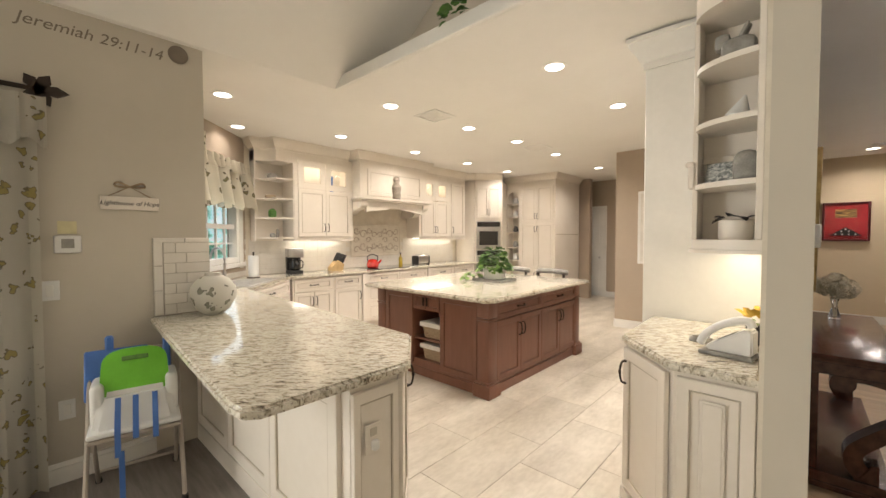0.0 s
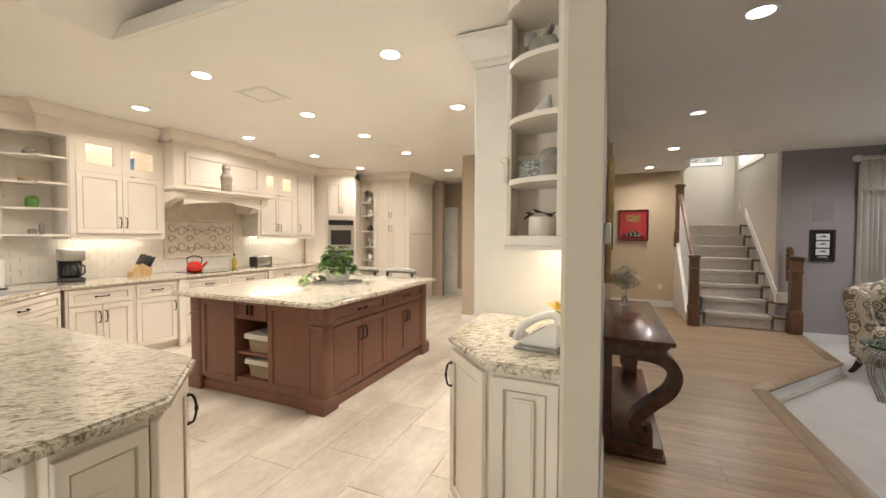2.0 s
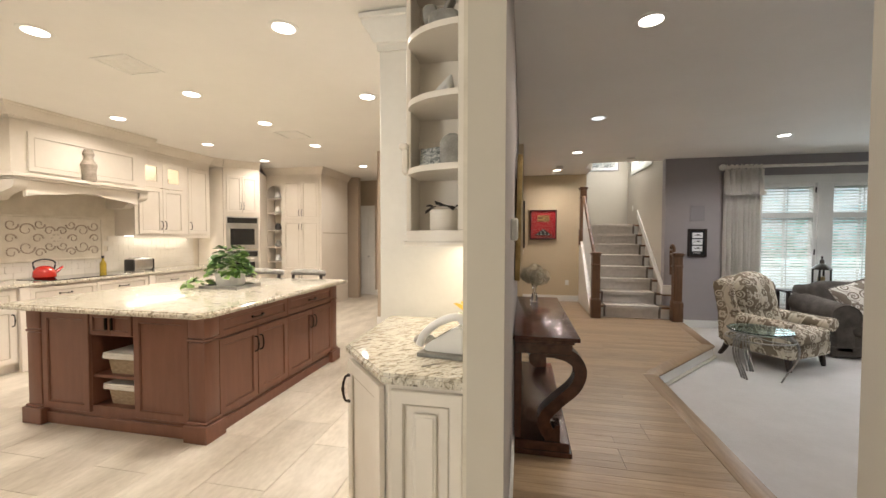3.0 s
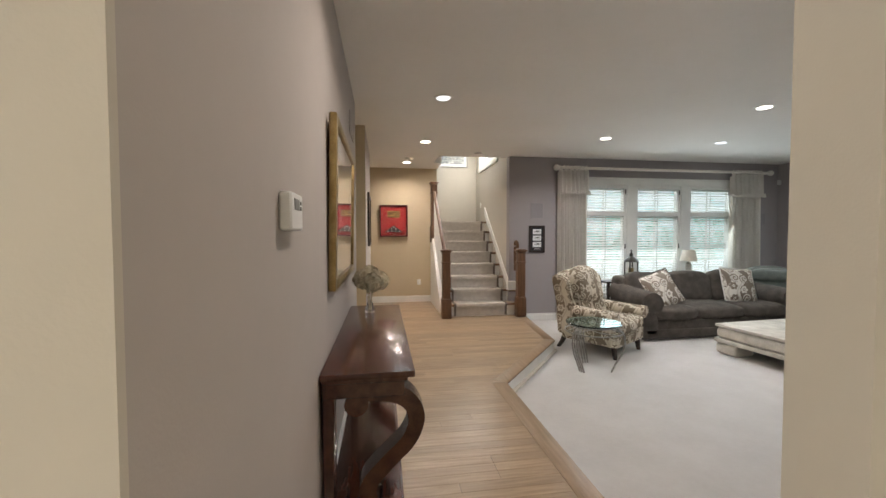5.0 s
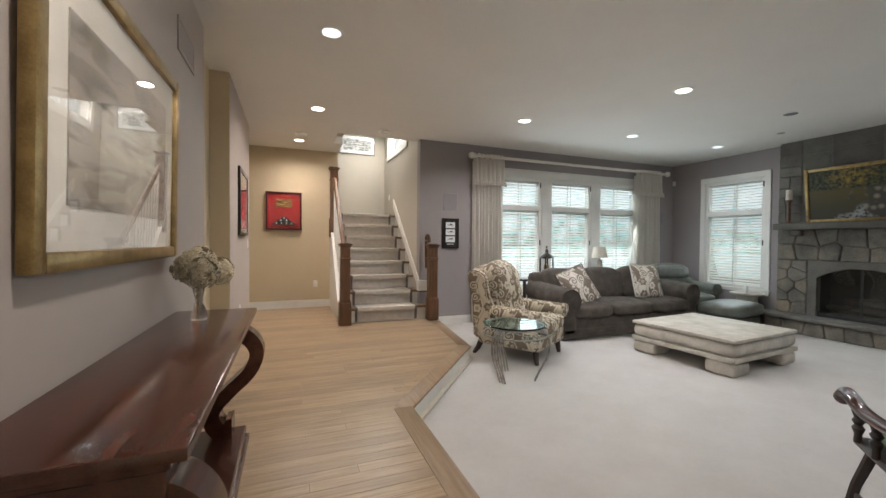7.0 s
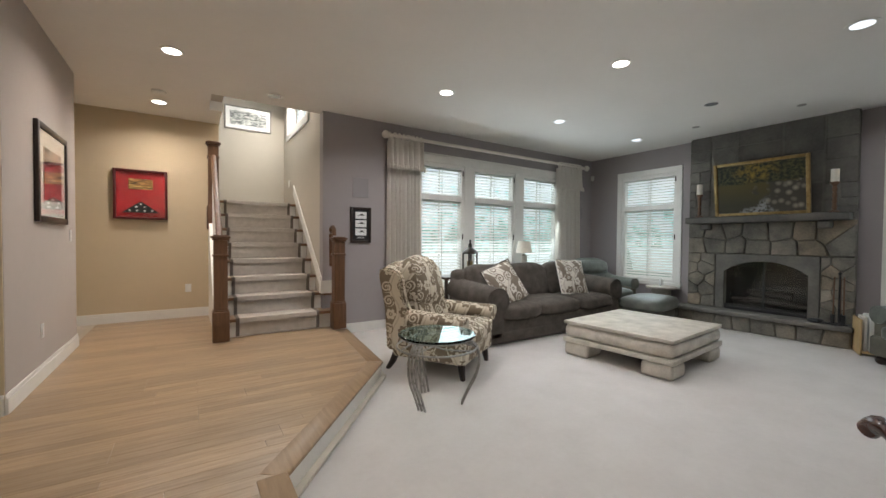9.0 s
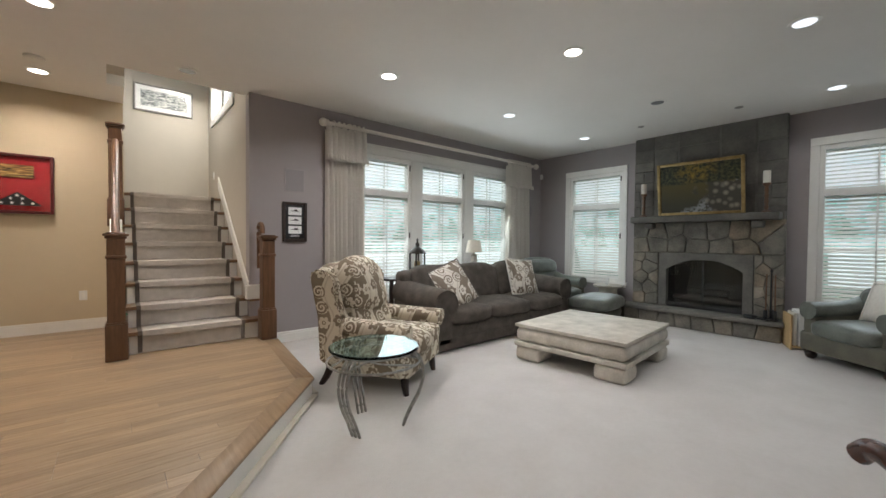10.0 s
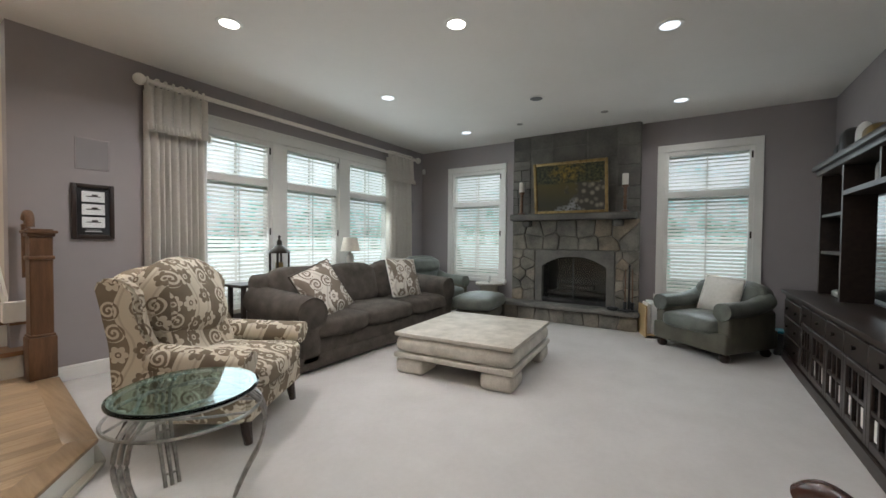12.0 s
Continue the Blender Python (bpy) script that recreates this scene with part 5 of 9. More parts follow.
for k in range(6):
    a = k / 6 * 2 * math.pi
    bm = bmesh.new()
    lathe(bm, [(0.0, -0.004), (0.02, 0), (0.0, 0.006)], 8, (0.53 + 0.045 * math.cos(a), -0.016, 1.41 + 0.045 * math.sin(a)))
    part("petal", bm, M_RELIEF, t)

# ovens, niche and pantry across the corner
ANG = math.degrees(math.atan2(0.62, 0.52))
t = thing("oven_tower", "tall ivory oven cabinet across the corner", "oven cabinet", (-5.088, 6.806, 0), ANG)
t.scale = (0.76, 1, 1)
part("body", boxes((0.0, 0.80, 0.005, 0.35, 0.0, UZ1)), M_CREAM, t)
front(t, "door", 0.06, 0.4, 1.86, 2.55, M_CREAM, 0.005, hinge="lup")
front(t, "door", 0.4, 0.74, 1.86, 2.55, M_CREAM, 0.005, hinge="rup")
front(t, "drawer", 0.06, 0.74, 0.12, 0.42, M_CREAM, 0.005)
crown(t, [(-0.0, 0.005), (0.80, 0.005)], UZ1)
for z0, h, nm in ((1.20, 0.60, "upper"), (0.46, 0.72, "lower")):
    o = thing("wall_oven", "stainless steel wall oven with black glass door", "oven", (-5.088, 6.806, 0), ANG)
    o.scale = (0.76, 1, 1)
    part("body", boxes((0.05, 0.75, -0.02, 0.004, z0, z0 + h), bev=0.004), M_STEEL, o)
    part("window", boxes((0.13, 0.67, -0.026, -0.02, z0 + 0.08, z0 + h - 0.22), bev=0.002), M_BLACKGL, o)
    part("control_panel", boxes((0.07, 0.73, -0.026, -0.02, z0 + h - 0.12, z0 + h - 0.02), bev=0.002), M_BLACKGL, o)
    bm = bmesh.new()
    tube(bm, [(0.1, -0.06, z0 + h - 0.165), (0.7, -0.06, z0 + h - 0.165)], 0.012, 8)
    box(bm, 0.11, 0.13, -0.06, -0.02, z0 + h - 0.175, z0 + h - 0.155)
    box(bm, 0.67, 0.69, -0.06, -0.02, z0 + h - 0.175, z0 + h - 0.155)
    part("handle", bm, M_STEEL, o)

t = thing("filler_cabinet", "plain ivory filler between wall cabinets and oven tower", "cabinet", (0, 0, 0))
bm = bmesh.new()
prism(bm, [(-5.555, 6.73), (-5.22, 6.73), (-5.095, 6.80), (-5.30, 7.0), (-5.555, 7.0)], 0.0, UZ1)
part("panel", bm, M_CREAM, t)
crown(t, [(-5.22, 6.66), (-5.09, 6.80)], UZ1)
t = thing("corner_filler", "narrow ivory filler between oven tower and pantry", "panel", (0, 0, 0))
bm = bmesh.new()
prism(bm, [(-4.73, 7.30), (-4.69, 7.27), (-4.955, 7.845), (-5.05, 7.845)], 0.0, UZ1)
part("panel", bm, M_CREAM, t)
t = thing("pantry", "tall ivory pantry cabinet with an arched open niche", "cabinet", (-4.98, 7.85, 0), 0)
for nm, b in (("side_panel", (0.0, 0.03, 0.0, 1.2, 0, UZ1)), ("niche_back", (0.03, 0.35, 0.25, 0.3, 0, UZ1)), ("body", (0.35, 1.24, 0.0, 1.2, 0, UZ1)), ("niche_base", (0.03, 0.35, 0.0, 0.25, 0, 0.55)), ("niche_head", (0.03, 0.35, 0.0, 0.25, 2.52, UZ1))):
    part(nm, boxes(b, bev=0.002), M_CREAM, t)
for z in (0.9, 1.2, 1.55, 1.9, 2.2):
    part("shelf", boxes((0.03, 0.35, 0.01, 0.25, z, z + 0.02)), M_CREAM, t)
bm = bmesh.new()
prism(bm, [(0.03, 2.52), (0.03, 2.36)] + [(0.19 - 0.15 * math.cos(math.pi * k / 10), 2.36 + 0.12 * math.sin(math.pi * k / 10)) for k in range(1, 10)] + [(0.35, 2.36), (0.35, 2.52)], -0.002, 0.02)
part("arch", move(bm, Matrix(((1, 0, 0, 0), (0, 0, 1, 0), (0, 1, 0, 0), (0, 0, 0, 1)))), M_CREAM, t)
for x0, x1, hg in ((0.40, 0.80, "l"), (0.80, 1.20, "r")):
    front(t, "door", x0, x1, 1.78, 2.57, M_CREAM, 0.0, hinge=hg + "up")
    front(t, "door", x0, x1, 0.75, 1.76, M_CREAM, 0.0, hinge=hg)
    front(t, "door", x0, x1, 0.12, 0.74, M_CREAM, 0.0, hinge=hg)
crown(t, [(-0.0, 0.0), (1.24, 0.0), (1.24, 1.2)], UZ1)
part("side_moulding", boxes((1.24, 1.25, 0.05, 1.15, 1.50, 1.52), bev=0.002), M_GLAZE, t)

# ---- counters ----
def counter(name, pts, label, z=0.93):
    bm = bmesh.new()
    prism(bm, pts, z - 0.042, z)
    es = [e for e in bm.edges if abs(e.verts[0].co.z - e.verts[1].co.z) < 1e-5]
    bmesh.ops.bevel(bm, geom=es, offset=0.012, segments=3, affect="EDGES")
    return single(name, bm, M_GRANITE, label, "countertop")


counter("range_countertop", [(-4.12, 1.72), (-4.99, 2.62), (-4.93, 2.68), (-4.93, 6.72), (-5.56, 6.72), (-5.56, 2.27), (-3.30, 0.01), (-3.27, 1.09), (-3.09, 1.09), (-3.09, 0.72), (-1.24, 0.59), (-1.165, 0.60), (-1.125, 0.65), (-1.115, 1.28), (-1.46, 1.60)], "speckled cream and brown granite countertop and peninsula")
counter("island_countertop", [(-3.62, 2.85), (-1.88, 2.83), (-1.81, 2.90), (-1.81, 4.94), (-3.62, 4.94)], "speckled granite island countertop")
counter("desk_countertop", [(0.011, 2.03), (0.011, 3.06), (-0.62, 3.06), (-0.60, 2.38), (-0.30, 2.04)], "speckled granite top of the small desk cabinet")

# peninsula cabinet
t = thing("peninsula_cabinet", "ivory panelled peninsula cabinet with an outlet", "cabinet", (0, 0, 0))
part("body", boxes((-3.09, -1.48, 1.0, 1.56, 0.0, 0.887), (-1.48, -1.16, 1.0, 1.2, 0.0, 0.887)), M_CREAM, t)
bm = bmesh.new()
prism(bm, [(-1.48, 1.2), (-1.16, 1.2), (-1.16, 1.24), (-1.48, 1.555)], 0.0, 0.886)
part("corner_body", bm, M_CREAM, t)
for x0, x1 in ((-3.05, -2.45), (-2.45, -1.85), (-1.85, -1.22)):
    front(t, "panel", x0, x1, 0.14, 0.86, M_CREAM, 1.0, st=0.07)
part("base_moulding", boxes((-3.09, -1.15, 0.985, 1.0, 0, 0.12), (-1.16, -1.145, 1.0, 1.22, 0, 0.12), bev=0.004), M_CREAM, t)
o = front(t, "panel", 0.0, 0.34, 0.14, 0.86, M_CREAM, 0.0, st=0.05)
o.matrix_local = pose(-1.158, 0.9, 0, 0, 0, 90) @ Matrix.Translation((0.10, 0, 0)) @ Matrix.Diagonal((0.68, 1, 1, 1))
o = front(t, "door", 0.0, 0.44, 0.12, 0.86, M_CREAM, 0.0, hinge="l")
o.matrix_local = pose(-1.157, 1.243, 0, 0, 0, 135.5)
t = thing("wall_outlet", "cream outlet with a plug-in night light", "outlet", (-1.135, 1.09, 0.66), 90)
part("plate", boxes((-0.04, 0.04, -0.006, 0.0, -0.06, 0.06), bev=0.003), M_CREAM, t)
part("plug", boxes((-0.016, 0.016, -0.03, -0.006, -0.042, -0.002), bev=0.006), M_PLASW, t)
part("socket", boxes((-0.016, 0.016, -0.008, -0.006, 0.012, 0.044)), M_TAUPE, t)

# ---- island ----
t = thing("kitchen_island", "cherry-stained wooden island with corner posts and open basket shelves", "kitchen island", (0, 0, 0))
IX0, IX1, IY0, IY1 = -3.52, -1.92, 2.96, 4.90
part("body", boxes((IX0 + 0.03, -2.93, IY0 + 0.03, IY1 - 0.03, 0.09, 0.885), (-2.53, IX1 - 0.03, IY0 + 0.03, IY1 - 0.03, 0.09, 0.885), (-2.93, -2.53, IY0 + 0.42, IY1 - 0.03, 0.09, 0.885), (-2.93, -2.53, IY0 + 0.03, IY0 + 0.42, 0.09, 0.17), (-2.93, -2.53, IY0 + 0.03, IY0 + 0.42, 0.70, 0.885)), M_ISLAND, t)
part("plinth", boxes((IX0 + 0.015, IX1 - 0.015, IY0 + 0.015, IY1 - 0.015, 0.0, 0.09), bev=0.006), M_ISLAND, t)
for x in (IX0 + 0.07, IX1 - 0.07):
    for y in (IY0 + 0.07, IY1 - 0.07):
        part("corner_post", boxes((x - 0.068, x + 0.068, y - 0.068, y + 0.068, 0.13, 0.70), (x - 0.075, x + 0.075, y - 0.075, y + 0.075, 0.70, 0.725), (x - 0.07, x + 0.07, y - 0.07, y + 0.07, 0.725, 0.887), bev=0.012, seg=2), M_ISLAND, t)
        part("foot", boxes((x - 0.095, x + 0.095, y - 0.095, y + 0.095, 0.0, 0.125), (x - 0.08, x + 0.08, y - 0.08, y + 0.08, 0.125, 0.145), bev=0.006), M_ISLAND, t)
front(t, "panel", -3.38, -2.93, 0.12, 0.87, M_ISLAND, IY0 + 0.03)
front(t, "panel", -2.53, -2.06, 0.12, 0.87, M_ISLAND, IY0 + 0.03)
front(t, "door", -2.92, -2.73, 0.71, 0.87, M_ISLAND, IY0 + 0.03, st=0.03)
front(t, "door", -2.73, -2.54, 0.71, 0.87, M_ISLAND, IY0 + 0.03, st=0.03)
for x in (-2.755, -2.705):
    o = part("handle", boxes((x - 0.006, x + 0.006, IY0 - 0.012, IY0 + 0.01, 0.75, 0.84), bev=0.004), M_BRONZE, t, "dark bronze handle")
for z in (0.40,):
    part("shelf", boxes((-2.93, -2.53, IY0 + 0.04, IY0 + 0.42, z - 0.02, z)), M_ISLAND, t)
for k, (a, b) in enumerate(((3.10, 3.94), (3.94, 4.80))):
    w = b - a
    o = front(t, "drawer", 0, w, 0.70, 0.87, M_ISLAND, 0.0)
    o.matrix_local = pose(IX1 - 0.03, a, 0, 0, 0, 90)
    for x0, x1, hg in ((0, w / 2, "l"), (w / 2, w, "r")):
        o = front(t, "door", x0, x1, 0.12, 0.69, M_ISLAND, 0.0, hinge=hg)
        o.matrix_local = pose(IX1 - 0.03, a, 0, 0, 0, 90)
for z in (0.17, 0.40):
    b = thing("wicker_basket", "white-lined wicker basket in the island shelf", "basket", (-2.71, IY0 + 0.22, z), group="island baskets")
    bm = bmesh.new()
    prism(bm, [(-0.13, -0.15), (0.13, -0.15), (0.13, 0.15), (-0.13, 0.15)], 0, 0.15)
    for v in bm.verts:
        if v.co.z < 0.01:
            v.co.x *= 0.85
            v.co.y *= 0.88
    part("body", bm, M_WICKER, b)
    part("liner", boxes((-0.15, 0.15, -0.17, 0.17, 0.15, 0.165), (-0.15, 0.15, -0.172, -0.152, 0.12, 0.15), bev=0.004), M_FRINGE, b, "white cloth liner")

# ---- desk cabinet, shelf above it, tall panel ----
t = thing("desk_cabinet", "ivory base cabinet with a slanting corner door", "cabinet", (0, 0, 0))
bm = bmesh.new()
prism(bm, [(0.011, 2.07), (0.011, 3.055), (-0.59, 3.055), (-0.575, 2.40), (-0.28, 2.07)], 0.0, 0.887)
part("body", bm, M_CREAM, t)
o = front(t, "panel", 0.01, 0.285, 0.1, 0.87, M_CREAM, 0.0, st=0.05)
o.matrix_local = pose(-0.278, 2.07, 0)
part("inset_panel", boxes((-0.18, -0.09, 2.045, 2.052, 0.2, 0.79), (-0.17, -0.10, 2.041, 2.047, 0.21, 0.78), bev=0.003), M_CREAM, t)
o = front(t, "door", 0.01, 0.42, 0.1, 0.87, M_CREAM, 0.0, st=0.06, hinge="r")
o.matrix_local = pose(-0.578, 2.395, 0, 0, 0, -48.2)
part("base_moulding", boxes((-0.29, 0.011, 2.05, 2.07, 0, 0.085), bev=0.004), M_CREAM, t)
o = part("toe_moulding", boxes((0, 0.45, -0.022, 0.0, 0, 0.085), bev=0.004), M_CREAM, t)
o.matrix_local = pose(-0.585, 2.40, 0, 0, 0, -48.2)

t = thing("display_shelf", "ivory end shelf unit with rounded shelves", "shelf", (0, 0, 0))


def end_shelf(grow=0.0):
    pts = [(0.011, 2.335), (-0.235 - grow, 2.335), (-0.235 - grow, 2.2)]
    for k in range(1, 11):
        a = math.pi / 2 * k / 10
        pts.append((-(0.235 + grow) * math.cos(a), 2.2 - (0.165 + grow) * math.sin(a)))
    return pts + [(0.011, 2.035 - grow)]


for z in (1.67, 1.925, 2.165):
    bm = bmesh.new()
    prism(bm, end_shelf(), z, z + 0.022)
    part("shelf", bm, M_CREAM, t)
bm = bmesh.new()
prism(bm, end_shelf(0.008), 1.415, 1.455)
part("bottom", bm, M_CREAM, t)
bm = bmesh.new()
prism(bm, end_shelf(0.02), 1.40, 1.414)
part("light_rail", bm, M_CREAM, t)
bm = bmesh.new()
prism(bm, end_shelf(0.006), 2.40, 2.67)
part("frieze", bm, M_CREAM, t)
crown(t, end_shelf(0.006)[1:], 2.66, out=0.12)
part("back_panel", boxes((-0.23, 0.011, 2.32, 2.335, 1.455, 2.40)), M_CREAM, t)
part("cabinet_body", boxes((-0.24, 0.011, 2.336, 3.06, 1.415, 2.67)), M_CREAM, t)
part("stile", boxes((-0.245, -0.225, 2.19, 2.336, 1.455, 2.40), (-0.012, 0.011, 2.03, 2.06, 1.455, 2.40), bev=0.003), M_CREAM, t)
part("corbel", boxes((-0.262, -0.235, 2.18, 2.23, 1.68, 1.80), (-0.272, -0.235, 2.175, 2.235, 1.775, 1.80), bev=0.006), M_CREAM, t)
part("arch_panel", boxes((-0.225, 0.0, 2.30, 2.319, 1.80, 1.83), bev=0.003), M_CREAM, t)
area("under_cabinet_light", look((-0.12, 2.7, 1.395), (-0.12, 2.7005, 0.9)), 0.12, 0.6, 2.4, (1.0, 0.85, 0.64))

t = thing("refrigerator_surround", "tall white refrigerator surround panel with crown moulding", "cabinet", (0, 0, 0))
part("side_panel", boxes((-0.685, 0.011, 3.066, 3.10, 0.0, 2.60), bev=0.003), M_WHITE, t)
part("side_panel", boxes((-0.685, 0.011, 4.02, 4.055, 0.0, 2.60), bev=0.003), M_WHITE, t)
part("bridge_cabinet", boxes((-0.66, 0.011, 3.10, 4.02, 1.85, 2.60)), M_WHITE, t)
crown(t, [(0.0, 3.066), (-0.685, 3.066), (-0.685, 4.055), (0.0, 4.055)][::-1], 2.60, out=0.10, h=0.2, material=M_WHITE)
t = thing("refrigerator", "stainless steel refrigerator in its surround", "refrigerator", (0, 0, 0))
part("body", boxes((-0.66, 0.0, 3.11, 4.01, 0.02, 1.83), bev=0.004), M_STEEL, t)
part("door", boxes((-0.70, -0.662, 3.115, 3.555, 0.04, 1.82), bev=0.008), M_STEEL, t)
part("door", boxes((-0.70, -0.662, 3.565, 4.005, 0.04, 1.82), bev=0.008), M_STEEL, t)

# far passage door and board
t = tagged(new("door_2"), "white panelled passage door, closed", "door", kind="structure")
t.matrix_world = pose(-4.06, 9.75, 0)
part("door_leaf", boxes((0.0, 0.62, 0.0, 0.035, 0.01, 2.1), bev=0.003), M_WHITE, t)
for a, b in ((0.15, 0.95), (1.1, 1.95)):
    for x in (0.09, 0.35):
        part("panel", boxes((x, x + 0.19, -0.008, 0.0, a, b), bev=0.006), M_WHITE, t)
part("casing", boxes((-0.09, 0.0, -0.02, 0.02, 0, 2.1), (0.62, 0.71, -0.02, 0.02, 0, 2.1), (-0.09, 0.71, -0.022, 0.02, 2.1, 2.2), bev=0.003), M_WHITE, t)
bm = bmesh.new()
lathe(bm, [(0.0, -0.03), (0.025, -0.015), (0.028, 0), (0.025, 0.015), (0.0, 0.03)], 10, (0.56, -0.05, 0.95))
part("knob", bm, M_STEEL, t, "round steel knob")
wall_y("wall_passage_door", -6.0, -3.42, 9.77, 9.9, 0, CEIL, M_TAN, [(-4.06, -3.44, 0.0, 2.1)], "tan wall round the passage door")
t = thing("notice_board", "white framed board on the tan wall", "board", (-1.5, 6.678, 0))
part("board", boxes((-0.26, 0.26, -0.02, 0.0, 1.04, 2.16), bev=0.004), M_WHITE, t)
part("sheet", boxes((-0.22, 0.22, -0.024, -0.02, 1.08, 2.12)), M_MATBOARD, t)

# ---- kitchen things on the counters ----
CT = 0.93
t = thing("island_plant", "green pothos in a white ceramic pot on a tray", "potted plant", (-2.63, 4.05, CT))
bm = bmesh.new()
prism(bm, [(-0.20, -0.16), (0.20, -0.16), (0.20, 0.16), (-0.20, 0.16)], 0.0, 0.012)
box(bm, -0.21, 0.21, -0.17, -0.155, 0.0, 0.03)
box(bm, -0.21, 0.21, 0.155, 0.17, 0.0, 0.03)
box(bm, -0.21, -0.195, -0.155, 0.155, 0.0, 0.03)
box(bm, 0.195, 0.21, -0.155, 0.155, 0.0, 0.03)
part("tray", bm, M_GREYCER, t, "grey woven tray")
bm = bmesh.new()
lathe(bm, [(0.10, 0.013), (0.125, 0.03), (0.135, 0.14), (0.15, 0.15), (0.148, 0.165), (0.12, 0.16)], 20)
part("pot", bm, M_PLASW, t)


def leaves(count, spread, low, high, size, seed, droop=0.4):
    """Pointed folded leaves spread over a mound."""
    rnd = random.Random(seed)
    bm = bmesh.new()
    for _ in range(count):
        a, r = rnd.uniform(0, 2 * math.pi), spread * rnd.uniform(0.15, 1) ** 0.6
        z = low + (high - low) * (1 - (r / spread) ** 1.6) * rnd.uniform(0.55, 1.0)
        s = size * rnd.uniform(0.7, 1.25)
        m = Matrix.Translation((r * math.cos(a), r * math.sin(a), z)) @ Matrix.Rotation(a + rnd.uniform(-0.6, 0.6), 4, "Z") @ Matrix.Rotation(rnd.uniform(-0.5, 0.2) + droop * r / spread, 4, "Y") @ Matrix.Rotation(rnd.uniform(-0.5, 0.5), 4, "X")
        pts = [(0, 0, 0), (0.35, 0.42, 0.07), (0.75, 0.28, 0.06), (1.05, 0, -0.08), (0.75, -0.28, 0.06), (0.35, -0.42, 0.07), (0.45, 0, 0.0)]
        vs = [bm.verts.new(m @ (Vector(p) * s)) for p in pts]
        for i, j in ((0, 1), (1, 2), (2, 3), (3, 4), (4, 5), (5, 0)):
            bm.faces.new((vs[i], vs[j], vs[6]))
    return bm


part("foliage", leaves(170, 0.15, 0.15, 0.50, 0.08, 3), M_LEAF, t)
part("young_foliage", leaves(110, 0.18, 0.12, 0.47, 0.07, 4), M_LEAFY, t)
part("trailing_vine", move(leaves(26, 0.09, 0.03, 0.12, 0.07, 5), Matrix.Translation((-0.22, -0.16, 0.0))), M_LEAFY, t)

t = thing("coffee_maker", "black and steel drip coffee maker", "coffee maker", (-5.36, 2.86, CT), 75)
part("base", boxes((-0.1, 0.1, -0.14, 0.13, 0.0, 0.05), bev=0.01), M_BLACK, t)
part("tower", boxes((-0.1, 0.1, 0.02, 0.13, 0.05, 0.36), bev=0.012), M_BLACK, t)
part("brew_head", boxes((-0.105, 0.105, -0.14, 0.13, 0.24, 0.37), bev=0.015, seg=2), M_STEEL, t, "brushed steel front")
bm = bmesh.new()
lathe(bm, [(0.055, 0.052), (0.078, 0.08), (0.075, 0.16), (0.05, 0.2), (0.052, 0.215)], 18, (0, -0.06, 0))
part("carafe", bm, M_BLACKGL, t)
bm = bmesh.new()
tube(bm, smooth_path([(0.05, -0.09, 0.2), (0.09, -0.13, 0.18), (0.09, -0.13, 0.1), (0.06, -0.1, 0.08)], 4), 0.009, 6)
part("carafe_handle", bm, M_BLACK, t)

t = thing("knife_block", "light wood knife block with black-handled knives", "knife block", (-5.32, 3.55, CT), 90)
bm = bmesh.new()
prism(bm, [(-0.13, 0), (0.08, 0), (0.10, 0.10), (-0.02, 0.17), (-0.13, 0.06)], -0.055, 0.055)
part("block", move(bm, Matrix(((1, 0, 0, 0), (0, 0, 1, 0), (0, 1, 0, 0), (0, 0, 0, 1)))), M_KNIFEW, t)
h0 = None
for k in range(9):
    bm = boxes((-0.011, 0.011, -0.015, 0.015, 0.0, 0.145), bev=0.005)
    h0 = part("knife_handle", bm, M_BLACK, t) if h0 is None else again(h0, t)
    h0.matrix_local = pose(0.075 - 0.055 * (k // 3), -0.035 + 0.035 * (k % 3), 0.115 + 0.02 * (k // 3), 0, 28 + 4 * (k % 2), 0)

t = thing("tea_kettle", "glossy red enamel tea kettle", "kettle", (-5.28, 4.22, CT + 0.008), 70)
bm = bmesh.new()
lathe(bm, [(0.085, 0), (0.105, 0.02), (0.10, 0.08), (0.07, 0.13), (0.045, 0.145), (0.0, 0.15)], 22)
part("body", bm, M_ENAMEL, t)
bm = bmesh.new()
tube(bm, smooth_path([(-0.08, 0, 0.10), (-0.09, 0, 0.19), (0.0, 0, 0.225), (0.09, 0, 0.19), (0.08, 0, 0.10)], 5), 0.009, 7)
part("handle", bm, M_BLACK, t)
bm = bmesh.new()
tube(bm, [(0.09, 0, 0.06), (0.16, 0, 0.13)], 0.02, 8, 0.012)
part("spout", bm, M_ENAMEL, t)

t = thing("toaster", "brushed steel two-slot toaster on the counter", "toaster", (-5.33, 5.42, CT), 90)
part("body", boxes((-0.15, 0.15, -0.09, 0.09, 0.01, 0.19), bev=0.04, seg=4), M_STEEL, t)
part("end_cap", boxes((-0.165, -0.14, -0.085, 0.085, 0.0, 0.17), bev=0.02, seg=2), M_BLACK, t)
part("end_cap", boxes((0.14, 0.165, -0.085, 0.085, 0.0, 0.17), bev=0.02, seg=2), M_BLACK, t)
part("slot", boxes((-0.11, 0.11, -0.05, -0.02, 0.188, 0.192), (-0.11, 0.11, 0.02, 0.05, 0.188, 0.192)), M_BLACK, t)
t = thing("oil_bottle", "small bottle of golden oil", "bottle", (-5.45, 5.0, CT))
bm = bmesh.new()
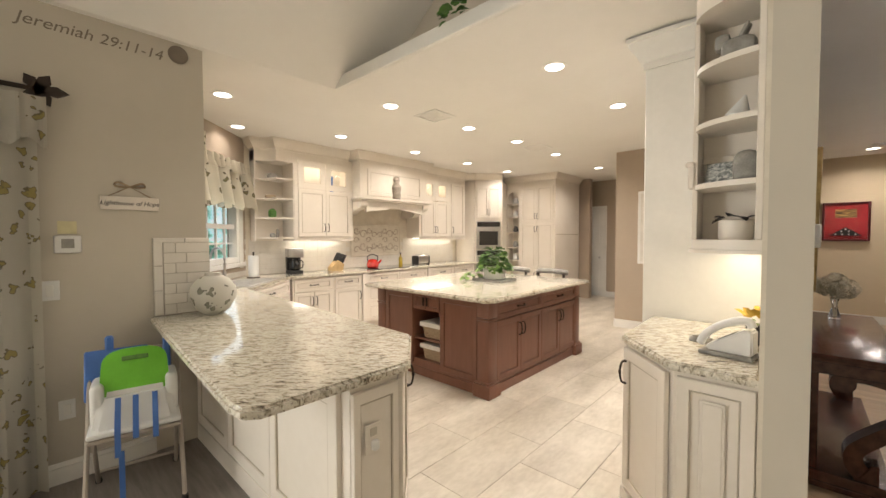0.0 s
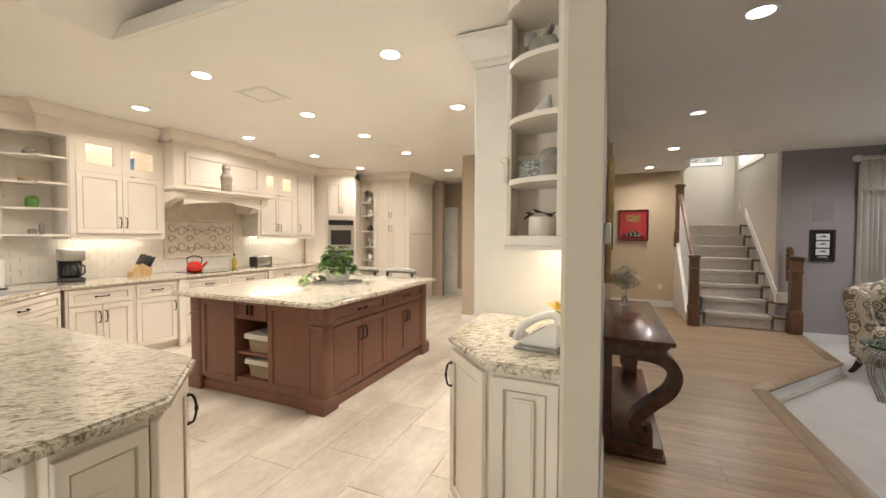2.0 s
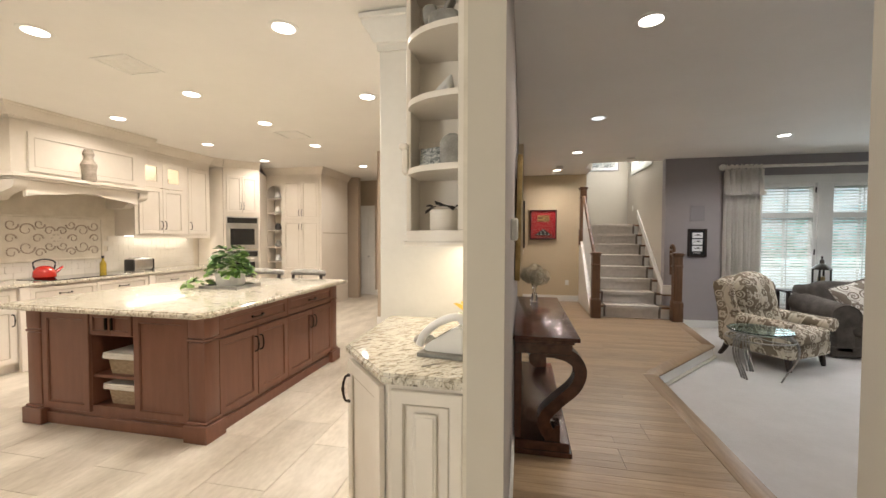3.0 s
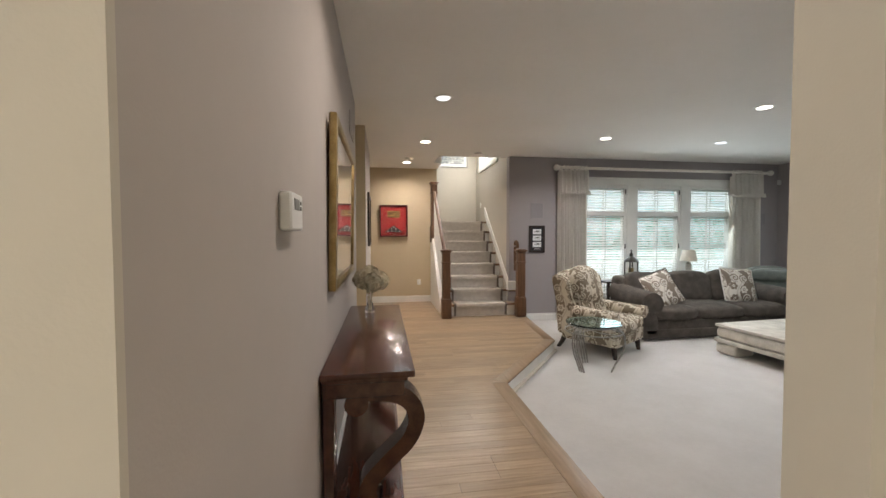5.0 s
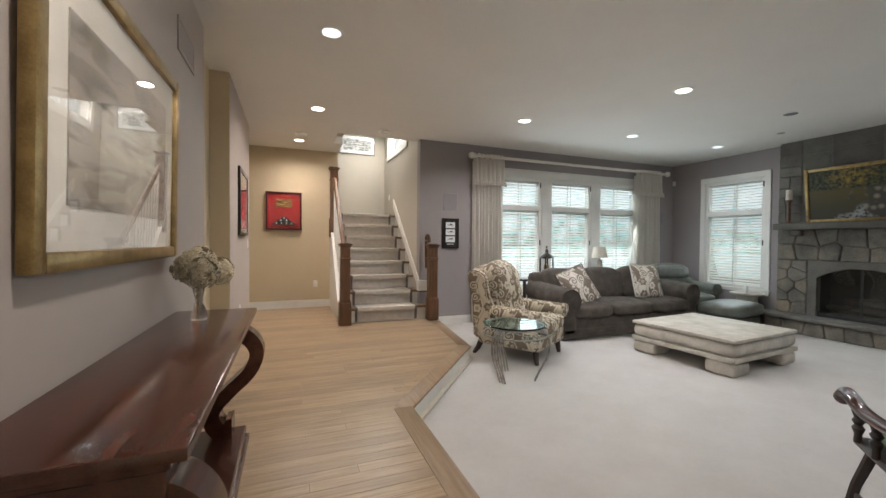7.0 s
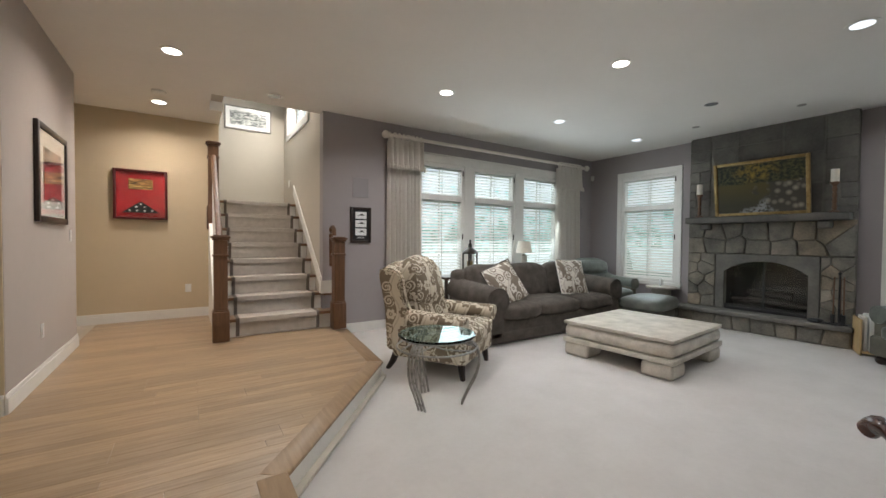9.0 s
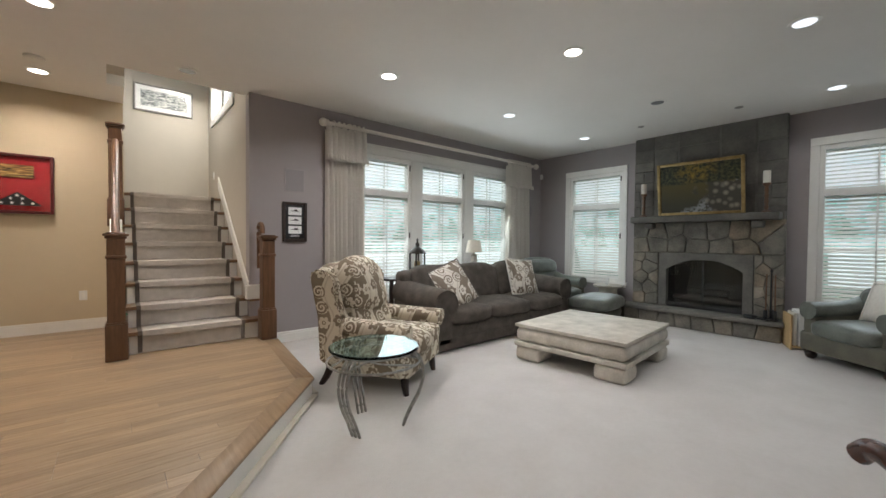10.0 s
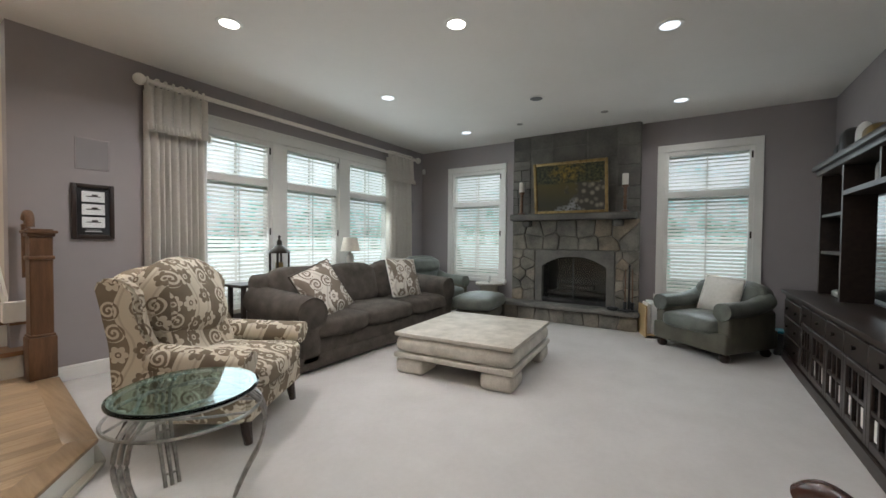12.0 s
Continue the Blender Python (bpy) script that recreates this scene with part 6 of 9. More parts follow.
lathe(bm, [(0.034, 0), (0.036, 0.02), (0.036, 0.13), (0.014, 0.17), (0.014, 0.2)], 14)
part("body", bm, mat("golden_oil", (0.50, 0.36, 0.05), rough=0.15), t)
bm = bmesh.new()
lathe(bm, [(0.016, 0.2), (0.016, 0.235)], 12)
part("cap", bm, M_BLACK, t)
t = thing("cooktop", "black glass cooktop set in the granite", "cooktop", (-5.22, 4.52, CT))
part("glass_top", boxes((-0.25, 0.25, -0.45, 0.45, 0.0005, 0.008), bev=0.003), M_BLACKGL, t)

t = thing("kitchen_sink", "dark undermount kitchen sink", "sink", (-4.72, 1.93, CT), -46)
part("rim", boxes((-0.40, 0.40, -0.24, -0.215, -0.004, 0.003), (-0.40, 0.40, 0.215, 0.24, -0.004, 0.003), (-0.40, -0.375, -0.215, 0.215, -0.004, 0.003), (0.375, 0.40, -0.215, 0.215, -0.004, 0.003), bev=0.001), M_STEEL, t)
part("basin", boxes((-0.374, 0.374, -0.214, 0.214, 0.0006, 0.0016)), M_GREYCER, t)
t = thing("kitchen_faucet", "tall brushed steel gooseneck faucet", "faucet", (-4.99, 1.80, CT), -46)
bm = bmesh.new()
lathe(bm, [(0.03, 0), (0.03, 0.02), (0.022, 0.04), (0.02, 0.12)], 14)
tube(bm, smooth_path([(0, 0, 0.1), (0, 0, 0.3), (0, -0.04, 0.39), (0, -0.11, 0.40), (0, -0.16, 0.34), (0, -0.165, 0.26)], 5), 0.014, 8)
part("spout", bm, M_STEEL, t)
bm = bmesh.new()
tube(bm, [(0.02, 0, 0.08), (0.10, -0.01, 0.12)], 0.008, 6)
part("lever", bm, M_STEEL, t)
t = thing("paper_towel_holder", "white paper towel roll on a dark stand", "paper towel", (-5.2, 2.22, CT))
bm = bmesh.new()
lathe(bm, [(0.08, 0), (0.08, 0.012), (0.01, 0.014), (0.01, 0.32), (0.016, 0.33), (0.0, 0.345)], 16)
part("stand", bm, M_BRONZE, t)
bm = bmesh.new()
lathe(bm, [(0.062, 0.016), (0.063, 0.29)], 20)
part("roll", bm, M_PLASW, t)

t = thing("ginger_jar", "white and grey glazed round vase on the peninsula", "vase", (-2.93, 1.06, CT))
bm = bmesh.new()
lathe(bm, [(0.06, 0), (0.105, 0.035), (0.145, 0.12), (0.14, 0.19), (0.10, 0.245), (0.055, 0.268), (0.05, 0.29), (0.036, 0.288)], 24)
part("body", bm, spot_material("floral_glaze", (0.60, 0.585, 0.52), (0.27, 0.265, 0.21), (0.12, 0.12, 0.095), 13, 0.95, 0.10), t)

t = thing("desk_phone", "silver cordless phone on its answering machine base", "telephone", (-0.115, 2.32, CT), -8)
t.scale = (0.84, 0.84, 0.84)
part("base", boxes((-0.12, 0.12, -0.085, 0.085, 0.0, 0.022), bev=0.006, seg=2), M_GREYCER, t)
upright = Matrix(((1, 0, 0, 0), (0, 0, 1, 0), (0, 1, 0, 0), (0, 0, 0, 1)))
bm = bmesh.new()
prism(bm, [(-0.09, 0.022), (0.115, 0.022), (0.115, 0.15), (0.085, 0.16), (-0.095, 0.045)], -0.055, 0.055)
bm = move(bm, upright)
bmesh.ops.bevel(bm, geom=list(bm.edges), offset=0.008, segments=2, affect="EDGES")
part("cradle", bm, M_PLASW, t, "pale grey sloping cradle")
part("keypad", move(boxes((-0.05, 0.05, -0.04, 0.01, 0.0, 0.003)), pose(0.0, 0.0, 0.108, 0, -32.5, 0)), M_BLACK, t)
bm = bmesh.new()
tube(bm, smooth_path([(-0.125, -0.03, 0.045), (-0.10, -0.03, 0.10), (-0.04, -0.03, 0.155), (0.04, -0.03, 0.195), (0.09, -0.03, 0.20), (0.11, -0.03, 0.17)], 5), 0.021, 10)
part("handset", bm, M_PLASW, t, "pale grey curved handset")
t = thing("bracelet", "small coiled cord on the granite", "cord", (-0.25, 2.50, CT))
bm = bmesh.new()
for q in range(3):
    tube(bm, [(0.05 * math.cos(k / 14 * 6.284) * (1 - q * 0.05), 0.04 * math.sin(k / 14 * 6.284) + q * 0.004, 0.006 + 0.007 * q) for k in range(15)], 0.005, 5)
part("coil", bm, M_GREYCER, t)
t = thing("pencil_cup", "dark cup with yellow flowers and pens", "cup", (-0.04, 2.62, CT))
bm = bmesh.new()
lathe(bm, [(0.035, 0), (0.042, 0.1), (0.036, 0.1)], 14)
part("cup", bm, M_BLACK, t)
part("flowers", move(leaves(16, 0.05, 0.02, 0.1, 0.05, 8, -0.8), Matrix.Translation((0, 0, 0.1))), mat("yellow_petals", (0.62, 0.40, 0.06), rough=0.7), t)
part("leaves", move(leaves(14, 0.06, 0.0, 0.05, 0.06, 9), Matrix.Translation((0, 0, 0.09))), M_LEAFY, t)

# display shelf things
t = thing("rabbit_figurine", "grey ceramic rabbit figurine on a shelf", "figurine", (-0.085, 2.16, 2.187))
bm = cushion(0.12, 0.08, 0.085, 0.3, 4)
bm = join(bm, move(cushion(0.055, 0.05, 0.06, 0.2, 3), pose(-0.055, 0, 0.055)), move(cushion(0.016, 0.03, 0.07, 0.1, 3), pose(0.0, -0.01, 0.08, 0, 25, 0)), move(cushion(0.016, 0.03, 0.07, 0.1, 3), pose(0.0, 0.015, 0.08, 0, 30, 0)))
part("body", bm, M_GREYCER, t)
t = thing("shell_ornament", "pale blue-white shell ornament", "ornament", (-0.09, 2.16, 1.947))
bm = bmesh.new()
lathe(bm, [(0.04, 0), (0.045, 0.02), (0.025, 0.06), (0.004, 0.1)], 10)
part("shell", move(bm, Matrix.Rotation(0.3, 4, "Y")), M_PLASW, t)
t = thing("photo_card", "small printed photo card standing on a shelf", "photo", (-0.14, 2.21, 1.692), -20)
part("card", move(boxes((-0.07, 0.07, -0.003, 0.003, 0.0, 0.10)), pose(0, 0, 0, -12, 0, 0)), M_ENGRAVE, t)
t = thing("crystal_ornament", "grey glass ornament standing on a shelf", "ornament", (-0.05, 2.14, 1.692))
part("body", cushion(0.09, 0.07, 0.11, 0.3, 4), M_GREYCER, t)
t = thing("lidded_pot", "white pot with a dark leaf lid", "pot", (-0.085, 2.18, 1.455))
bm = bmesh.new()
lathe(bm, [(0.055, 0), (0.06, 0.01), (0.06, 0.08), (0.05, 0.085)], 16)
part("pot", bm, M_CREAM, t)
part("leaf_lid", move(leaves(8, 0.05, 0.0, 0.02, 0.05, 11), Matrix.Translation((0, 0, 0.088))), M_BISTRE, t)

# corner shelf things, hood statue, niche things
for x, z, s, m_, nm, lb in ((-0.22, 1.462, (0.07, 0.06, 0.05), M_GREYCER, "figurine", "small grey figurine on the corner shelf"), (-0.15, 1.462, (0.04, 0.04, 0.11), M_GREYCER, "bird_figurine", "slim grey bird figurine on the corner shelf"), (-0.22, 1.742, (0.10, 0.08, 0.11), M_LEAF, "pear_ornament", "dark green pear ornament on the corner shelf"), (-0.24, 2.012, (0.16, 0.06, 0.05), M_WICKER, "wooden_boat", "small brown wooden ornament on the corner shelf"), (-0.22, 2.292, (0.12, 0.08, 0.07), M_GREYCER, "teapot", "small grey teapot on the corner shelf")):
    t = thing(nm, lb, "ornament", (RWX + 0.14, 2.80 + x, z), EAST)
    part("body", cushion(*s, 0.35, 4), m_, t)
t = thing("hood_statue", "grey stone figure on the hood mantel", "statue", (RWX + 0.60, 4.50, 2.10), EAST)
bm = bmesh.new()
lathe(bm, [(0.06, 0), (0.075, 0.03), (0.07, 0.12), (0.085, 0.2), (0.05, 0.26), (0.045, 0.29), (0.06, 0.33), (0.04, 0.38), (0.0, 0.39)], 14)
part("body", bm, mat("weathered_stone_figure", (0.38, 0.33, 0.27), (0.26, 0.22, 0.18), 0.8, scale=20, bump=0.3), t)
for z, c in ((0.92, M_PLASW), (1.22, M_GREYCER), (1.57, M_BISTRE), (1.92, M_PLASW), (2.22, M_PLASW)):
    t = thing("niche_ornament", "small dish standing in the pantry niche", "ornament", (-4.79, 7.97, z), group="niche ornaments")
    bm = bmesh.new()
    lathe(bm, [(0.04, 0), (0.07, 0.03), (0.05, 0.1), (0.03, 0.14)], 12)
    part("body", bm, c, t)
t = thing("glass_vase", "blue flowers in a vase behind the cabinet glass", "vase", (RWX + 0.2, 3.5, 2.12))
bm = bmesh.new()
lathe(bm, [(0.02, 0), (0.03, 0.1), (0.015, 0.2), (0.025, 0.3)], 10)
part("body", bm, M_BLUE, t)
t = thing("amber_pitcher", "amber glass pitcher behind the cabinet glass", "pitcher", (RWX + 0.2, 5.9, 2.12))
bm = bmesh.new()
lathe(bm, [(0.05, 0), (0.07, 0.08), (0.04, 0.16), (0.05, 0.22)], 12)
part("body", bm, M_GOLD, t)

# bar stools behind the island
def bar_stool(x, y):
    t = thing("bar_stool", "dark wooden bar stool with a curved grey back rail", "stool", (x, y, 0), 180, "stools behind the island")
    part("seat", move(cushion(0.42, 0.40, 0.07, 0.2, 4), pose(0, 0, 0.62)), M_LEATHER, t)
    for sx in (-1, 1):
        for sy in (-1, 1):
            part("leg", boxes((sx * 0.17 - 0.018, sx * 0.17 + 0.018, sy * 0.16 - 0.018, sy * 0.16 + 0.018, 0.0, 0.63), bev=0.004), M_DARKFR, t)
        part("back_post", boxes((sx * 0.19 - 0.016, sx * 0.19 + 0.016, 0.17, 0.20, 0.66, 0.96), bev=0.004), M_DARKFR, t)
    bm = bmesh.new()
    tube(bm, smooth_path([(-0.22, 0.13, 0.97), (-0.12, 0.19, 0.99), (0.12, 0.19, 0.99), (0.22, 0.13, 0.97)], 5), 0.035, 8)
    part("back_rail", bm, M_GREYCER, t)


bar_stool(-3.0, 5.28)
bar_stool(-2.42, 5.28)

# ledge plant
t = thing("ledge_plant", "trailing green ivy on the plant ledge", "plant", (-1.5, 2.24, CEIL + 0.10))
part("foliage", leaves(90, 0.22, 0.0, 0.16, 0.07, 21), M_LEAF, t)

# valance over the sink
t = thing("sink_valance", "gathered floral valance over the sink window", "valance", (-3.25, -0.06, 0), 135)


def cloth(x0, x1, z_top, z_bot, y, amp, waves, nz=6, nx=90, scallop=0.0, flare=0.0):
    """A gathered cloth sheet with folds, a little thick."""
    bm = bmesh.new()
    g = []
    for j in range(nz + 1):
        v = j / nz
        row = []
        for i in range(nx + 1):
            u = i / nx
            fold = math.sin(u * waves * 2 * math.pi) + 0.35 * math.sin(u * waves * 4.7 * math.pi + 1.3)
            zb = z_bot + scallop * math.sin(u * waves * math.pi) ** 2
            a = amp * (0.35 + 0.65 * v) * (1 + flare * v)
            row.append(bm.verts.new((x0 + (x1 - x0) * u, y - a * fold, z_top + (zb - z_top) * v)))
        g.append(row)
    for j in range(nz):
        for i in range(nx):
            bm.faces.new((g[j][i], g[j][i + 1], g[j + 1][i + 1], g[j + 1][i]))
    bmesh.ops.solidify(bm, geom=list(bm.faces), thickness=0.006)
    return bm


part("skirt", pleated(1.93, 3.36, 1.84, 2.32, -0.05, 0.12, 5, 81, nz=10, flare=0.5, frill=0.03), M_FLORAL, t, angle=80)
part("heading", pleated(1.91, 3.38, 2.29, 2.44, -0.07, 0.06, 13, 82, nz=3, frill=0.012), M_FLORAL, t, angle=80)
bm = bmesh.new()
tube(bm, [(1.86, -0.07, 2.40), (3.42, -0.07, 2.40)], 0.014, 8)
part("rod", bm, M_BRONZE, t)
part("swag_tail", cloth(1.78, 2.13, 2.62, 1.75, -0.13, 0.05, 2, nz=8, nx=30), M_FLORAL, t)

# ---- hall ----
t = thing("console_table", "polished mahogany console table with scrolled legs", "console table", (0.36, 4.12, 0))
L, CZ = 0.86, 0.79
part("top", boxes((-0.205, 0.215, -L, L, CZ - 0.03, CZ), bev=0.006, seg=2), M_MAHOG, t)
part("apron", boxes((-0.2, 0.17, -L + 0.025, L - 0.025, CZ - 0.12, CZ - 0.03), (-0.2, 0.182, -L + 0.012, L - 0.012, CZ - 0.05, CZ - 0.03), bev=0.004), M_MAHOG, t)
part("base_shelf", boxes((-0.2, 0.16, -L + 0.03, L - 0.03, 0.0, 0.09), (-0.2, 0.175, -L + 0.015, L - 0.015, 0.0, 0.035), bev=0.005), M_MAHOG, t)
S = smooth_path([(-0.06, 0.68, 0), (0.04, 0.69, 0), (0.17, 0.65, 0), (0.225, 0.56, 0), (0.19, 0.45, 0), (0.09, 0.35, 0), (0.01, 0.26, 0), (0.0, 0.19, 0), (0.04, 0.13, 0), (0.10, 0.125, 0)], 6)
for y in (-L + 0.05, L - 0.17):
    bm = bmesh.new()
    ribbon(bm, [(p.x, p.y) for p in S], lambda u: 0.052 - 0.016 * math.sin(math.pi * u) + 0.02 * (u > 0.88), 0, 0.12)
    o = part("scroll_leg", move(bm, Matrix(((0, 1, 0, 0), (1, 0, 0, y), (0, 0, 1, 0), (0, 0, 0, 1)))), M_MAHOG, t)
    bm = bmesh.new()
    tube(bm, [(-0.05, y - 0.002, 0.63), (-0.05, y + 0.122, 0.63)], 0.055, 16)
    part("scroll_boss", bm, M_MAHOG, t)
    part("back_leg", boxes((-0.2, -0.15, y, y + 0.1, 0.09, CZ - 0.12), bev=0.004), M_MAHOG, t)

def florets(count, radius, size, seed):
    """A round head of small four-petalled florets."""
    rnd = random.Random(seed)
    bm = bmesh.new()
    for _ in range(count):
        d = Vector((rnd.gauss(0, 1), rnd.gauss(0, 1), rnd.gauss(0.25, 1))).normalized()
        m = Matrix.Translation(d * radius * rnd.uniform(0.78, 1.08)) @ d.to_track_quat("Z", "Y").to_matrix().to_4x4() @ Matrix.Rotation(rnd.uniform(0, 3), 4, "Z")
        s = size * rnd.uniform(0.75, 1.2)
        c = bm.verts.new(m @ Vector((0, 0, -0.004)))
        for q in range(4):
            a = q * math.pi / 2
            p = [bm.verts.new(m @ Vector((s * r * math.cos(a + o), s * r * math.sin(a + o), z))) for r, o, z in ((0.7, -0.5, 0.003), (1.0, 0.0, 0.0), (0.7, 0.5, 0.003))]
            bm.faces.new((c, *p))
    return bm


t = thing("hydrangea_vase", "dried hydrangeas in a clear glass bud vase", "vase", (0.33, 4.67, CZ))
bm = bmesh.new()
lathe(bm, [(0.035, 0), (0.04, 0.02), (0.018, 0.09), (0.016, 0.14), (0.03, 0.17)], 16)
o = part("vase", bm, M_GLASS, t, "clear glass vase")
o.visible_shadow = False
bm = bmesh.new()
for k in range(4):
    tube(bm, [(0.004 * k - 0.006, 0, 0.02), (0.05 * math.cos(k * 1.7), 0.05 * math.sin(k * 1.7), 0.28)], 0.003, 5)
part("stem", bm, M_DRY, t)
for k, (x, y, z) in enumerate(((0.0, 0.0, 0.30), (0.075, 0.06, 0.245), (-0.065, 0.08, 0.25), (0.03, -0.09, 0.245))):
    part("blossom", move(florets(130, 0.075, 0.021, 30 + k), Matrix.Translation((x, y, z))), M_DRY, t)


def framed(name, label, m, w, h, frame_mat, fw, depth, art, matw=0.0, mat_mat=None, glassy=True, category="picture"):
    """A framed picture hung on a wall; local x across, z up, facing -y, back at y=0."""
    t = tagged(new(name), label, category)
    t.matrix_world = m
    part("frame", boxes((-w / 2, -w / 2 + fw, -depth, 0, 0, h), (w / 2 - fw, w / 2, -depth, 0, 0, h), (-w / 2 + fw, w / 2 - fw, -depth, 0, 0, fw), (-w / 2 + fw, w / 2 - fw, -depth, 0, h - fw, h), bev=min(fw, depth) * 0.22, seg=2), frame_mat, t)
    if matw:
        part("mat_board", boxes((-w / 2 + fw, w / 2 - fw, -depth * 0.45, -0.004, fw, h - fw)), mat_mat or M_MATBOARD, t)
    a = fw + matw
    part("print", boxes((-w / 2 + a, w / 2 - a, -depth * 0.45 - 0.004, -depth * 0.45 + 0.001, a, h - a)), art, t)
    if glassy:
        p = part("pane", boxes((-w / 2 + fw, w / 2 - fw, -depth * 0.6 - 0.003, -depth * 0.6, fw, h - fw)), M_GLASS, t)
        p.visible_shadow = False
    return t


FACE_EAST, FACE_WEST = 90, -90
framed("watercolour_picture", "large pale watercolour in a gilt frame above the console", pose(0.153, 4.225, 1.11, 1, 0, FACE_EAST), 1.27, 0.925, M_GOLD, 0.055, 0.04, M_ART, 0.13)
framed("hall_picture", "tall picture in a dark frame on the hall wall", pose(0.219, 7.68, 1.25, 0, 0, FACE_EAST), 0.86, 0.78, M_DARKFR, 0.05, 0.03, M_DUSK, 0.13)
t = framed("shadow_box", "red velvet shadow box with a folded flag and photo", pose(0.665, 9.749, 1.38, 0, 0, 0), 0.58, 0.66, M_REDFR, 0.03, 0.07, M_RED, 0, category="shadow box")
part("photo", boxes((-0.13, 0.13, -0.05, -0.033, 0.40, 0.54), bev=0.003), M_SUNSET, t, "framed sunset photo")
bm = bmesh.new()
prism(bm, [(-0.2, 0.09), (0.2, 0.09), (0.0, 0.24)], 0.033, 0.06)
part("folded_flag", move(bm, Matrix(((1, 0, 0, 0), (0, 0, -1, 0), (0, 1, 0, 0), (0, 0, 0, 1)))), M_BLACK, t, "dark folded triangle flag")
for k, (x, z) in enumerate(((-0.12, 0.115), (-0.04, 0.115), (0.04, 0.115), (0.12, 0.115), (-0.05, 0.165), (0.04, 0.165), (0.0, 0.2))):
    bm = bmesh.new()
    pts = []
    for q in range(10):
        r = 0.02 if q % 2 == 0 else 0.008
        pts.append((x + r * math.sin(q * math.pi / 5), z + r * math.cos(q * math.pi / 5)))
    prism(bm, pts[::-1], 0.06, 0.063)
    part("star", move(bm, Matrix(((1, 0, 0, 0), (0, 0, -1, 0), (0, 1, 0, 0), (0, 0, 0, 1)))), M_PLASW, t)
framed("stair_print", "framed engraving on the stairwell wall", pose(2.09, 10.749, 3.03, 0, 0, 0), 0.74, 0.40, M_GREYCER, 0.02, 0.025, M_ENGRAVE, 0.06, M_PLASW)
t = framed("certificate_frame", "dark frame with three small aircraft prints", pose(3.2, BY - 0.001, 1.09, 0, 0, 0), 0.30, 0.49, M_DARKFR, 0.035, 0.03, M_MATBOARD, 0.03, M_BLACK)
for o in list(t.children):
    if o.name.startswith("print"):
        bpy.data.objects.remove(o)
for k in range(3):
    part("print", boxes((-0.08, 0.08, -0.02, -0.012, 0.10 + 0.115 * k, 0.195 + 0.115 * k)), M_PLASW, t)
    part("drawing", boxes((-0.05, 0.05, -0.022, -0.02, 0.145 + 0.115 * k, 0.153 + 0.115 * k), (-0.012, 0.03, -0.022, -0.02, 0.153 + 0.115 * k, 0.168 + 0.115 * k)), M_BISTRE, t)
part("caption", boxes((-0.06, 0.06, -0.022, -0.012, 0.062, 0.068), (-0.05, 0.05, -0.022, -0.012, 0.076, 0.08)), M_PLASW, t)

t = thing("thermostat", "white wall thermostat with a small grey display", "thermostat", (0.151, 2.73, 1.415), FACE_EAST)
part("body", boxes((-0.075, 0.075, -0.035, 0, 0, 0.11), bev=0.006), M_PLASW, t)
part("display", boxes((-0.04, 0.02, -0.037, -0.034, 0.06, 0.092)), M_GREYCER, t)
part("button", boxes((0.035, 0.05, -0.038, -0.034, 0.078, 0.088), (0.035, 0.05, -0.038, -0.034, 0.062, 0.072)), M_GREYCER, t)
t = thing("wall_vent", "white slotted return air grille", "vent", (0.151, 5.26, 2.31), FACE_EAST)
part("frame", boxes((-0.2, 0.2, -0.01, 0, 0, 0.02), (-0.2, 0.2, -0.01, 0, 0.18, 0.2), (-0.2, -0.18, -0.01, 0, 0.02, 0.18), (0.18, 0.2, -0.01, 0, 0.02, 0.18), bev=0.002), M_HALLW, t)
s0 = None
for k in range(9):
    bm = boxes((-0.18, 0.18, -0.006, 0, -0.006, 0.006))
    s0 = part("slat", bm, M_HALLW, t) if s0 is None else again(s0, t)
    s0.location = (0, -0.001, 0.03 + 0.0175 * k)


def plate(name, label, m, w=0.075, h=0.115, kind="switch"):
    t = tagged(new(name), label, kind)
    t.matrix_world = m
    part("plate", boxes((-w / 2, w / 2, -0.006, 0, 0, h), bev=0.002), M_PLASW, t)
    n = max(1, round(w / 0.07))
    for k in range(n):
        x = -w / 2 + (k + 0.5) * w / n
        part("rocker", boxes((x - 0.016, x + 0.016, -0.010, -0.006, 0.025, h - 0.025), bev=0.002), M_WHITE, t)


plate("light_switch", "white light switch on the hall wall", pose(0.219, 8.32, 1.09, 0, 0, FACE_EAST))
plate("wall_outlet", "white outlet low on the hall wall", pose(0.219, 7.40, 0.33, 0, 0, FACE_EAST), kind="outlet")
plate("wall_outlet", "cream outlet on the beige wall", pose(1.19, 9.749, 0.36), kind="outlet")
plate("light_switch", "white light switch in the stairwell", pose(2.679, 10.3, 2.04, 0, 0, FACE_WEST))
plate("light_switch", "beige double switch by the doorway", pose(1.58, 2.124, 1.06, 0, 0, 0), w=0.14)
for x, w, h, z in ((3.2, 0.24, 0.28, 1.71), (7.93, 0.16, 0.24, 1.6)):
    t = thing("wall_speaker", "grey in-wall speaker grille", "speaker", (x, BY - 0.001, z))
    part("frame", boxes((-w / 2, w / 2, -0.006, 0, 0, h), bev=0.002), M_MAUVE, t)
    part("grille", boxes((-w / 2 + 0.01, w / 2 - 0.01, -0.009, -0.006, 0.01, h - 0.01)), M_SPEAKER, t)
t = thing("alarm_sensor", "small white alarm sensor high in the corner", "sensor", (FX - 0.03, BY - 0.05, 2.40), 0)
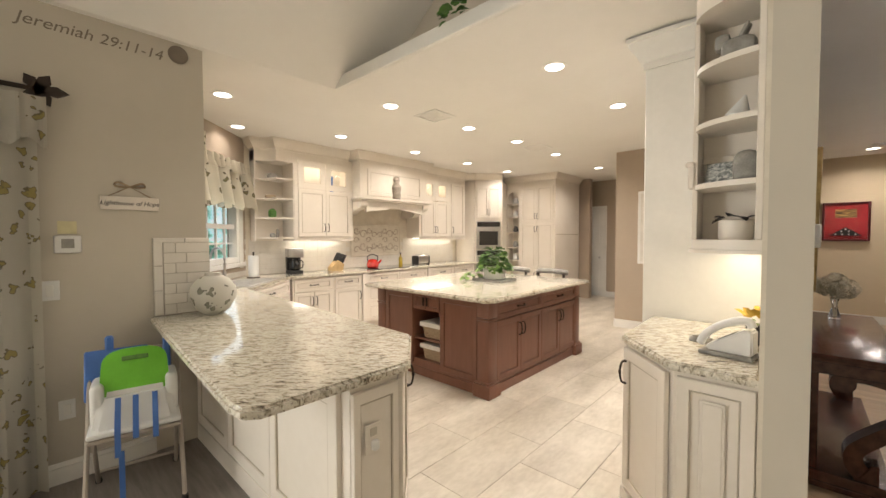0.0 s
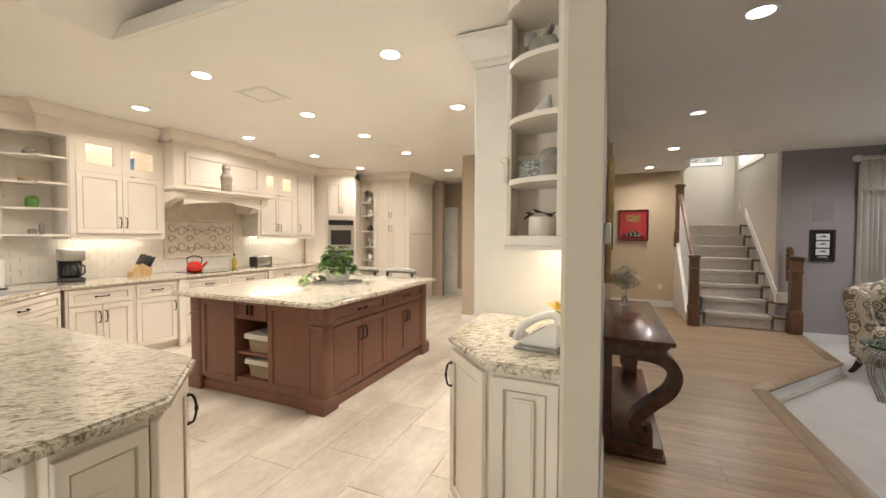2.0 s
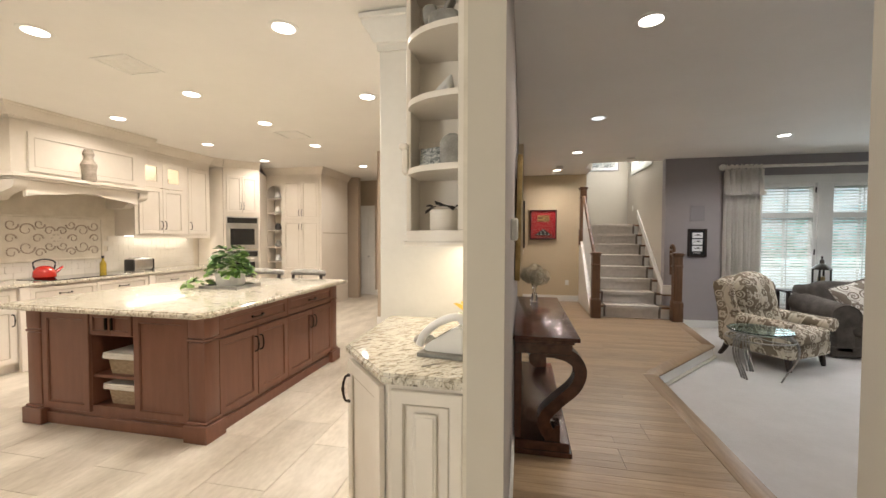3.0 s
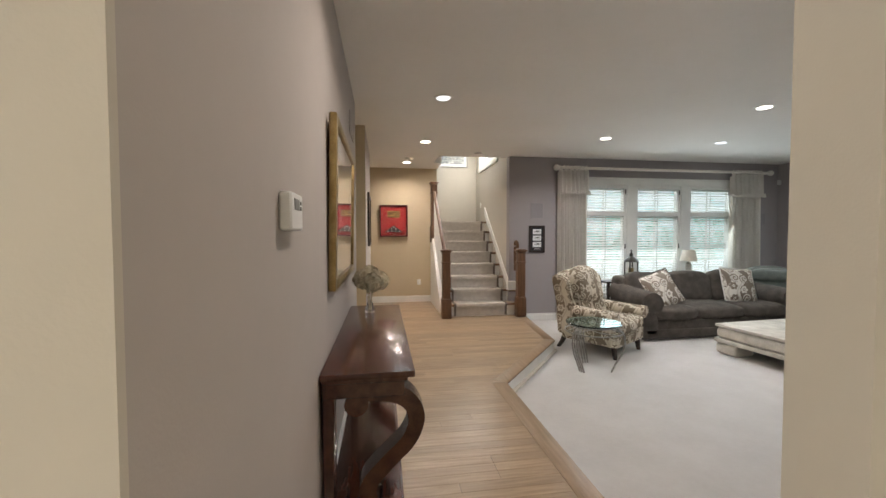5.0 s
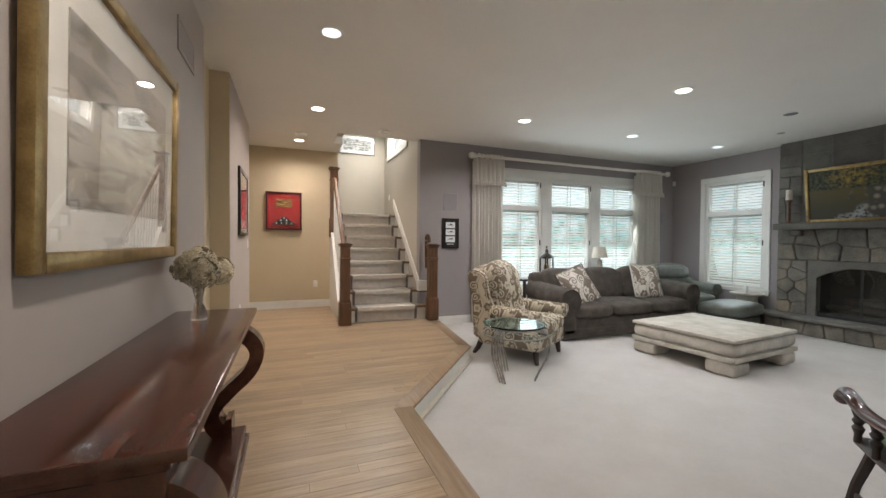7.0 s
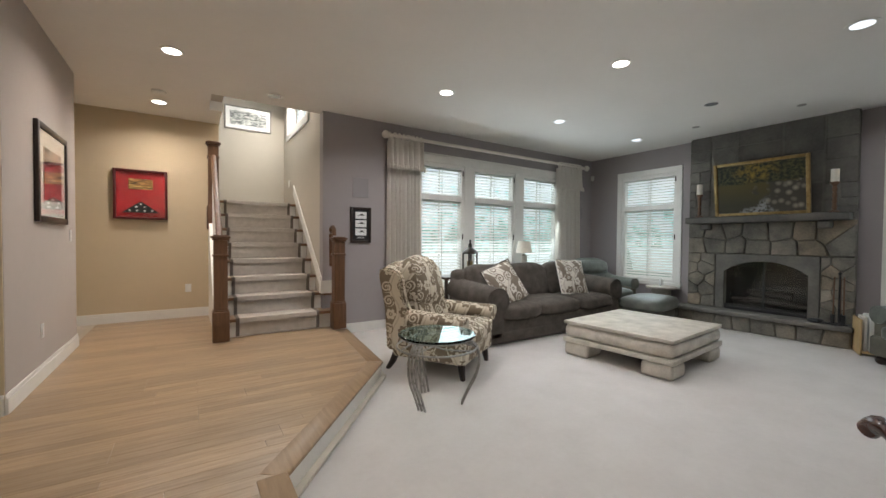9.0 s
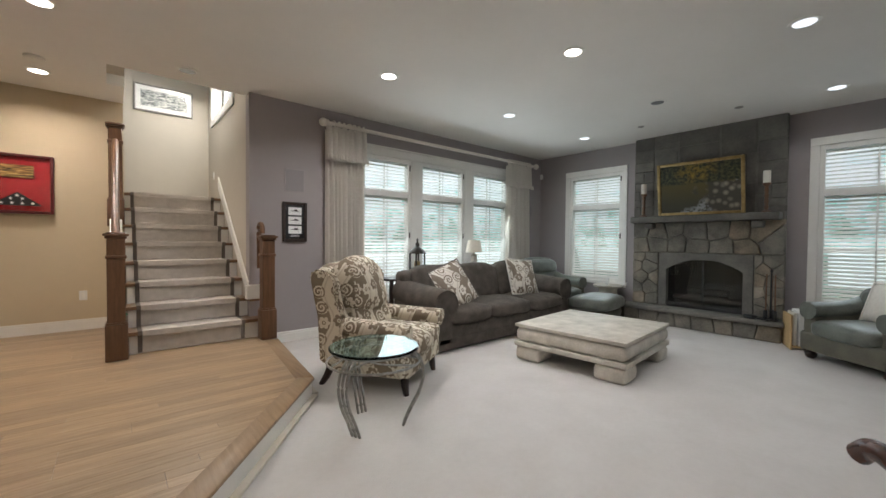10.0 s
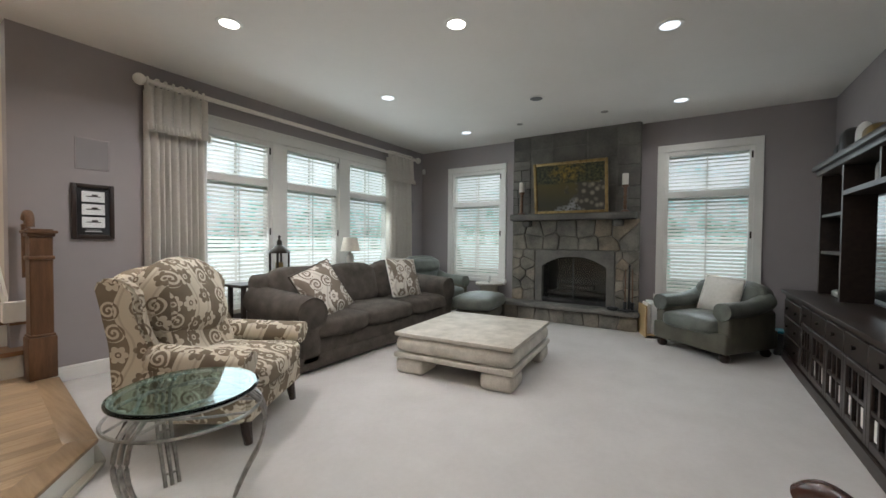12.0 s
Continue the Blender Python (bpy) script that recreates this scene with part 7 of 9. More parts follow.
part("body", boxes((-0.03, 0.03, -0.02, 0.03, 0, 0.1), bev=0.01), M_PLASW, t)

# ---- family room: curtains ----
t = thing("curtain_rod", "long cream wooden curtain rod with round finials", "curtain rod", (0, BY - 0.10, 2.62))
bm = bmesh.new()
tube(bm, [(3.58, 0, 0), (7.95, 0, 0)], 0.026, 12)
part("rod", bm, M_CURTAIN, t)
for x, d in ((3.53, -1), (8.0, 1)):
    bm = bmesh.new()
    bmesh.ops.create_uvsphere(bm, u_segments=16, v_segments=10, radius=0.055, matrix=Matrix.Translation((x, 0, 0)))
    part("finial", bm, M_CURTAIN, t)
    part("bracket", boxes((x + 0.1 * -d - 0.012, x + 0.1 * -d + 0.012, 0.0, 0.098, -0.03, 0.0)), M_CURTAIN, t)

for c, (x0, x1) in enumerate(((3.56, 4.14), (7.12, 7.82))):
    t = thing("curtain", "floor-length oatmeal linen curtain with a frilled valance", "curtain", (0, BY - 0.10, 0), group="window curtains")
    part("panel", pleated(x0 + 0.01, x1 - 0.01, CARPET + 0.02, 2.54, 0.045, 0.085, 9, 40 + c, nz=12, flare=0.2), M_CURTAIN, t, angle=80)
    part("header", pleated(x0, x1, 2.16, 2.565, -0.02, 0.055, 7, 50 + c, nz=6, flare=0.3, frill=0.006), M_CURTAIN, t, angle=80)
    part("frill_trim", pleated(x0 - 0.012, x1 + 0.012, 2.135, 2.205, -0.05, 0.06, 17, 60 + c, nz=3, frill=0.008), M_CURTAIN, t, angle=80)
    part("heading_tape", pleated(x0, x1, 2.54, 2.58, -0.012, 0.035, 14, 70 + c, nz=2, frill=0.006), M_CURTAIN, t, angle=80)
    r0 = None
    for k in range(8):
        if r0 is None:
            bm = bmesh.new()
            tube(bm, [(0, 0.046 * math.cos(q / 16 * 6.2832), 0.046 * math.sin(q / 16 * 6.2832)) for q in range(17)], 0.010, 6)
            r0 = part("ring", bm, M_CURTAIN, t)
        else:
            r0 = again(r0, t)
        r0.location = (x0 + (k + 0.5) * (x1 - x0) / 8, 0, 2.612)
        r0.rotation_euler = (0, 0, radians((k * 37 % 50) - 25))


# ---- seating ----
def sofa():
    t = thing("sofa", "charcoal grey three-seat sofa with rolled arms", "sofa", (5.52, 7.1, CARPET))
    W, D = 2.72, 1.0
    part("base", boxes((-W / 2 + 0.03, W / 2 - 0.03, -D / 2 + 0.06, D / 2, 0.05, 0.30), bev=0.03, seg=3), M_SOFA, t)
    part("skirt", boxes((-W / 2 + 0.02, W / 2 - 0.02, -D / 2 + 0.05, D / 2 - 0.02, 0.02, 0.16), bev=0.015, seg=2), M_SOFA, t)
    part("back", boxes((-W / 2 + 0.08, W / 2 - 0.08, D / 2 - 0.26, D / 2, 0.25, 0.88), bev=0.08, seg=4), M_SOFA, t)
    for sx in (-1, 1):
        x = sx * (W / 2 - 0.17)
        part("arm_panel", boxes((x - 0.12, x + 0.12, -D / 2 + 0.05, D / 2 - 0.06, 0.06, 0.56), bev=0.035, seg=3), M_SOFA, t)
        bm = bmesh.new()
        tube(bm, smooth_path([(x + sx * 0.0, D / 2 - 0.10, 0.62), (x, 0.1, 0.575), (x, -D / 2 + 0.12, 0.555), (x, -D / 2 + 0.055, 0.55), (x, -D / 2 + 0.03, 0.55)], 4), 0.165, 24)
        part("arm_roll", soft(bm, amount=0.008, seed=7), M_SOFA, t)
        bm = bmesh.new()
        tube(bm, [(x, -D / 2 + 0.032, 0.55), (x, -D / 2 + 0.018, 0.55)], 0.145, 24, 0.12)
        part("arm_front", bm, M_SOFA, t)
    for k in range(3):
        x = -0.78 + 0.78 * k
        part("seat_cushion", soft(move(cushion(0.79, 0.82, 0.20, 0.18, 10), pose(x, -0.11, 0.285)), seed=20 + k), M_SOFA, t)
        part("back_cushion", soft(move(cushion(0.80, 0.25, 0.50, 0.16, 10), pose(x, 0.20, 0.43, -16, 0, 2 - 2 * k)), amount=0.014, seed=30 + k), M_SOFA, t)
    for sx in (-1, 1):
        bm = bmesh.new()
        lathe(bm, [(0.03, 0), (0.04, 0.05)], 10, (sx * (W / 2 - 0.12), -D / 2 + 0.14, 0))
        part("foot", bm, M_DARKFR, t)


sofa()


def pillow(name, label, loc, rx, rz, s, material, trim, ry=0):
    t = tagged(new(name), label, "pillow")
    t.matrix_world = pose(*loc, rx, ry, rz)
    bm = bmesh.new()
    n = 12
    g = {}
    for side in (1, -1):
        for i in range(n + 1):
            for j in range(n + 1):
                u, v = i / n * 2 - 1, j / n * 2 - 1
                e = (1 - u * u) * (1 - v * v)
                pinch = 1 - 0.07 * (1 - abs(u * v)) * (abs(u) ** 4 + abs(v) ** 4) * 0.5
                if side == -1 and (i in (0, n) or j in (0, n)):
                    g[side, i, j] = g[1, i, j]
                else:
                    g[side, i, j] = bm.verts.new((u * s / 2 * pinch, -side * 0.085 * e ** 0.45, (v * pinch + 1) * s / 2))
    for side in (1, -1):
        for i in range(n):
            for j in range(n):
                bm.faces.new([g[side, i + a, j + b] for a, b in ((0, 0), (1, 0), (1, 1), (0, 1))])
    part("cushion", bm, material, t)
    bm = bmesh.new()
    h = s / 2
    tube(bm, [(-h, 0, 0), (h, 0, 0), (h, 0, s), (-h, 0, s), (-h, 0, 0.001)], 0.012, 6)
    part("trim", bm, trim, t)


pillow("throw_pillow", "cream pillow with brown scroll pattern on the sofa", (4.76, 6.78, 0.33), -28, 8, 0.56, M_PILLOW, M_RUNEDGE, -16)
pillow("throw_pillow", "square scroll-patterned pillow leaning on the sofa back", (6.10, 6.90, 0.34), -22, -6, 0.54, M_PILLOW, M_FRINGE, 5)


def wing_chair():
    t = thing("wing_chair", "wingback armchair in taupe and cream scroll fabric", "armchair", (3.37, 6.44, CARPET), 32)
    t.scale = (1.12, 1.14, 0.98)
    part("seat_base", boxes((-0.35, 0.35, -0.38, 0.30, 0.15, 0.34), bev=0.03, seg=3), M_PAT, t)
    part("seat_cushion", soft(move(cushion(0.60, 0.72, 0.18, 0.28, 10), pose(0, -0.08, 0.32)), seed=1), M_PAT, t)
    part("backrest", move(cushion(0.64, 0.15, 0.72, 0.1, 8), pose(0, 0.27, 0.34, -11, 0, 0)), M_PAT, t)
    part("head_cushion", soft(move(cushion(0.58, 0.27, 0.42, 0.46, 12), pose(0, 0.17, 0.65, -13, 0, 0)), amount=0.016, seed=2), M_PAT, t)
    part("lumbar_cushion", soft(move(cushion(0.54, 0.20, 0.27, 0.42, 10), pose(0, 0.10, 0.45, -20, 0, 0)), amount=0.012, seed=3), M_PAT, t)
    for sx in (-1, 1):
        bm = bmesh.new()
        pro = [(0.34, 0.22), (0.36, 0.62), (0.43, 0.98), (0.40, 1.03), (0.33, 1.035), (0.24, 1.02), (0.18, 0.96), (0.175, 0.84), (0.16, 0.72), (0.10, 0.60), (0.08, 0.22)]
        prism(bm, pro, sx * 0.345 - 0.04, sx * 0.345 + 0.04)
        bm = move(bm, Matrix(((0, 0, 1, 0), (1, 0, 0, 0), (0, 1, 0, 0), (0, 0, 0, 1))))
        for v in bm.verts:
            if v.co.z > 0.7:
                v.co.x += sx * 0.05 * (v.co.z - 0.7) / 0.3 * (0.45 - v.co.y) / 0.4
        bmesh.ops.bevel(bm, geom=list(bm.edges), offset=0.022, segments=3, affect="EDGES")
        part("wing", bm, M_PAT, t)
        bm = bmesh.new()
        tube(bm, smooth_path([(sx * 0.335, 0.14, 0.55), (sx * 0.35, -0.10, 0.535), (sx * 0.365, -0.30, 0.525), (sx * 0.37, -0.36, 0.522), (sx * 0.37, -0.385, 0.52)], 4), 0.084, 18)
        part("arm_roll", bm, M_PAT, t)
        part("arm_panel", boxes((sx * 0.345 - 0.05, sx * 0.345 + 0.05, -0.35, 0.12, 0.16, 0.53), bev=0.03, seg=3), M_PAT, t)
        for y, lean in ((-0.32, -0.02), (0.29, 0.08)):
            bm = bmesh.new()
            tube(bm, [(sx * 0.29, y, 0.17), (sx * 0.30, y + lean * 0.4, 0.08), (sx * 0.30, y + lean, 0.0)], 0.034, 8, 0.022)
            part("leg", bm, M_DARKFR, t, "dark wooden leg")


wing_chair()


def glass_table():
    t = thing("glass_side_table", "round glass side table on a curved iron base", "side table", (2.83, 5.66, CARPET))
    bm = bmesh.new()
    lathe(bm, [(0.295, 0.535), (0.305, 0.541), (0.305, 0.549), (0.295, 0.555)], 48)
    o = part("glass_top", bm, M_TGLASS, t, "thick round bevelled glass top", angle=12)
    o.visible_shadow = False
    bm = bmesh.new()
    tube(bm, [(0.275 * math.cos(k / 36 * 6.28319), 0.275 * math.sin(k / 36 * 6.28319), 0.527) for k in range(37)], 0.008, 6)
    part("top_ring", bm, M_IRON, t)
    bm = bmesh.new()
    tube(bm, [(0.315 * math.cos(k / 36 * 6.28319), 0.315 * math.sin(k / 36 * 6.28319), 0.455) for k in range(37)], 0.008, 6)
    part("lower_ring", bm, M_IRON, t)
    for a0 in (85, 205, 322):
        a = radians(a0)
        ca, sa = math.cos(a), math.sin(a)
        for off in (-0.03, 0.0, 0.03):
            bm = bmesh.new()
            pro = [(0.24, 0.522), (0.31, 0.46), (0.335, 0.36), (0.31, 0.24), (0.25, 0.12), (0.20, 0.0)]
            tube(bm, smooth_path([(r * ca - off * sa, r * sa + off * ca, max(z, 0.008)) for r, z in pro], 5), 0.0095, 6)
            part("leg_rod", bm, M_IRON, t)
        for r, z in ((0.225, 0.06), (0.31, 0.25)):
            bm = bmesh.new()
            tube(bm, [(r * ca + 0.035 * sa, r * sa - 0.035 * ca, z), (r * ca - 0.035 * sa, r * sa + 0.035 * ca, z)], 0.006, 5)
            part("leg_tie", bm, M_IRON, t)
        b = a + radians(120)
        bm = bmesh.new()
        tube(bm, smooth_path([(0.315 * math.cos(a), 0.315 * math.sin(a), 0.455), (0.17 * math.cos((a + b) / 2), 0.17 * math.sin((a + b) / 2), 0.52), (0.315 * math.cos(b), 0.315 * math.sin(b), 0.455)], 6), 0.007, 6)
        part("brace", bm, M_IRON, t)
        bm = bmesh.new()
        tube(bm, smooth_path([(0.275 * math.cos(a + 0.5), 0.275 * math.sin(a + 0.5), 0.52), (0.2 * math.cos(a + 1.0), 0.2 * math.sin(a + 1.0), 0.47), (0.315 * math.cos(a + 1.6), 0.315 * math.sin(a + 1.6), 0.455)], 6), 0.006, 6)
        part("brace", bm, M_IRON, t)


glass_table()


def coffee_table():
    t = thing("coffee_table", "square pale travertine coffee table on block feet", "coffee table", (5.45, 5.50, CARPET), 4.5)
    part("top", boxes((-0.622, 0.622, -0.582, 0.582, 0.35, 0.385), bev=0.005, seg=2), M_TRAV, t)
    part("body", boxes((-0.622, 0.622, -0.582, 0.582, 0.20, 0.349), bev=0.06, seg=5), M_TRAV, t)
    part("lower_slab", boxes((-0.627, 0.627, -0.587, 0.587, 0.15, 0.199), bev=0.007, seg=2), M_TRAV, t)
    f0 = None
    for sx in (-1, 1):
        for sy in (-1, 1):
            bm = boxes((-0.15, 0.15, -0.15, 0.15, 0.0, 0.149), bev=0.045, seg=4)
            f0 = part("foot", bm, M_TRAV, t) if f0 is None else again(f0, t)
            f0.location = (sx * 0.47, sy * 0.43, 0)


coffee_table()


def leather_chair(name, label, loc, rz, W, D, back, pillowed=False, seat=0.44):
    t = thing(name, label, "armchair", loc, rz)
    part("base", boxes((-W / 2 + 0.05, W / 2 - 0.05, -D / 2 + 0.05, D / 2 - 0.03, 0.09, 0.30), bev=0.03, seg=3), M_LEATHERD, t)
    part("seat_cushion", move(cushion(W - 0.30, D - 0.16, 0.18, 0.25, 8), pose(0, -0.10, seat - 0.155)), M_LEATHER, t)
    part("backrest", move(cushion(W - 0.16, 0.26, back - 0.34, 0.12, 8), pose(0, D / 2 - 0.20, 0.34, -12, 0, 0)), M_LEATHER, t)
    part("head_roll", move(cushion(W - 0.24, 0.24, 0.22, 0.3, 7), pose(0, D / 2 - 0.19, back - 0.26, -12, 0, 0)), M_LEATHER, t)
    for sx in (-1, 1):
        x = sx * (W / 2 - 0.12)
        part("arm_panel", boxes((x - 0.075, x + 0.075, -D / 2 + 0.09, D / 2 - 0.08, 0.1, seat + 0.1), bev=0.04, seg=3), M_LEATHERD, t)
        bm = bmesh.new()
        tube(bm, smooth_path([(x, D / 2 - 0.12, seat + 0.20), (x, 0.05, seat + 0.12), (x, -D / 2 + 0.12, seat + 0.11), (x, -D / 2 + 0.08, seat + 0.11)], 4), 0.095, 14)
        part("arm_roll", bm, M_LEATHER, t)
        for sy in (-1, 1):
            bm = bmesh.new()
            lathe(bm, [(0.03, 0), (0.05, 0.02), (0.055, 0.05), (0.035, 0.08), (0.04, 0.10)], 14, (sx * (W / 2 - 0.12), sy * (D / 2 - 0.13), 0))
            part("bun_foot", bm, M_DARKFR, t)
    return t


leather_chair("leather_recliner", "dark green leather recliner beside the sofa", (7.50, 7.42, CARPET), -12, 0.98, 0.95, 0.95)
t = thing("leather_ottoman", "oval green leather ottoman", "ottoman", (7.28, 6.42, CARPET), 8)
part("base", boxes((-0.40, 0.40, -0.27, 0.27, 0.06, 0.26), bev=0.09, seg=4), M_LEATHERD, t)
part("cushion", move(cushion(0.95, 0.66, 0.19, 0.35, 8), pose(0, 0, 0.235)), M_LEATHER, t)
for sx in (-1, 1):
    for sy in (-1, 1):
        bm = bmesh.new()
        lathe(bm, [(0.03, 0), (0.045, 0.03), (0.03, 0.07)], 12, (sx * 0.28, sy * 0.17, 0))
        part("bun_foot", bm, M_DARKFR, t)
leather_chair("leather_armchair", "green leather club armchair by the window", (7.43, 3.47, CARPET), 233, 0.98, 0.92, 0.80, seat=0.42)
pillow("lace_pillow", "cream fringed pillow on the leather armchair", (7.50, 3.44, 0.27), -16, 233, 0.44, M_FRINGE, M_CURTAIN, 4)

t = thing("drum_side_table", "pale stone drum side table by the hearth", "side table", (8.02, 6.62, CARPET))
bm = bmesh.new()
lathe(bm, [(0.15, 0), (0.16, 0.02), (0.15, 0.06), (0.15, 0.46), (0.17, 0.49)], 26)
part("drum", bm, M_TRAV, t)
bm = bmesh.new()
lathe(bm, [(0.235, 0.491), (0.24, 0.5), (0.24, 0.52), (0.23, 0.528)], 28)
part("top", bm, M_TRAV, t)
t = thing("table_ornament", "small white bird ornament on the side table", "ornament", (8.0, 6.62, CARPET + 0.529))
part("body", cushion(0.05, 0.05, 0.11, 0.3, 4), M_PLASW, t)

# sofa-back table with lamp and lantern
t = thing("sofa_table", "narrow dark table behind the sofa", "table", (5.5, 7.86, CARPET))
part("top", boxes((-1.25, 1.25, -0.16, 0.16, 0.72, 0.75), bev=0.004), M_DARKFR, t)
for sx in (-1, 1):
    for sy in (-1, 1):
        part("leg", boxes((sx * 1.2 - 0.02, sx * 1.2 + 0.02, sy * 0.13 - 0.02, sy * 0.13 + 0.02, 0, 0.72)), M_DARKFR, t)
t = thing("table_lamp", "small table lamp with a cream shade", "lamp", (5.97, 7.86, CARPET + 0.75))
bm = bmesh.new()
lathe(bm, [(0.06, 0), (0.065, 0.02), (0.035, 0.06), (0.055, 0.16), (0.05, 0.28), (0.015, 0.32), (0.012, 0.4)], 16)
part("base", bm, M_TRAV, t)
bm = bmesh.new()
lathe(bm, [(0.14, 0.33), (0.10, 0.53), (0.098, 0.53), (0.138, 0.33)], 24)
part("shade", bm, M_SHADE, t)
t = thing("lantern", "antique bronze lantern with candle glass", "lantern", (4.82, 7.86, CARPET + 0.75))
part("base", boxes((-0.09, 0.09, -0.09, 0.09, 0, 0.03), bev=0.005), M_BRONZE, t)
for sx in (-1, 1):
    for sy in (-1, 1):
        part("post", boxes((sx * 0.075 - 0.009, sx * 0.075 + 0.009, sy * 0.075 - 0.009, sy * 0.075 + 0.009, 0.03, 0.33)), M_BRONZE, t)
bm = bmesh.new()
lathe(bm, [(0.13, 0.33), (0.115, 0.36), (0.06, 0.41), (0.03, 0.43), (0.03, 0.47), (0.01, 0.50), (0.018, 0.53), (0.0, 0.55)], 8)
part("roof", bm, M_BRONZE, t)
bm = bmesh.new()
lathe(bm, [(0.045, 0.031), (0.045, 0.22)], 14)
part("candle", bm, M_GOLD, t)

# ---- wooden armchair at the edge of the carpet ----
def captain_chair():
    f = Vector((0.75, 0.66, 0)).normalized()
    t = tagged(new("wooden_armchair"), "dark wooden armchair with turned spindles and a green seat pad", "armchair")
    t.matrix_world = pose(3.25, 2.98, CARPET, 0, 0, math.degrees(math.atan2(f.x, -f.y)))
    part("seat", boxes((-0.27, 0.27, -0.28, 0.26, 0.40, 0.44), bev=0.015, seg=3), M_DARKFR, t)
    part("seat_pad", move(cushion(0.46, 0.46, 0.06, 0.3, 5), pose(0, -0.02, 0.44)), M_LEAF, t, "green seat pad")
    turned = [(0.016, 0.0), (0.014, 0.05), (0.024, 0.09), (0.014, 0.11), (0.024, 0.135), (0.016, 0.155), (0.026, 0.20), (0.014, 0.235)]
    for sx in (-1, 1):
        bm = bmesh.new()
        tube(bm, smooth_path([(sx * 0.29, -0.33, 0.595), (sx * 0.29, -0.27, 0.635), (sx * 0.285, -0.12, 0.60), (sx * 0.27, 0.08, 0.60), (sx * 0.26, 0.29, 0.63)], 7), 0.034, 14, 0.024)
        part("arm", bm, M_MAHOG, t)
        for y in (-0.22, -0.06, 0.1):
            bm = bmesh.new()
            lathe(bm, [(r, h * 0.74) for r, h in turned], 14, (sx * 0.27, y, 0.43))
            part("spindle", bm, M_DARKFR, t)
        for y, o in ((-0.22, -0.06), (0.2, 0.07)):
            bm = bmesh.new()
            tube(bm, [(sx * 0.21, y, 0.41), (sx * 0.25, y + o, 0.2), (sx * 0.28, y + 1.5 * o, 0.0)], 0.024, 8, 0.018)
            part("leg", bm, M_DARKFR, t)
        bm = bmesh.new()
        tube(bm, [(sx * 0.25, 0.22, 0.43), (sx * 0.27, 0.42, 0.80), (sx * 0.28, 0.52, 0.99)], 0.02, 8)
        part("back_post", bm, M_DARKFR, t)
        bm = bmesh.new()
        tube(bm, [(sx * 0.255, -0.25, 0.16), (sx * 0.262, 0.24, 0.16)], 0.014, 8)
        part("stretcher", bm, M_DARKFR, t)
        bm = bmesh.new()
        bmesh.ops.create_uvsphere(bm, u_segments=12, v_segments=8, radius=0.036, matrix=Matrix.Translation((sx * 0.28, 0.53, 1.01)))
        part("finial", bm, M_DARKFR, t)
    for k in range(5):
        bm = bmesh.new()
        tube(bm, [(-0.18 + 0.09 * k, 0.23, 0.43), (-0.19 + 0.095 * k, 0.50, 0.95)], 0.01, 6)
        part("back_spindle", bm, M_DARKFR, t)
    part("crest_rail", boxes((-0.28, 0.28, 0.485, 0.52, 0.90, 0.99), bev=0.012, seg=2), M_DARKFR, t)


captain_chair()

# ---- tv unit ----
t = thing("media_console", "long espresso media cabinet with lattice doors", "cabinet", (0, 0, CARPET))
X0, X1, YF = 4.2, 7.52, 2.83
part("body", boxes((X0, X1, TVY + 0.003, YF - 0.02, 0.0, 0.71)), M_TVUNIT, t)
part("top", boxes((X0 - 0.02, X1 + 0.02, TVY + 0.003, YF + 0.02, 0.711, 0.75), bev=0.006, seg=2), M_TVUNIT, t)
part("plinth", boxes((X0 - 0.01, X1 + 0.01, YF - 0.02, YF + 0.005, 0.0, 0.09), bev=0.004), M_TVUNIT, t)
for z0, z1 in ((0.11, 0.29), (0.30, 0.48), (0.49, 0.66)):
    d = part("drawer", boxes((6.72, 7.46, YF - 0.02, YF, z0, z1), bev=0.006), M_TVUNIT, t)
    for x in (6.9, 7.28):
        bm = bmesh.new()
        lathe(bm, [(0.012, 0), (0.018, 0.02)], 8)
        part("knob", move(bm, pose(x, YF, (z0 + z1) / 2, -90, 0, 0)), M_BRONZE, d)
xs = [4.24, 4.66, 5.08, 5.50, 5.92, 6.34, 6.70]
for a, b in zip(xs, xs[1:]):
    d = part("door", boxes((a, a + 0.05, YF - 0.02, YF, 0.11, 0.53), (b - 0.05, b, YF - 0.02, YF, 0.11, 0.53), (a + 0.05, b - 0.05, YF - 0.02, YF, 0.11, 0.16), (a + 0.05, b - 0.05, YF - 0.02, YF, 0.48, 0.53), bev=0.004), M_TVUNIT, t)
    w = (b - a - 0.1) / 3
    part("lattice", boxes((a + 0.05 + w - 0.012, a + 0.05 + w + 0.012, YF - 0.016, YF - 0.004, 0.16, 0.48), (a + 0.05 + 2 * w - 0.012, a + 0.05 + 2 * w + 0.012, YF - 0.016, YF - 0.004, 0.16, 0.48), (a + 0.05, b - 0.05, YF - 0.0155, YF - 0.0045, 0.31, 0.334)), M_TVUNIT, d)
    part("pane", boxes((a + 0.05, b - 0.05, YF - 0.0199, YF - 0.017, 0.16, 0.48)), M_BLACKGL, d)
    part("drawer", boxes((a, b, YF - 0.02, YF, 0.545, 0.69), bev=0.006), M_TVUNIT, t)
    bm = bmesh.new()
    lathe(bm, [(0.010, 0), (0.018, 0.02)], 8)
    part("knob", move(bm, pose((a + b) / 2, YF, 0.62, -90, 0, 0)), M_BRONZE, t)
    for k in (0, 2):
        part("book_row", boxes((a + 0.06 + k * w, a + 0.04 + (k + 1) * w, YF - 0.0168, YF - 0.0164, 0.17, 0.29)), M_CURTAIN, d)
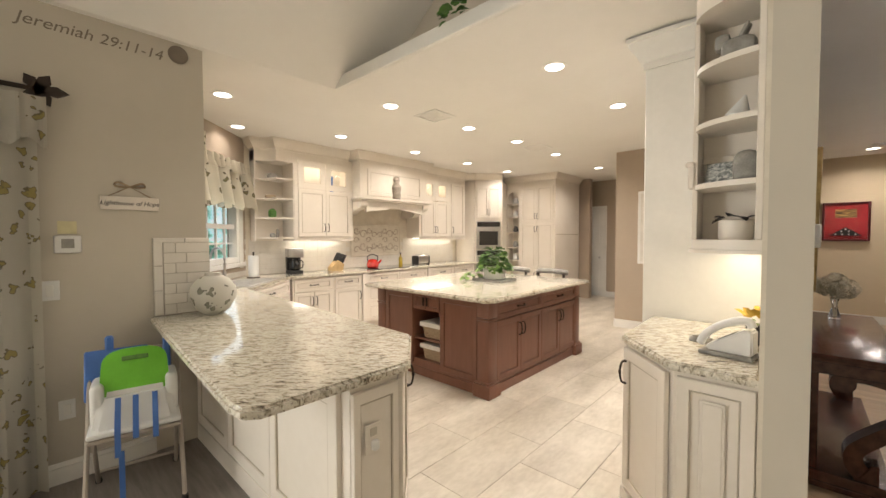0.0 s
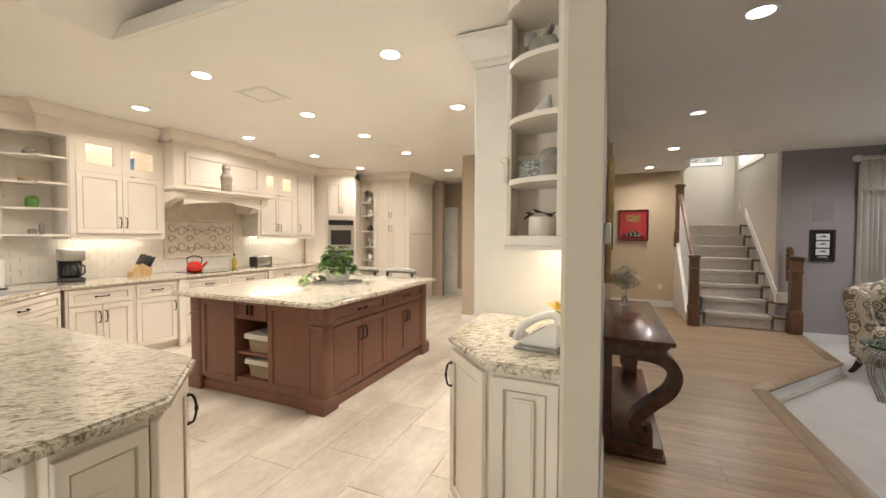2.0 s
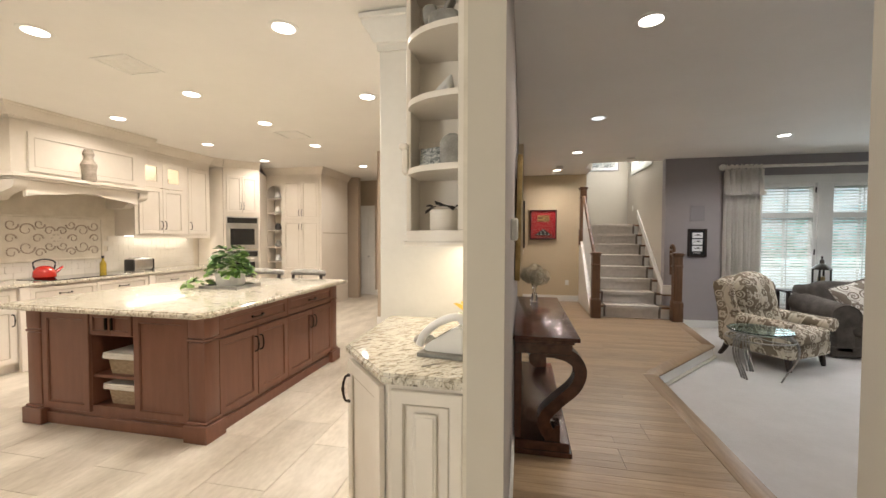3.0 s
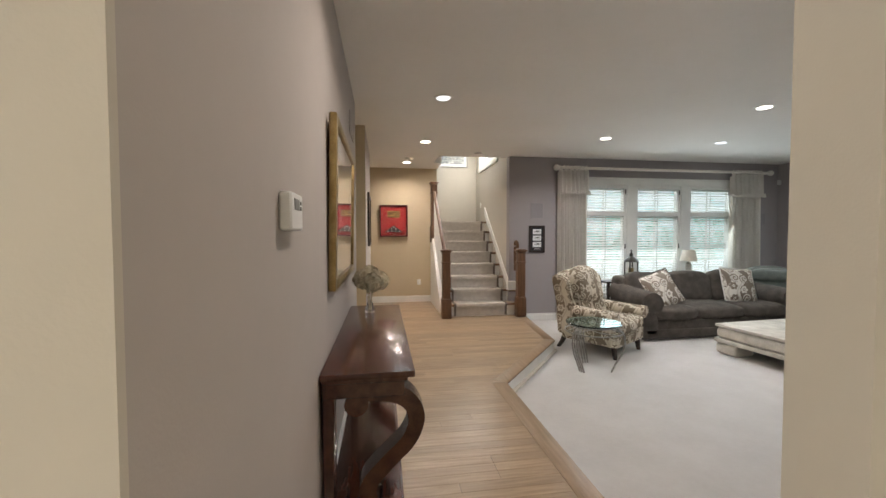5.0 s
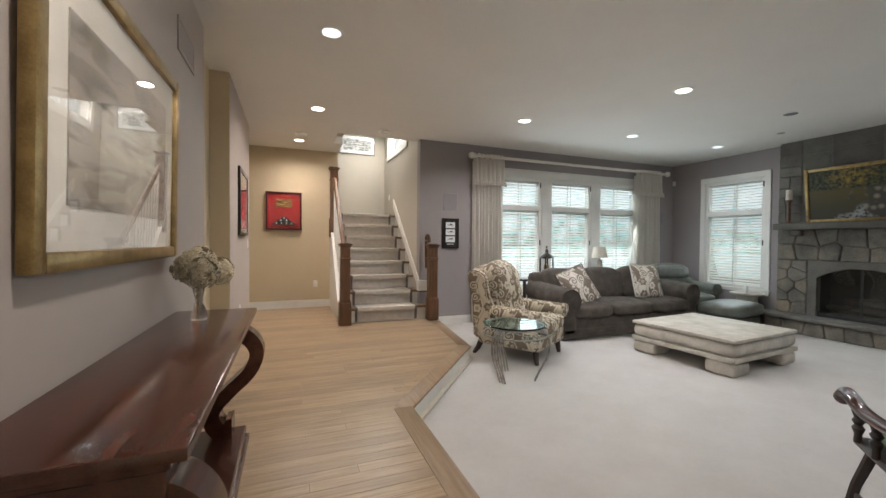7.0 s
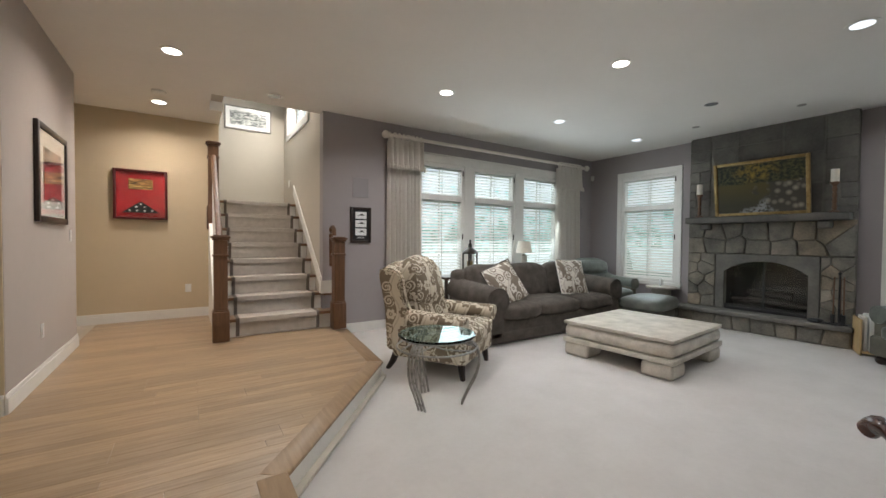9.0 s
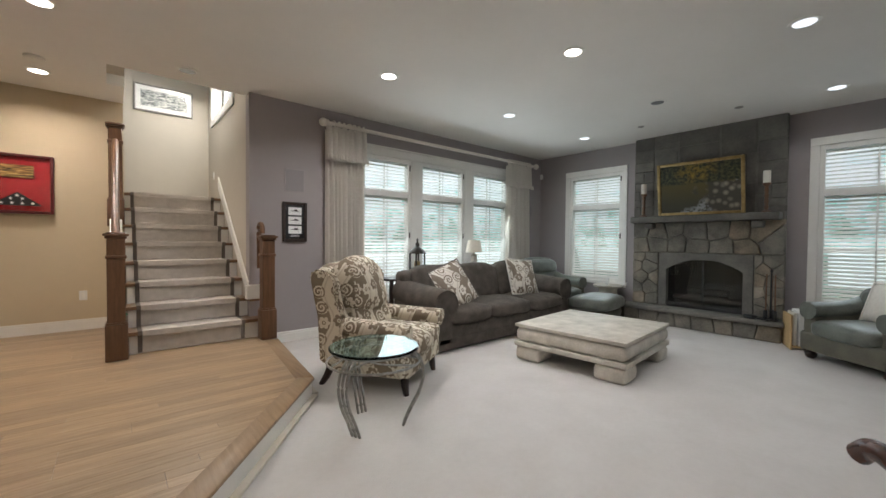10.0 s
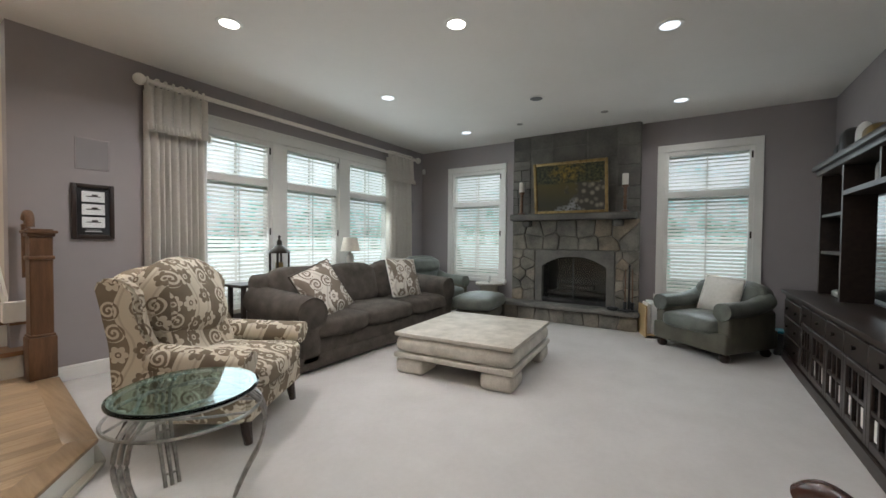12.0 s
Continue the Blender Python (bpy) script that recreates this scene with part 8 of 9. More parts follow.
t = thing("media_hutch", "espresso hutch with open shelves around the television", "hutch", (0, 0, CARPET + 0.75))
part("side_panel", boxes((7.30, 7.34, TVY + 0.003, 2.60, 0.0, 1.18)), M_TVUNIT, t)
part("side_panel", boxes((6.62, 6.66, TVY + 0.003, 2.60, 0.0, 1.18)), M_TVUNIT, t)
part("side_panel", boxes((4.38, 4.42, TVY + 0.003, 2.60, 0.0, 1.18)), M_TVUNIT, t)
part("back_panel", boxes((4.42, 7.30, TVY + 0.003, TVY + 0.02, 0.0, 1.18)), M_TVUNIT, t)
part("cornice", boxes((4.36, 7.36, TVY + 0.003, 2.63, 1.18, 1.23), (4.33, 7.39, TVY + 0.003, 2.66, 1.23, 1.28), bev=0.008, seg=2), M_TVUNIT, t)
for z in (0.40, 0.76):
    part("shelf", boxes((6.66, 7.30, TVY + 0.02, 2.59, z, z + 0.03)), M_TVUNIT, t)
part("bridge_shelf", boxes((4.42, 6.62, TVY + 0.02, 2.60, 0.92, 0.96)), M_TVUNIT, t)
for x in (5.1, 5.86):
    part("divider", boxes((x, x + 0.03, TVY + 0.02, 2.59, 0.96, 1.18)), M_TVUNIT, t)
t = thing("television", "large black flat television on its stand", "television", (5.34, 2.52, CARPET + 0.75))
o = part("screen_body", boxes((-0.70, 0.70, -0.03, 0.03, 0.06, 0.86), bev=0.006), M_BLACK, t)
part("screen", boxes((-0.685, 0.685, 0.03, 0.033, 0.075, 0.845)), M_BLACKGL, t, "glossy dark screen")
part("stand", boxes((-0.25, 0.25, -0.1, 0.1, 0.0, 0.02), (-0.05, 0.05, -0.03, 0.0, 0.02, 0.1), bev=0.004), M_BLACK, t)
for nm, lb, x, z, s, m_ in (("shell", "large white conch shell on a hutch shelf", 6.95, 0.79, (0.14, 0.1, 0.13), M_PLASW), ("white_pitcher", "white ceramic pitcher on a hutch shelf", 6.9, 0.43, (0.07, 0.07, 0.2), M_PLASW), ("glass_ornament", "clear glass ornament on the bridge shelf", 6.3, 0.96, (0.07, 0.07, 0.17), M_GREYCER), ("silver_bowl", "shallow pale bowl on the media cabinet", 6.98, 0.0, (0.26, 0.2, 0.07), M_GREYCER), ("black_vase", "round black vase on top of the hutch", 7.0, 1.28, (0.17, 0.17, 0.26), M_BLACK), ("white_plate", "white decorative plate on top of the hutch", 6.72, 1.28, (0.2, 0.08, 0.24), M_PLASW), ("brass_dome", "brass ornament on top of the hutch", 6.4, 1.28, (0.2, 0.16, 0.16), M_GOLD), ("dark_urn", "dark urn on top of the hutch", 7.2, 1.28, (0.15, 0.15, 0.18), M_BLACK)):
    t = thing(nm, lb, "ornament", (x, 2.46, CARPET + 0.75 + z))
    part("body", cushion(*s, 0.25, 5), m_, t)
t = thing("cable_box", "coiled cables and a blue tray beside the media cabinet", "clutter", (7.72, 2.75, CARPET))
part("tray", boxes((-0.1, 0.1, -0.12, 0.12, 0.24, 0.27), bev=0.01), mat("turquoise_plastic", (0.03, 0.30, 0.40), rough=0.4), t)
part("box", boxes((-0.12, 0.12, -0.14, 0.14, 0.0, 0.24), bev=0.01), M_BLACK, t)

# ---- fireplace furnishings ----
CHX, CY0, CY1 = 8.14, 4.31, 6.25
framed("river_painting", "river landscape with autumn trees in a gilt frame", pose(CHX - 0.06, 5.28, 1.535, 8, 0, FACE_WEST), 1.11, 0.79, M_GOLD, 0.045, 0.035, M_RIVER, 0, glassy=False, category="painting")
for y, h in ((6.05, 0.36), (4.5, 0.38)):
    t = thing("candlestick", "twisted dark candlestick with a cream pillar candle", "candlestick", (CHX - 0.12, y, 1.532), group="mantel candlesticks")
    bm = bmesh.new()
    lathe(bm, [(0.055, 0), (0.055, 0.015), (0.02, 0.03), (0.028, 0.07), (0.018, 0.1), (0.028, 0.14), (0.018, 0.17), (0.028, 0.21), (0.018, 0.25), (0.028, 0.28), (0.02, h - 0.05), (0.05, h - 0.01), (0.05, h)], 12)
    part("stick", bm, M_OAKDARK, t)
    bm = bmesh.new()
    lathe(bm, [(0.042, h), (0.042, h + 0.16), (0.0, h + 0.155)], 16)
    part("candle", bm, M_CANDLE, t, "cream pillar candle")
t = thing("fireplace_tools", "set of black fireplace tools on a stand", "fireplace tools", (CHX - 0.16, 4.42, 0.12))
bm = bmesh.new()
lathe(bm, [(0.09, 0), (0.09, 0.015), (0.012, 0.03), (0.010, 0.62), (0.02, 0.64), (0.0, 0.67)], 12)
part("stand", bm, M_BLACK, t)
for k, a in enumerate((0, 2.1, 4.2)):
    bm = bmesh.new()
    tube(bm, [(0.05 * math.cos(a), 0.05 * math.sin(a), 0.60), (0.055 * math.cos(a), 0.055 * math.sin(a), 0.12)], 0.008, 6)
    part("tool_shaft", bm, M_OAKDARK, t)
    part("tool_head", boxes((0.055 * math.cos(a) - 0.03, 0.055 * math.cos(a) + 0.03, 0.055 * math.sin(a) - 0.02, 0.055 * math.sin(a) + 0.02, 0.02, 0.13), bev=0.008), M_BLACK, t)
t = thing("bellows", "dark fireplace bellows lying on the hearth", "bellows", (CHX - 0.22, 4.62, 0.121), 60)
part("body", move(cushion(0.16, 0.10, 0.05, 0.2, 4), pose(0, 0, 0)), M_BLACK, t)
part("nozzle", boxes((-0.26, -0.07, -0.012, 0.012, 0.01, 0.03), bev=0.005), M_BLACK, t)
t = thing("magazine_rack", "light wooden rack with papers by the hearth", "rack", (7.82, 4.14, CARPET), 20)
part("side", boxes((-0.18, 0.18, -0.10, -0.08, 0.0, 0.42), bev=0.006), M_KNIFEW, t)
part("side", boxes((-0.18, 0.18, 0.08, 0.10, 0.0, 0.42), bev=0.006), M_KNIFEW, t)
part("floor", boxes((-0.18, 0.18, -0.08, 0.08, 0.03, 0.05)), M_KNIFEW, t)
part("magazine", boxes((-0.15, 0.15, -0.05, 0.02, 0.05, 0.46), bev=0.004), M_PLASW, t)
part("magazine", boxes((-0.13, 0.14, 0.03, 0.06, 0.05, 0.44), bev=0.004), M_MATBOARD, t)

# ---- breakfast corner ----
def folding_chair():
    t = thing("folding_chair", "beige steel folding chair carrying a booster seat", "chair", (-2.66, 0.57, 0), 80)
    for sx in (-1, 1):
        bm = bmesh.new()
        tube(bm, smooth_path([(sx * 0.21, -0.24, 0.0), (sx * 0.205, -0.02, 0.42), (sx * 0.20, 0.16, 0.74), (sx * 0.17, 0.19, 0.79)], 5), 0.012, 8)
        part("front_leg", bm, M_METALCH, t)
        bm = bmesh.new()
        tube(bm, [(sx * 0.19, 0.25, 0.0), (sx * 0.19, 0.0, 0.40)], 0.011, 8)
        part("rear_leg", bm, M_METALCH, t)
        for y in (-0.24, 0.25):
            bm = bmesh.new()
            lathe(bm, [(0.017, 0), (0.017, 0.03)], 8, (sx * (0.21 if y < 0 else 0.19), y, 0))
            part("rubber_foot", bm, M_BLACK, t)
    bm = bmesh.new()
    tube(bm, [(-0.18, 0.19, 0.785), (0.18, 0.19, 0.785)], 0.012, 8)
    part("top_rail", bm, M_METALCH, t)
    bm = bmesh.new()
    tube(bm, [(-0.19, 0.2, 0.09), (0.19, 0.2, 0.09)], 0.009, 8)
    part("cross_bar", bm, M_METALCH, t)
    part("seat", move(boxes((-0.20, 0.20, -0.20, 0.20, 0.41, 0.435), bev=0.012, seg=2), Matrix.Identity(4)), M_METALCH, t)
    part("back_panel", move(boxes((-0.18, 0.18, -0.008, 0.008, 0.0, 0.16), bev=0.004), pose(0, 0.155, 0.60, -24, 0, 0)), M_METALCH, t)


folding_chair()
t = thing("booster_seat", "white and green child's booster seat with blue straps", "booster seat", (-2.65, 0.57, 0.436), 80)
bm = boxes((-0.19, 0.19, -0.18, 0.17, 0.0, 0.19))
for v in bm.verts:
    if v.co.z > 0.1:
        v.co.x *= 0.80
        v.co.y = v.co.y * 0.55 + 0.05
bmesh.ops.bevel(bm, geom=list(bm.edges), offset=0.03, segments=4, affect="EDGES")
part("seat_shell", bm, M_PLASW, t, "white plastic seat shell")
part("seat_rim", boxes((-0.20, 0.20, -0.19, 0.18, 0.0, 0.03), bev=0.012, seg=2), M_PLASW, t)
for sx in (-1, 1):
    bm = boxes((sx * 0.165 - 0.03, sx * 0.165 + 0.03, -0.06, 0.16, 0.02, 0.24), bev=0.025, seg=3)
    part("side_wing", bm, M_PLASW, t)
bm = bmesh.new()
hood = [(-0.15, 0.0), (0.15, 0.0), (0.155, 0.06), (0.15, 0.17)] + [(0.15 * math.cos(a) ** 0.7, 0.17 + 0.10 * math.sin(a) ** 0.7) for a in (0.3, 0.6, 0.9, 1.2, 1.45)]
hood += [(-x, z) for x, z in hood[:1:-1]]
prism(bm, hood, -0.012, 0.012)
bmesh.ops.bevel(bm, geom=list(bm.edges), offset=0.006, segments=2, affect="EDGES")
part("tray_back", move(bm, pose(0.0, -0.02, 0.14, -14, 0, 0) @ Matrix(((1, 0, 0, 0), (0, 0, 1, 0), (0, 1, 0, 0), (0, 0, 0, 1)))), M_GREEN, t, "lime green tray")
part("tray_grip", move(boxes((-0.06, 0.06, -0.018, -0.011, 0.20, 0.225), bev=0.003), pose(0.0, -0.02, 0.14, -14, 0, 0)), M_LEAF, t)
part("backrest", move(boxes((-0.17, 0.12, -0.015, 0.015, 0.0, 0.28), bev=0.012, seg=3), pose(-0.06, 0.10, 0.11, -14, 0, 0)), M_BLUE, t, "blue plastic backrest")
part("back_hook", boxes((-0.14, -0.10, 0.15, 0.18, 0.30, 0.46), bev=0.01), M_BLUE, t)
part("back_hook", boxes((0.13, 0.17, 0.12, 0.15, 0.22, 0.42), bev=0.01), M_BLUE, t)
for x, drop in ((-0.075, 0.11), (0.0, 0.03), (0.085, 0.05)):
    bm = bmesh.new()
    ribbon(bm, [(-0.075, 0.16), (-0.135, 0.10), (-0.19, 0.02), (-0.20, -drop)], 0.003, x - 0.013, x + 0.013)
    part("strap", bm, M_BLUE, t, "blue webbing strap")
bm = bmesh.new()
ribbon(bm, [(-0.16, -0.10), (-0.15, -0.25), (-0.16, -0.42)], 0.003, -0.075, -0.05)
part("strap", bm, M_BLUE, t, "blue webbing strap")

t = thing("fruit_drapery", "cream drapery printed with yellow fruit", "curtain", (LWX + 0.09, -0.58, 0), 90)
part("panel", cloth(-0.30, 0.80, 2.16, 0.02, 0, 0.035, 6, nz=10, nx=80), M_FRUIT, t)
part("valance", cloth(-0.32, 0.84, 2.24, 1.96, -0.06, 0.035, 8, nz=4, nx=80, scallop=0.05), M_FRUIT, t)
t = thing("drapery_rod", "dark iron curtain rod with a leaf finial", "curtain rod", (LWX + 0.09, 0.20, 2.29), 90)
bm = bmesh.new()
tube(bm, [(-2.6, 0, 0), (0.0, 0, 0)], 0.014, 8)
part("rod", bm, M_BRONZE, t)
bm = bmesh.new()
for k, (a, r) in enumerate(((0, 0.13), (60, 0.10), (-60, 0.10), (125, 0.09), (-125, 0.09))):
    ca, sa = math.cos(radians(a)), math.sin(radians(a))
    prism(bm, [(0.02 * -sa, 0.02 * ca), (-0.02 * -sa, -0.02 * ca), (r * 0.6 * ca + 0.03 * sa, r * 0.6 * sa - 0.03 * ca), (r * ca, r * sa), (r * 0.6 * ca - 0.03 * sa, r * 0.6 * sa + 0.03 * ca)], -0.008, 0.008)
part("leaf_finial", move(bm, Matrix(((1, 0, 0, 0.03), (0, 0, 1, 0), (0, 1, 0, 0), (0, 0, 0, 1)))), M_BRONZE, t, "dark iron leaf finial")


def lettering(name, text, size, m, material, parent=None, label="", category="lettering", shear=0.25):
    cu = bpy.data.curves.new(name, "FONT")
    cu.body, cu.size, cu.extrude, cu.shear = text, size, 0.001, shear
    cu.align_x = "CENTER"
    ob = new(name, cu)
    dg = bpy.context.evaluated_depsgraph_get()
    me = bpy.data.meshes.new_from_object(ob.evaluated_get(dg))
    bpy.data.objects.remove(ob)
    me.materials.clear()
    me.materials.append(material)
    o = new(name, me)
    if parent is not None:
        o.parent = parent
        o.matrix_local = m
    else:
        o.matrix_world = m
        tagged(o, label, category)
    return o


lettering("wall_lettering", "Jeremiah 29:11-14", 0.092, pose(LWX + 0.002, 0.49, 2.67, 90, 0, 90), M_SCRIPT, label="brown script lettering on the taupe wall")
t = thing("wall_medallion", "small round grey medallion on the wall", "ornament", (LWX + 0.001, 0.92, 2.735), 90)
bm = bmesh.new()
lathe(bm, [(0.06, 0), (0.06, 0.008), (0.045, 0.012), (0.03, 0.008), (0.0, 0.012)], 24)
part("disc", move(bm, Matrix.Rotation(radians(90), 4, "X")), M_SCRIPT, t)
t = thing("hanging_sign", "small cream wooden sign hung by a ribbon bow", "sign", (LWX + 0.001, 0.635, 1.645), 90)
part("board", boxes((-0.15, 0.15, -0.015, 0, 0, 0.085), bev=0.003), M_CREAM, t)
lettering("sign_lettering", "Lighthouse of Hope", 0.038, pose(0, -0.016, 0.03, 90, 0, 0), M_BISTRE, t)
bm = bmesh.new()
tube(bm, [(-0.11, -0.006, 0.085), (0.0, -0.006, 0.15), (0.11, -0.006, 0.085)], 0.003, 5)
tube(bm, smooth_path([(0, -0.008, 0.15), (-0.06, -0.012, 0.175), (-0.075, -0.01, 0.15), (0, -0.008, 0.15), (0.06, -0.012, 0.175), (0.075, -0.01, 0.15), (0, -0.008, 0.15)], 4), 0.007, 5)
part("ribbon", bm, M_WICKER, t, "tan ribbon bow")
t = thing("alarm_keypad", "white alarm keypad with a dark screen", "keypad", (LWX + 0.001, 0.335, 1.375), 90)
part("body", boxes((-0.06, 0.06, -0.022, 0, 0, 0.105), bev=0.005), M_PLASW, t)
part("screen", boxes((-0.028, 0.028, -0.024, -0.021, 0.03, 0.085)), M_GREYCER, t)
t = thing("paper_note", "pale yellow note taped above the keypad", "note", (LWX + 0.001, 0.335, 1.49), 90)
part("sheet", boxes((-0.042, 0.042, -0.003, 0, 0, 0.075)), M_YELLOW, t)
plate("light_switch", "white triple light switch on the taupe wall", pose(LWX + 0.001, 0.21, 1.10, 0, 0, 90), w=0.17)
plate("wall_outlet", "white outlet with a plug near the floor", pose(LWX + 0.001, 0.31, 0.38, 0, 0, 90), kind="outlet")

# ---- tiles, strips and stones ----
def rows_of(x0, x1, step, first=0.0):
    out, x = [], x0 + first
    while x < x1:
        out.append((max(x, x0), min(x + step, x1)))
        x += step
    return out


def cheap(name, verts, faces, material, parent):
    me = bpy.data.meshes.new(name)
    me.from_pydata(verts, [], faces)
    me.materials.append(material)
    ob = new(name, me)
    ob.parent = parent
    return ob


def slab_mesh(w, d, h, c):
    """A slab w by d by h with chamfered upper edges, centred, top at z=0."""
    a, b = w / 2, d / 2
    v = [(-a, -b, -h), (a, -b, -h), (a, b, -h), (-a, b, -h), (-a, -b, -c), (a, -b, -c), (a, b, -c), (-a, b, -c), (-a + c, -b + c, 0), (a - c, -b + c, 0), (a - c, b - c, 0), (-a + c, b - c, 0)]
    f = [(0, 1, 5, 4), (1, 2, 6, 5), (2, 3, 7, 6), (3, 0, 4, 7), (4, 5, 9, 8), (5, 6, 10, 9), (6, 7, 11, 10), (7, 4, 8, 11), (8, 9, 10, 11)]
    return v, f


SHARED = {}


def slab(name, w, d, h, c, material, parent, loc, rot=(0, 0, 0)):
    key = (name, round(w, 3), round(d, 3), h, material.name)
    if key not in SHARED:
        SHARED[key] = cheap(name, *slab_mesh(w, d, h, c), material, parent)
        o = SHARED[key]
    else:
        o = new(name, SHARED[key].data)
        o.parent = parent
    o.matrix_local = pose(*loc, *rot)
    return o


floor_k = bpy.data.objects["floor_kitchen"]
TW, TL, GAP = 0.40, 0.80, 0.003
n_tile = 0
rest = bmesh.new()
for i, (xa, xb) in enumerate(rows_of(-5.6, 2.0, TW)):
    for ya, yb in rows_of(-0.6, 10.6, TL, -TL * (0, 0.36)[i % 2]):
        yb = min(yb, 10.6)
        if yb - ya < 0.02 or (xa > -0.05 and ya >= 2.0):
            continue
        if xa > -0.05:
            yb = min(yb, 2.0)
        if xa > -2.1 and ya > 6.7:
            continue
        near = -5.0 < xa < 1.4 and 0.3 < ya < 8.2
        if near and n_tile < 300:
            slab("tile", xb - xa - GAP, yb - ya - GAP, 0.006, 0.0012, M_TILE, floor_k, ((xa + xb) / 2, (ya + yb) / 2, 0))
            n_tile += 1
        else:
            box(rest, xa + GAP / 2, xb - GAP / 2, ya + GAP / 2, yb - GAP / 2, -0.006, -0.0004)
o = part("far_tiles", rest, M_TILE, floor_k)
o["kind"] = "stuff"
# grey plank floor in the breakfast corner
structure("floor_breakfast", boxes((LWX, -1.9, -3.0, 0.995, 0.0005, 0.004)), M_GREYWOOD, "grey wood plank floor of the breakfast corner", "floor")

floor_h = bpy.data.objects["floor_hall"]
structure("floor_passage", boxes((-0.6, 0.188, 8.55, 9.75, -0.0195, -0.001)), M_TILE, "pale stone tile floor of the inner hall", "floor")


def hall_limit(y):
    """How far the strips run towards the step at y."""
    for (xa, ya), (xb, yb) in zip(STEP, STEP[1:]):
        if ya <= y <= yb:
            return xa + (xb - xa) * (y - ya) / (yb - ya) - 0.02
    return 1.6 if y < 2.29 else 2.7


rnd = random.Random(12)
PW = 0.082
for i, (ya, yb) in enumerate(rows_of(2.0, 10.0, PW)):
    yb -= 0.0012
    xr = min(hall_limit(ya), hall_limit(yb))
    if ya > 8.1:
        xr = 1.44
    x = 0.151 if ya < 5.8 else (0.045 if ya < 6.65 else (0.218 if ya < 8.55 else 0.19))
    while x < xr - 0.01:
        ln = rnd.choice((0.7, 0.95, 1.2, 1.5))
        e = min(x + ln, xr)
        if xr - e < 0.2:
            e = xr
        slab("strip", e - x - 0.0012, yb - ya, 0.019, 0.0008, M_OAK, floor_h, ((x + e) / 2, (ya + yb) / 2, -0.0005))
        x = e

# subway tiles on the breakfast wall
wall_w = bpy.data.objects["wall_west"]
panel = part("tile_backing", boxes((LWX, LWX + 0.004, 0.745, 1.088, 0.93, 1.465)), M_TILEJ, wall_w)
RX = (0, 90, 0)
for k in range(7):
    z = 0.935 + 0.071 * k
    cuts = (0.805, 0.94, 1.086) if k % 2 else (0.805, 0.875, 1.086)
    for a, b in zip(cuts, cuts[1:]):
        slab("tile", 0.068, b - a - 0.003, 0.008, 0.002, M_SUBWAY, wall_w, (LWX + 0.012, (a + b) / 2, z + 0.034), RX)
for k in range(3):
    slab("tile", 0.165, 0.052, 0.012, 0.005, M_SUBWAY, wall_w, (LWX + 0.016, 0.773, 1.018 + 0.168 * k), RX)
for a, b in ((0.747, 0.93), (0.932, 1.086)):
    slab("tile", 0.034, b - a, 0.012, 0.005, M_SUBWAY, wall_w, (LWX + 0.016, (a + b) / 2, 1.447), RX)

# backsplash tiles on the range wall, low relief
bs = bmesh.new()
for k in range(7):
    z = 0.935 + 0.072 * k
    for ya, yb in rows_of(2.3, 6.62, 0.15, -0.075 * (k % 2)):
        if yb - ya < 0.01 or (3.9 < (ya + yb) / 2 < 5.12 and z > 1.08):
            continue
        box(bs, RWX, RWX + 0.007, ya + 0.0012, yb - 0.0012, z, z + 0.0695)
o = part("backsplash_tiles", bs, M_SUBWAY, bpy.data.objects["wall_range"])
o["kind"] = "stuff"
bs = bmesh.new()
for k in range(7):
    z = 0.935 + 0.072 * k
    for xa, xb in rows_of(0.4, 3.27, 0.15, -0.075 * (k % 2)):
        if z > 1.0 and xb > 2.04 and xa < 3.2:
            continue
        box(bs, xa + 0.0012, xb - 0.0012, -0.007, 0.0, z, z + 0.0695)
o = part("backsplash_tiles", move(bs, DIAG), M_SUBWAY, bpy.data.objects["wall_sink"])
o["kind"] = "stuff"

# fireplace: chimney breast of stones round the firebox
t = thing("fireplace", "grey fieldstone fireplace with a slate mantel and raised hearth", "fireplace", (0, 0, 0))
part("core", boxes((CHX + 0.025, FX - 0.001, CY0 + 0.02, 4.72, CARPET, 1.45), (CHX + 0.025, FX - 0.001, 5.76, CY1 - 0.02, CARPET, 1.45), (CHX + 0.025, FX - 0.001, 4.72, 5.76, 0.86, 1.45)), M_MORTAR, t)
part("upper_core", boxes((CHX + 0.002, FX - 0.001, CY0 + 0.02, CY1 - 0.02, 1.451, CEIL - 0.001)), M_SLATE, t)
part("firebox", boxes((CHX + 0.45, CHX + 0.47, 4.70, 5.78, 0.1, 0.9), (CHX + 0.03, CHX + 0.45, 4.70, 4.715, 0.1, 0.9), (CHX + 0.03, CHX + 0.45, 5.765, 5.78, 0.1, 0.9), (CHX + 0.03, CHX + 0.45, 4.70, 5.78, 0.9, 0.92), (CHX + 0.03, CHX + 0.45, 4.70, 5.78, 0.08, 0.1)), M_SOOT, t)
rnd = random.Random(5)


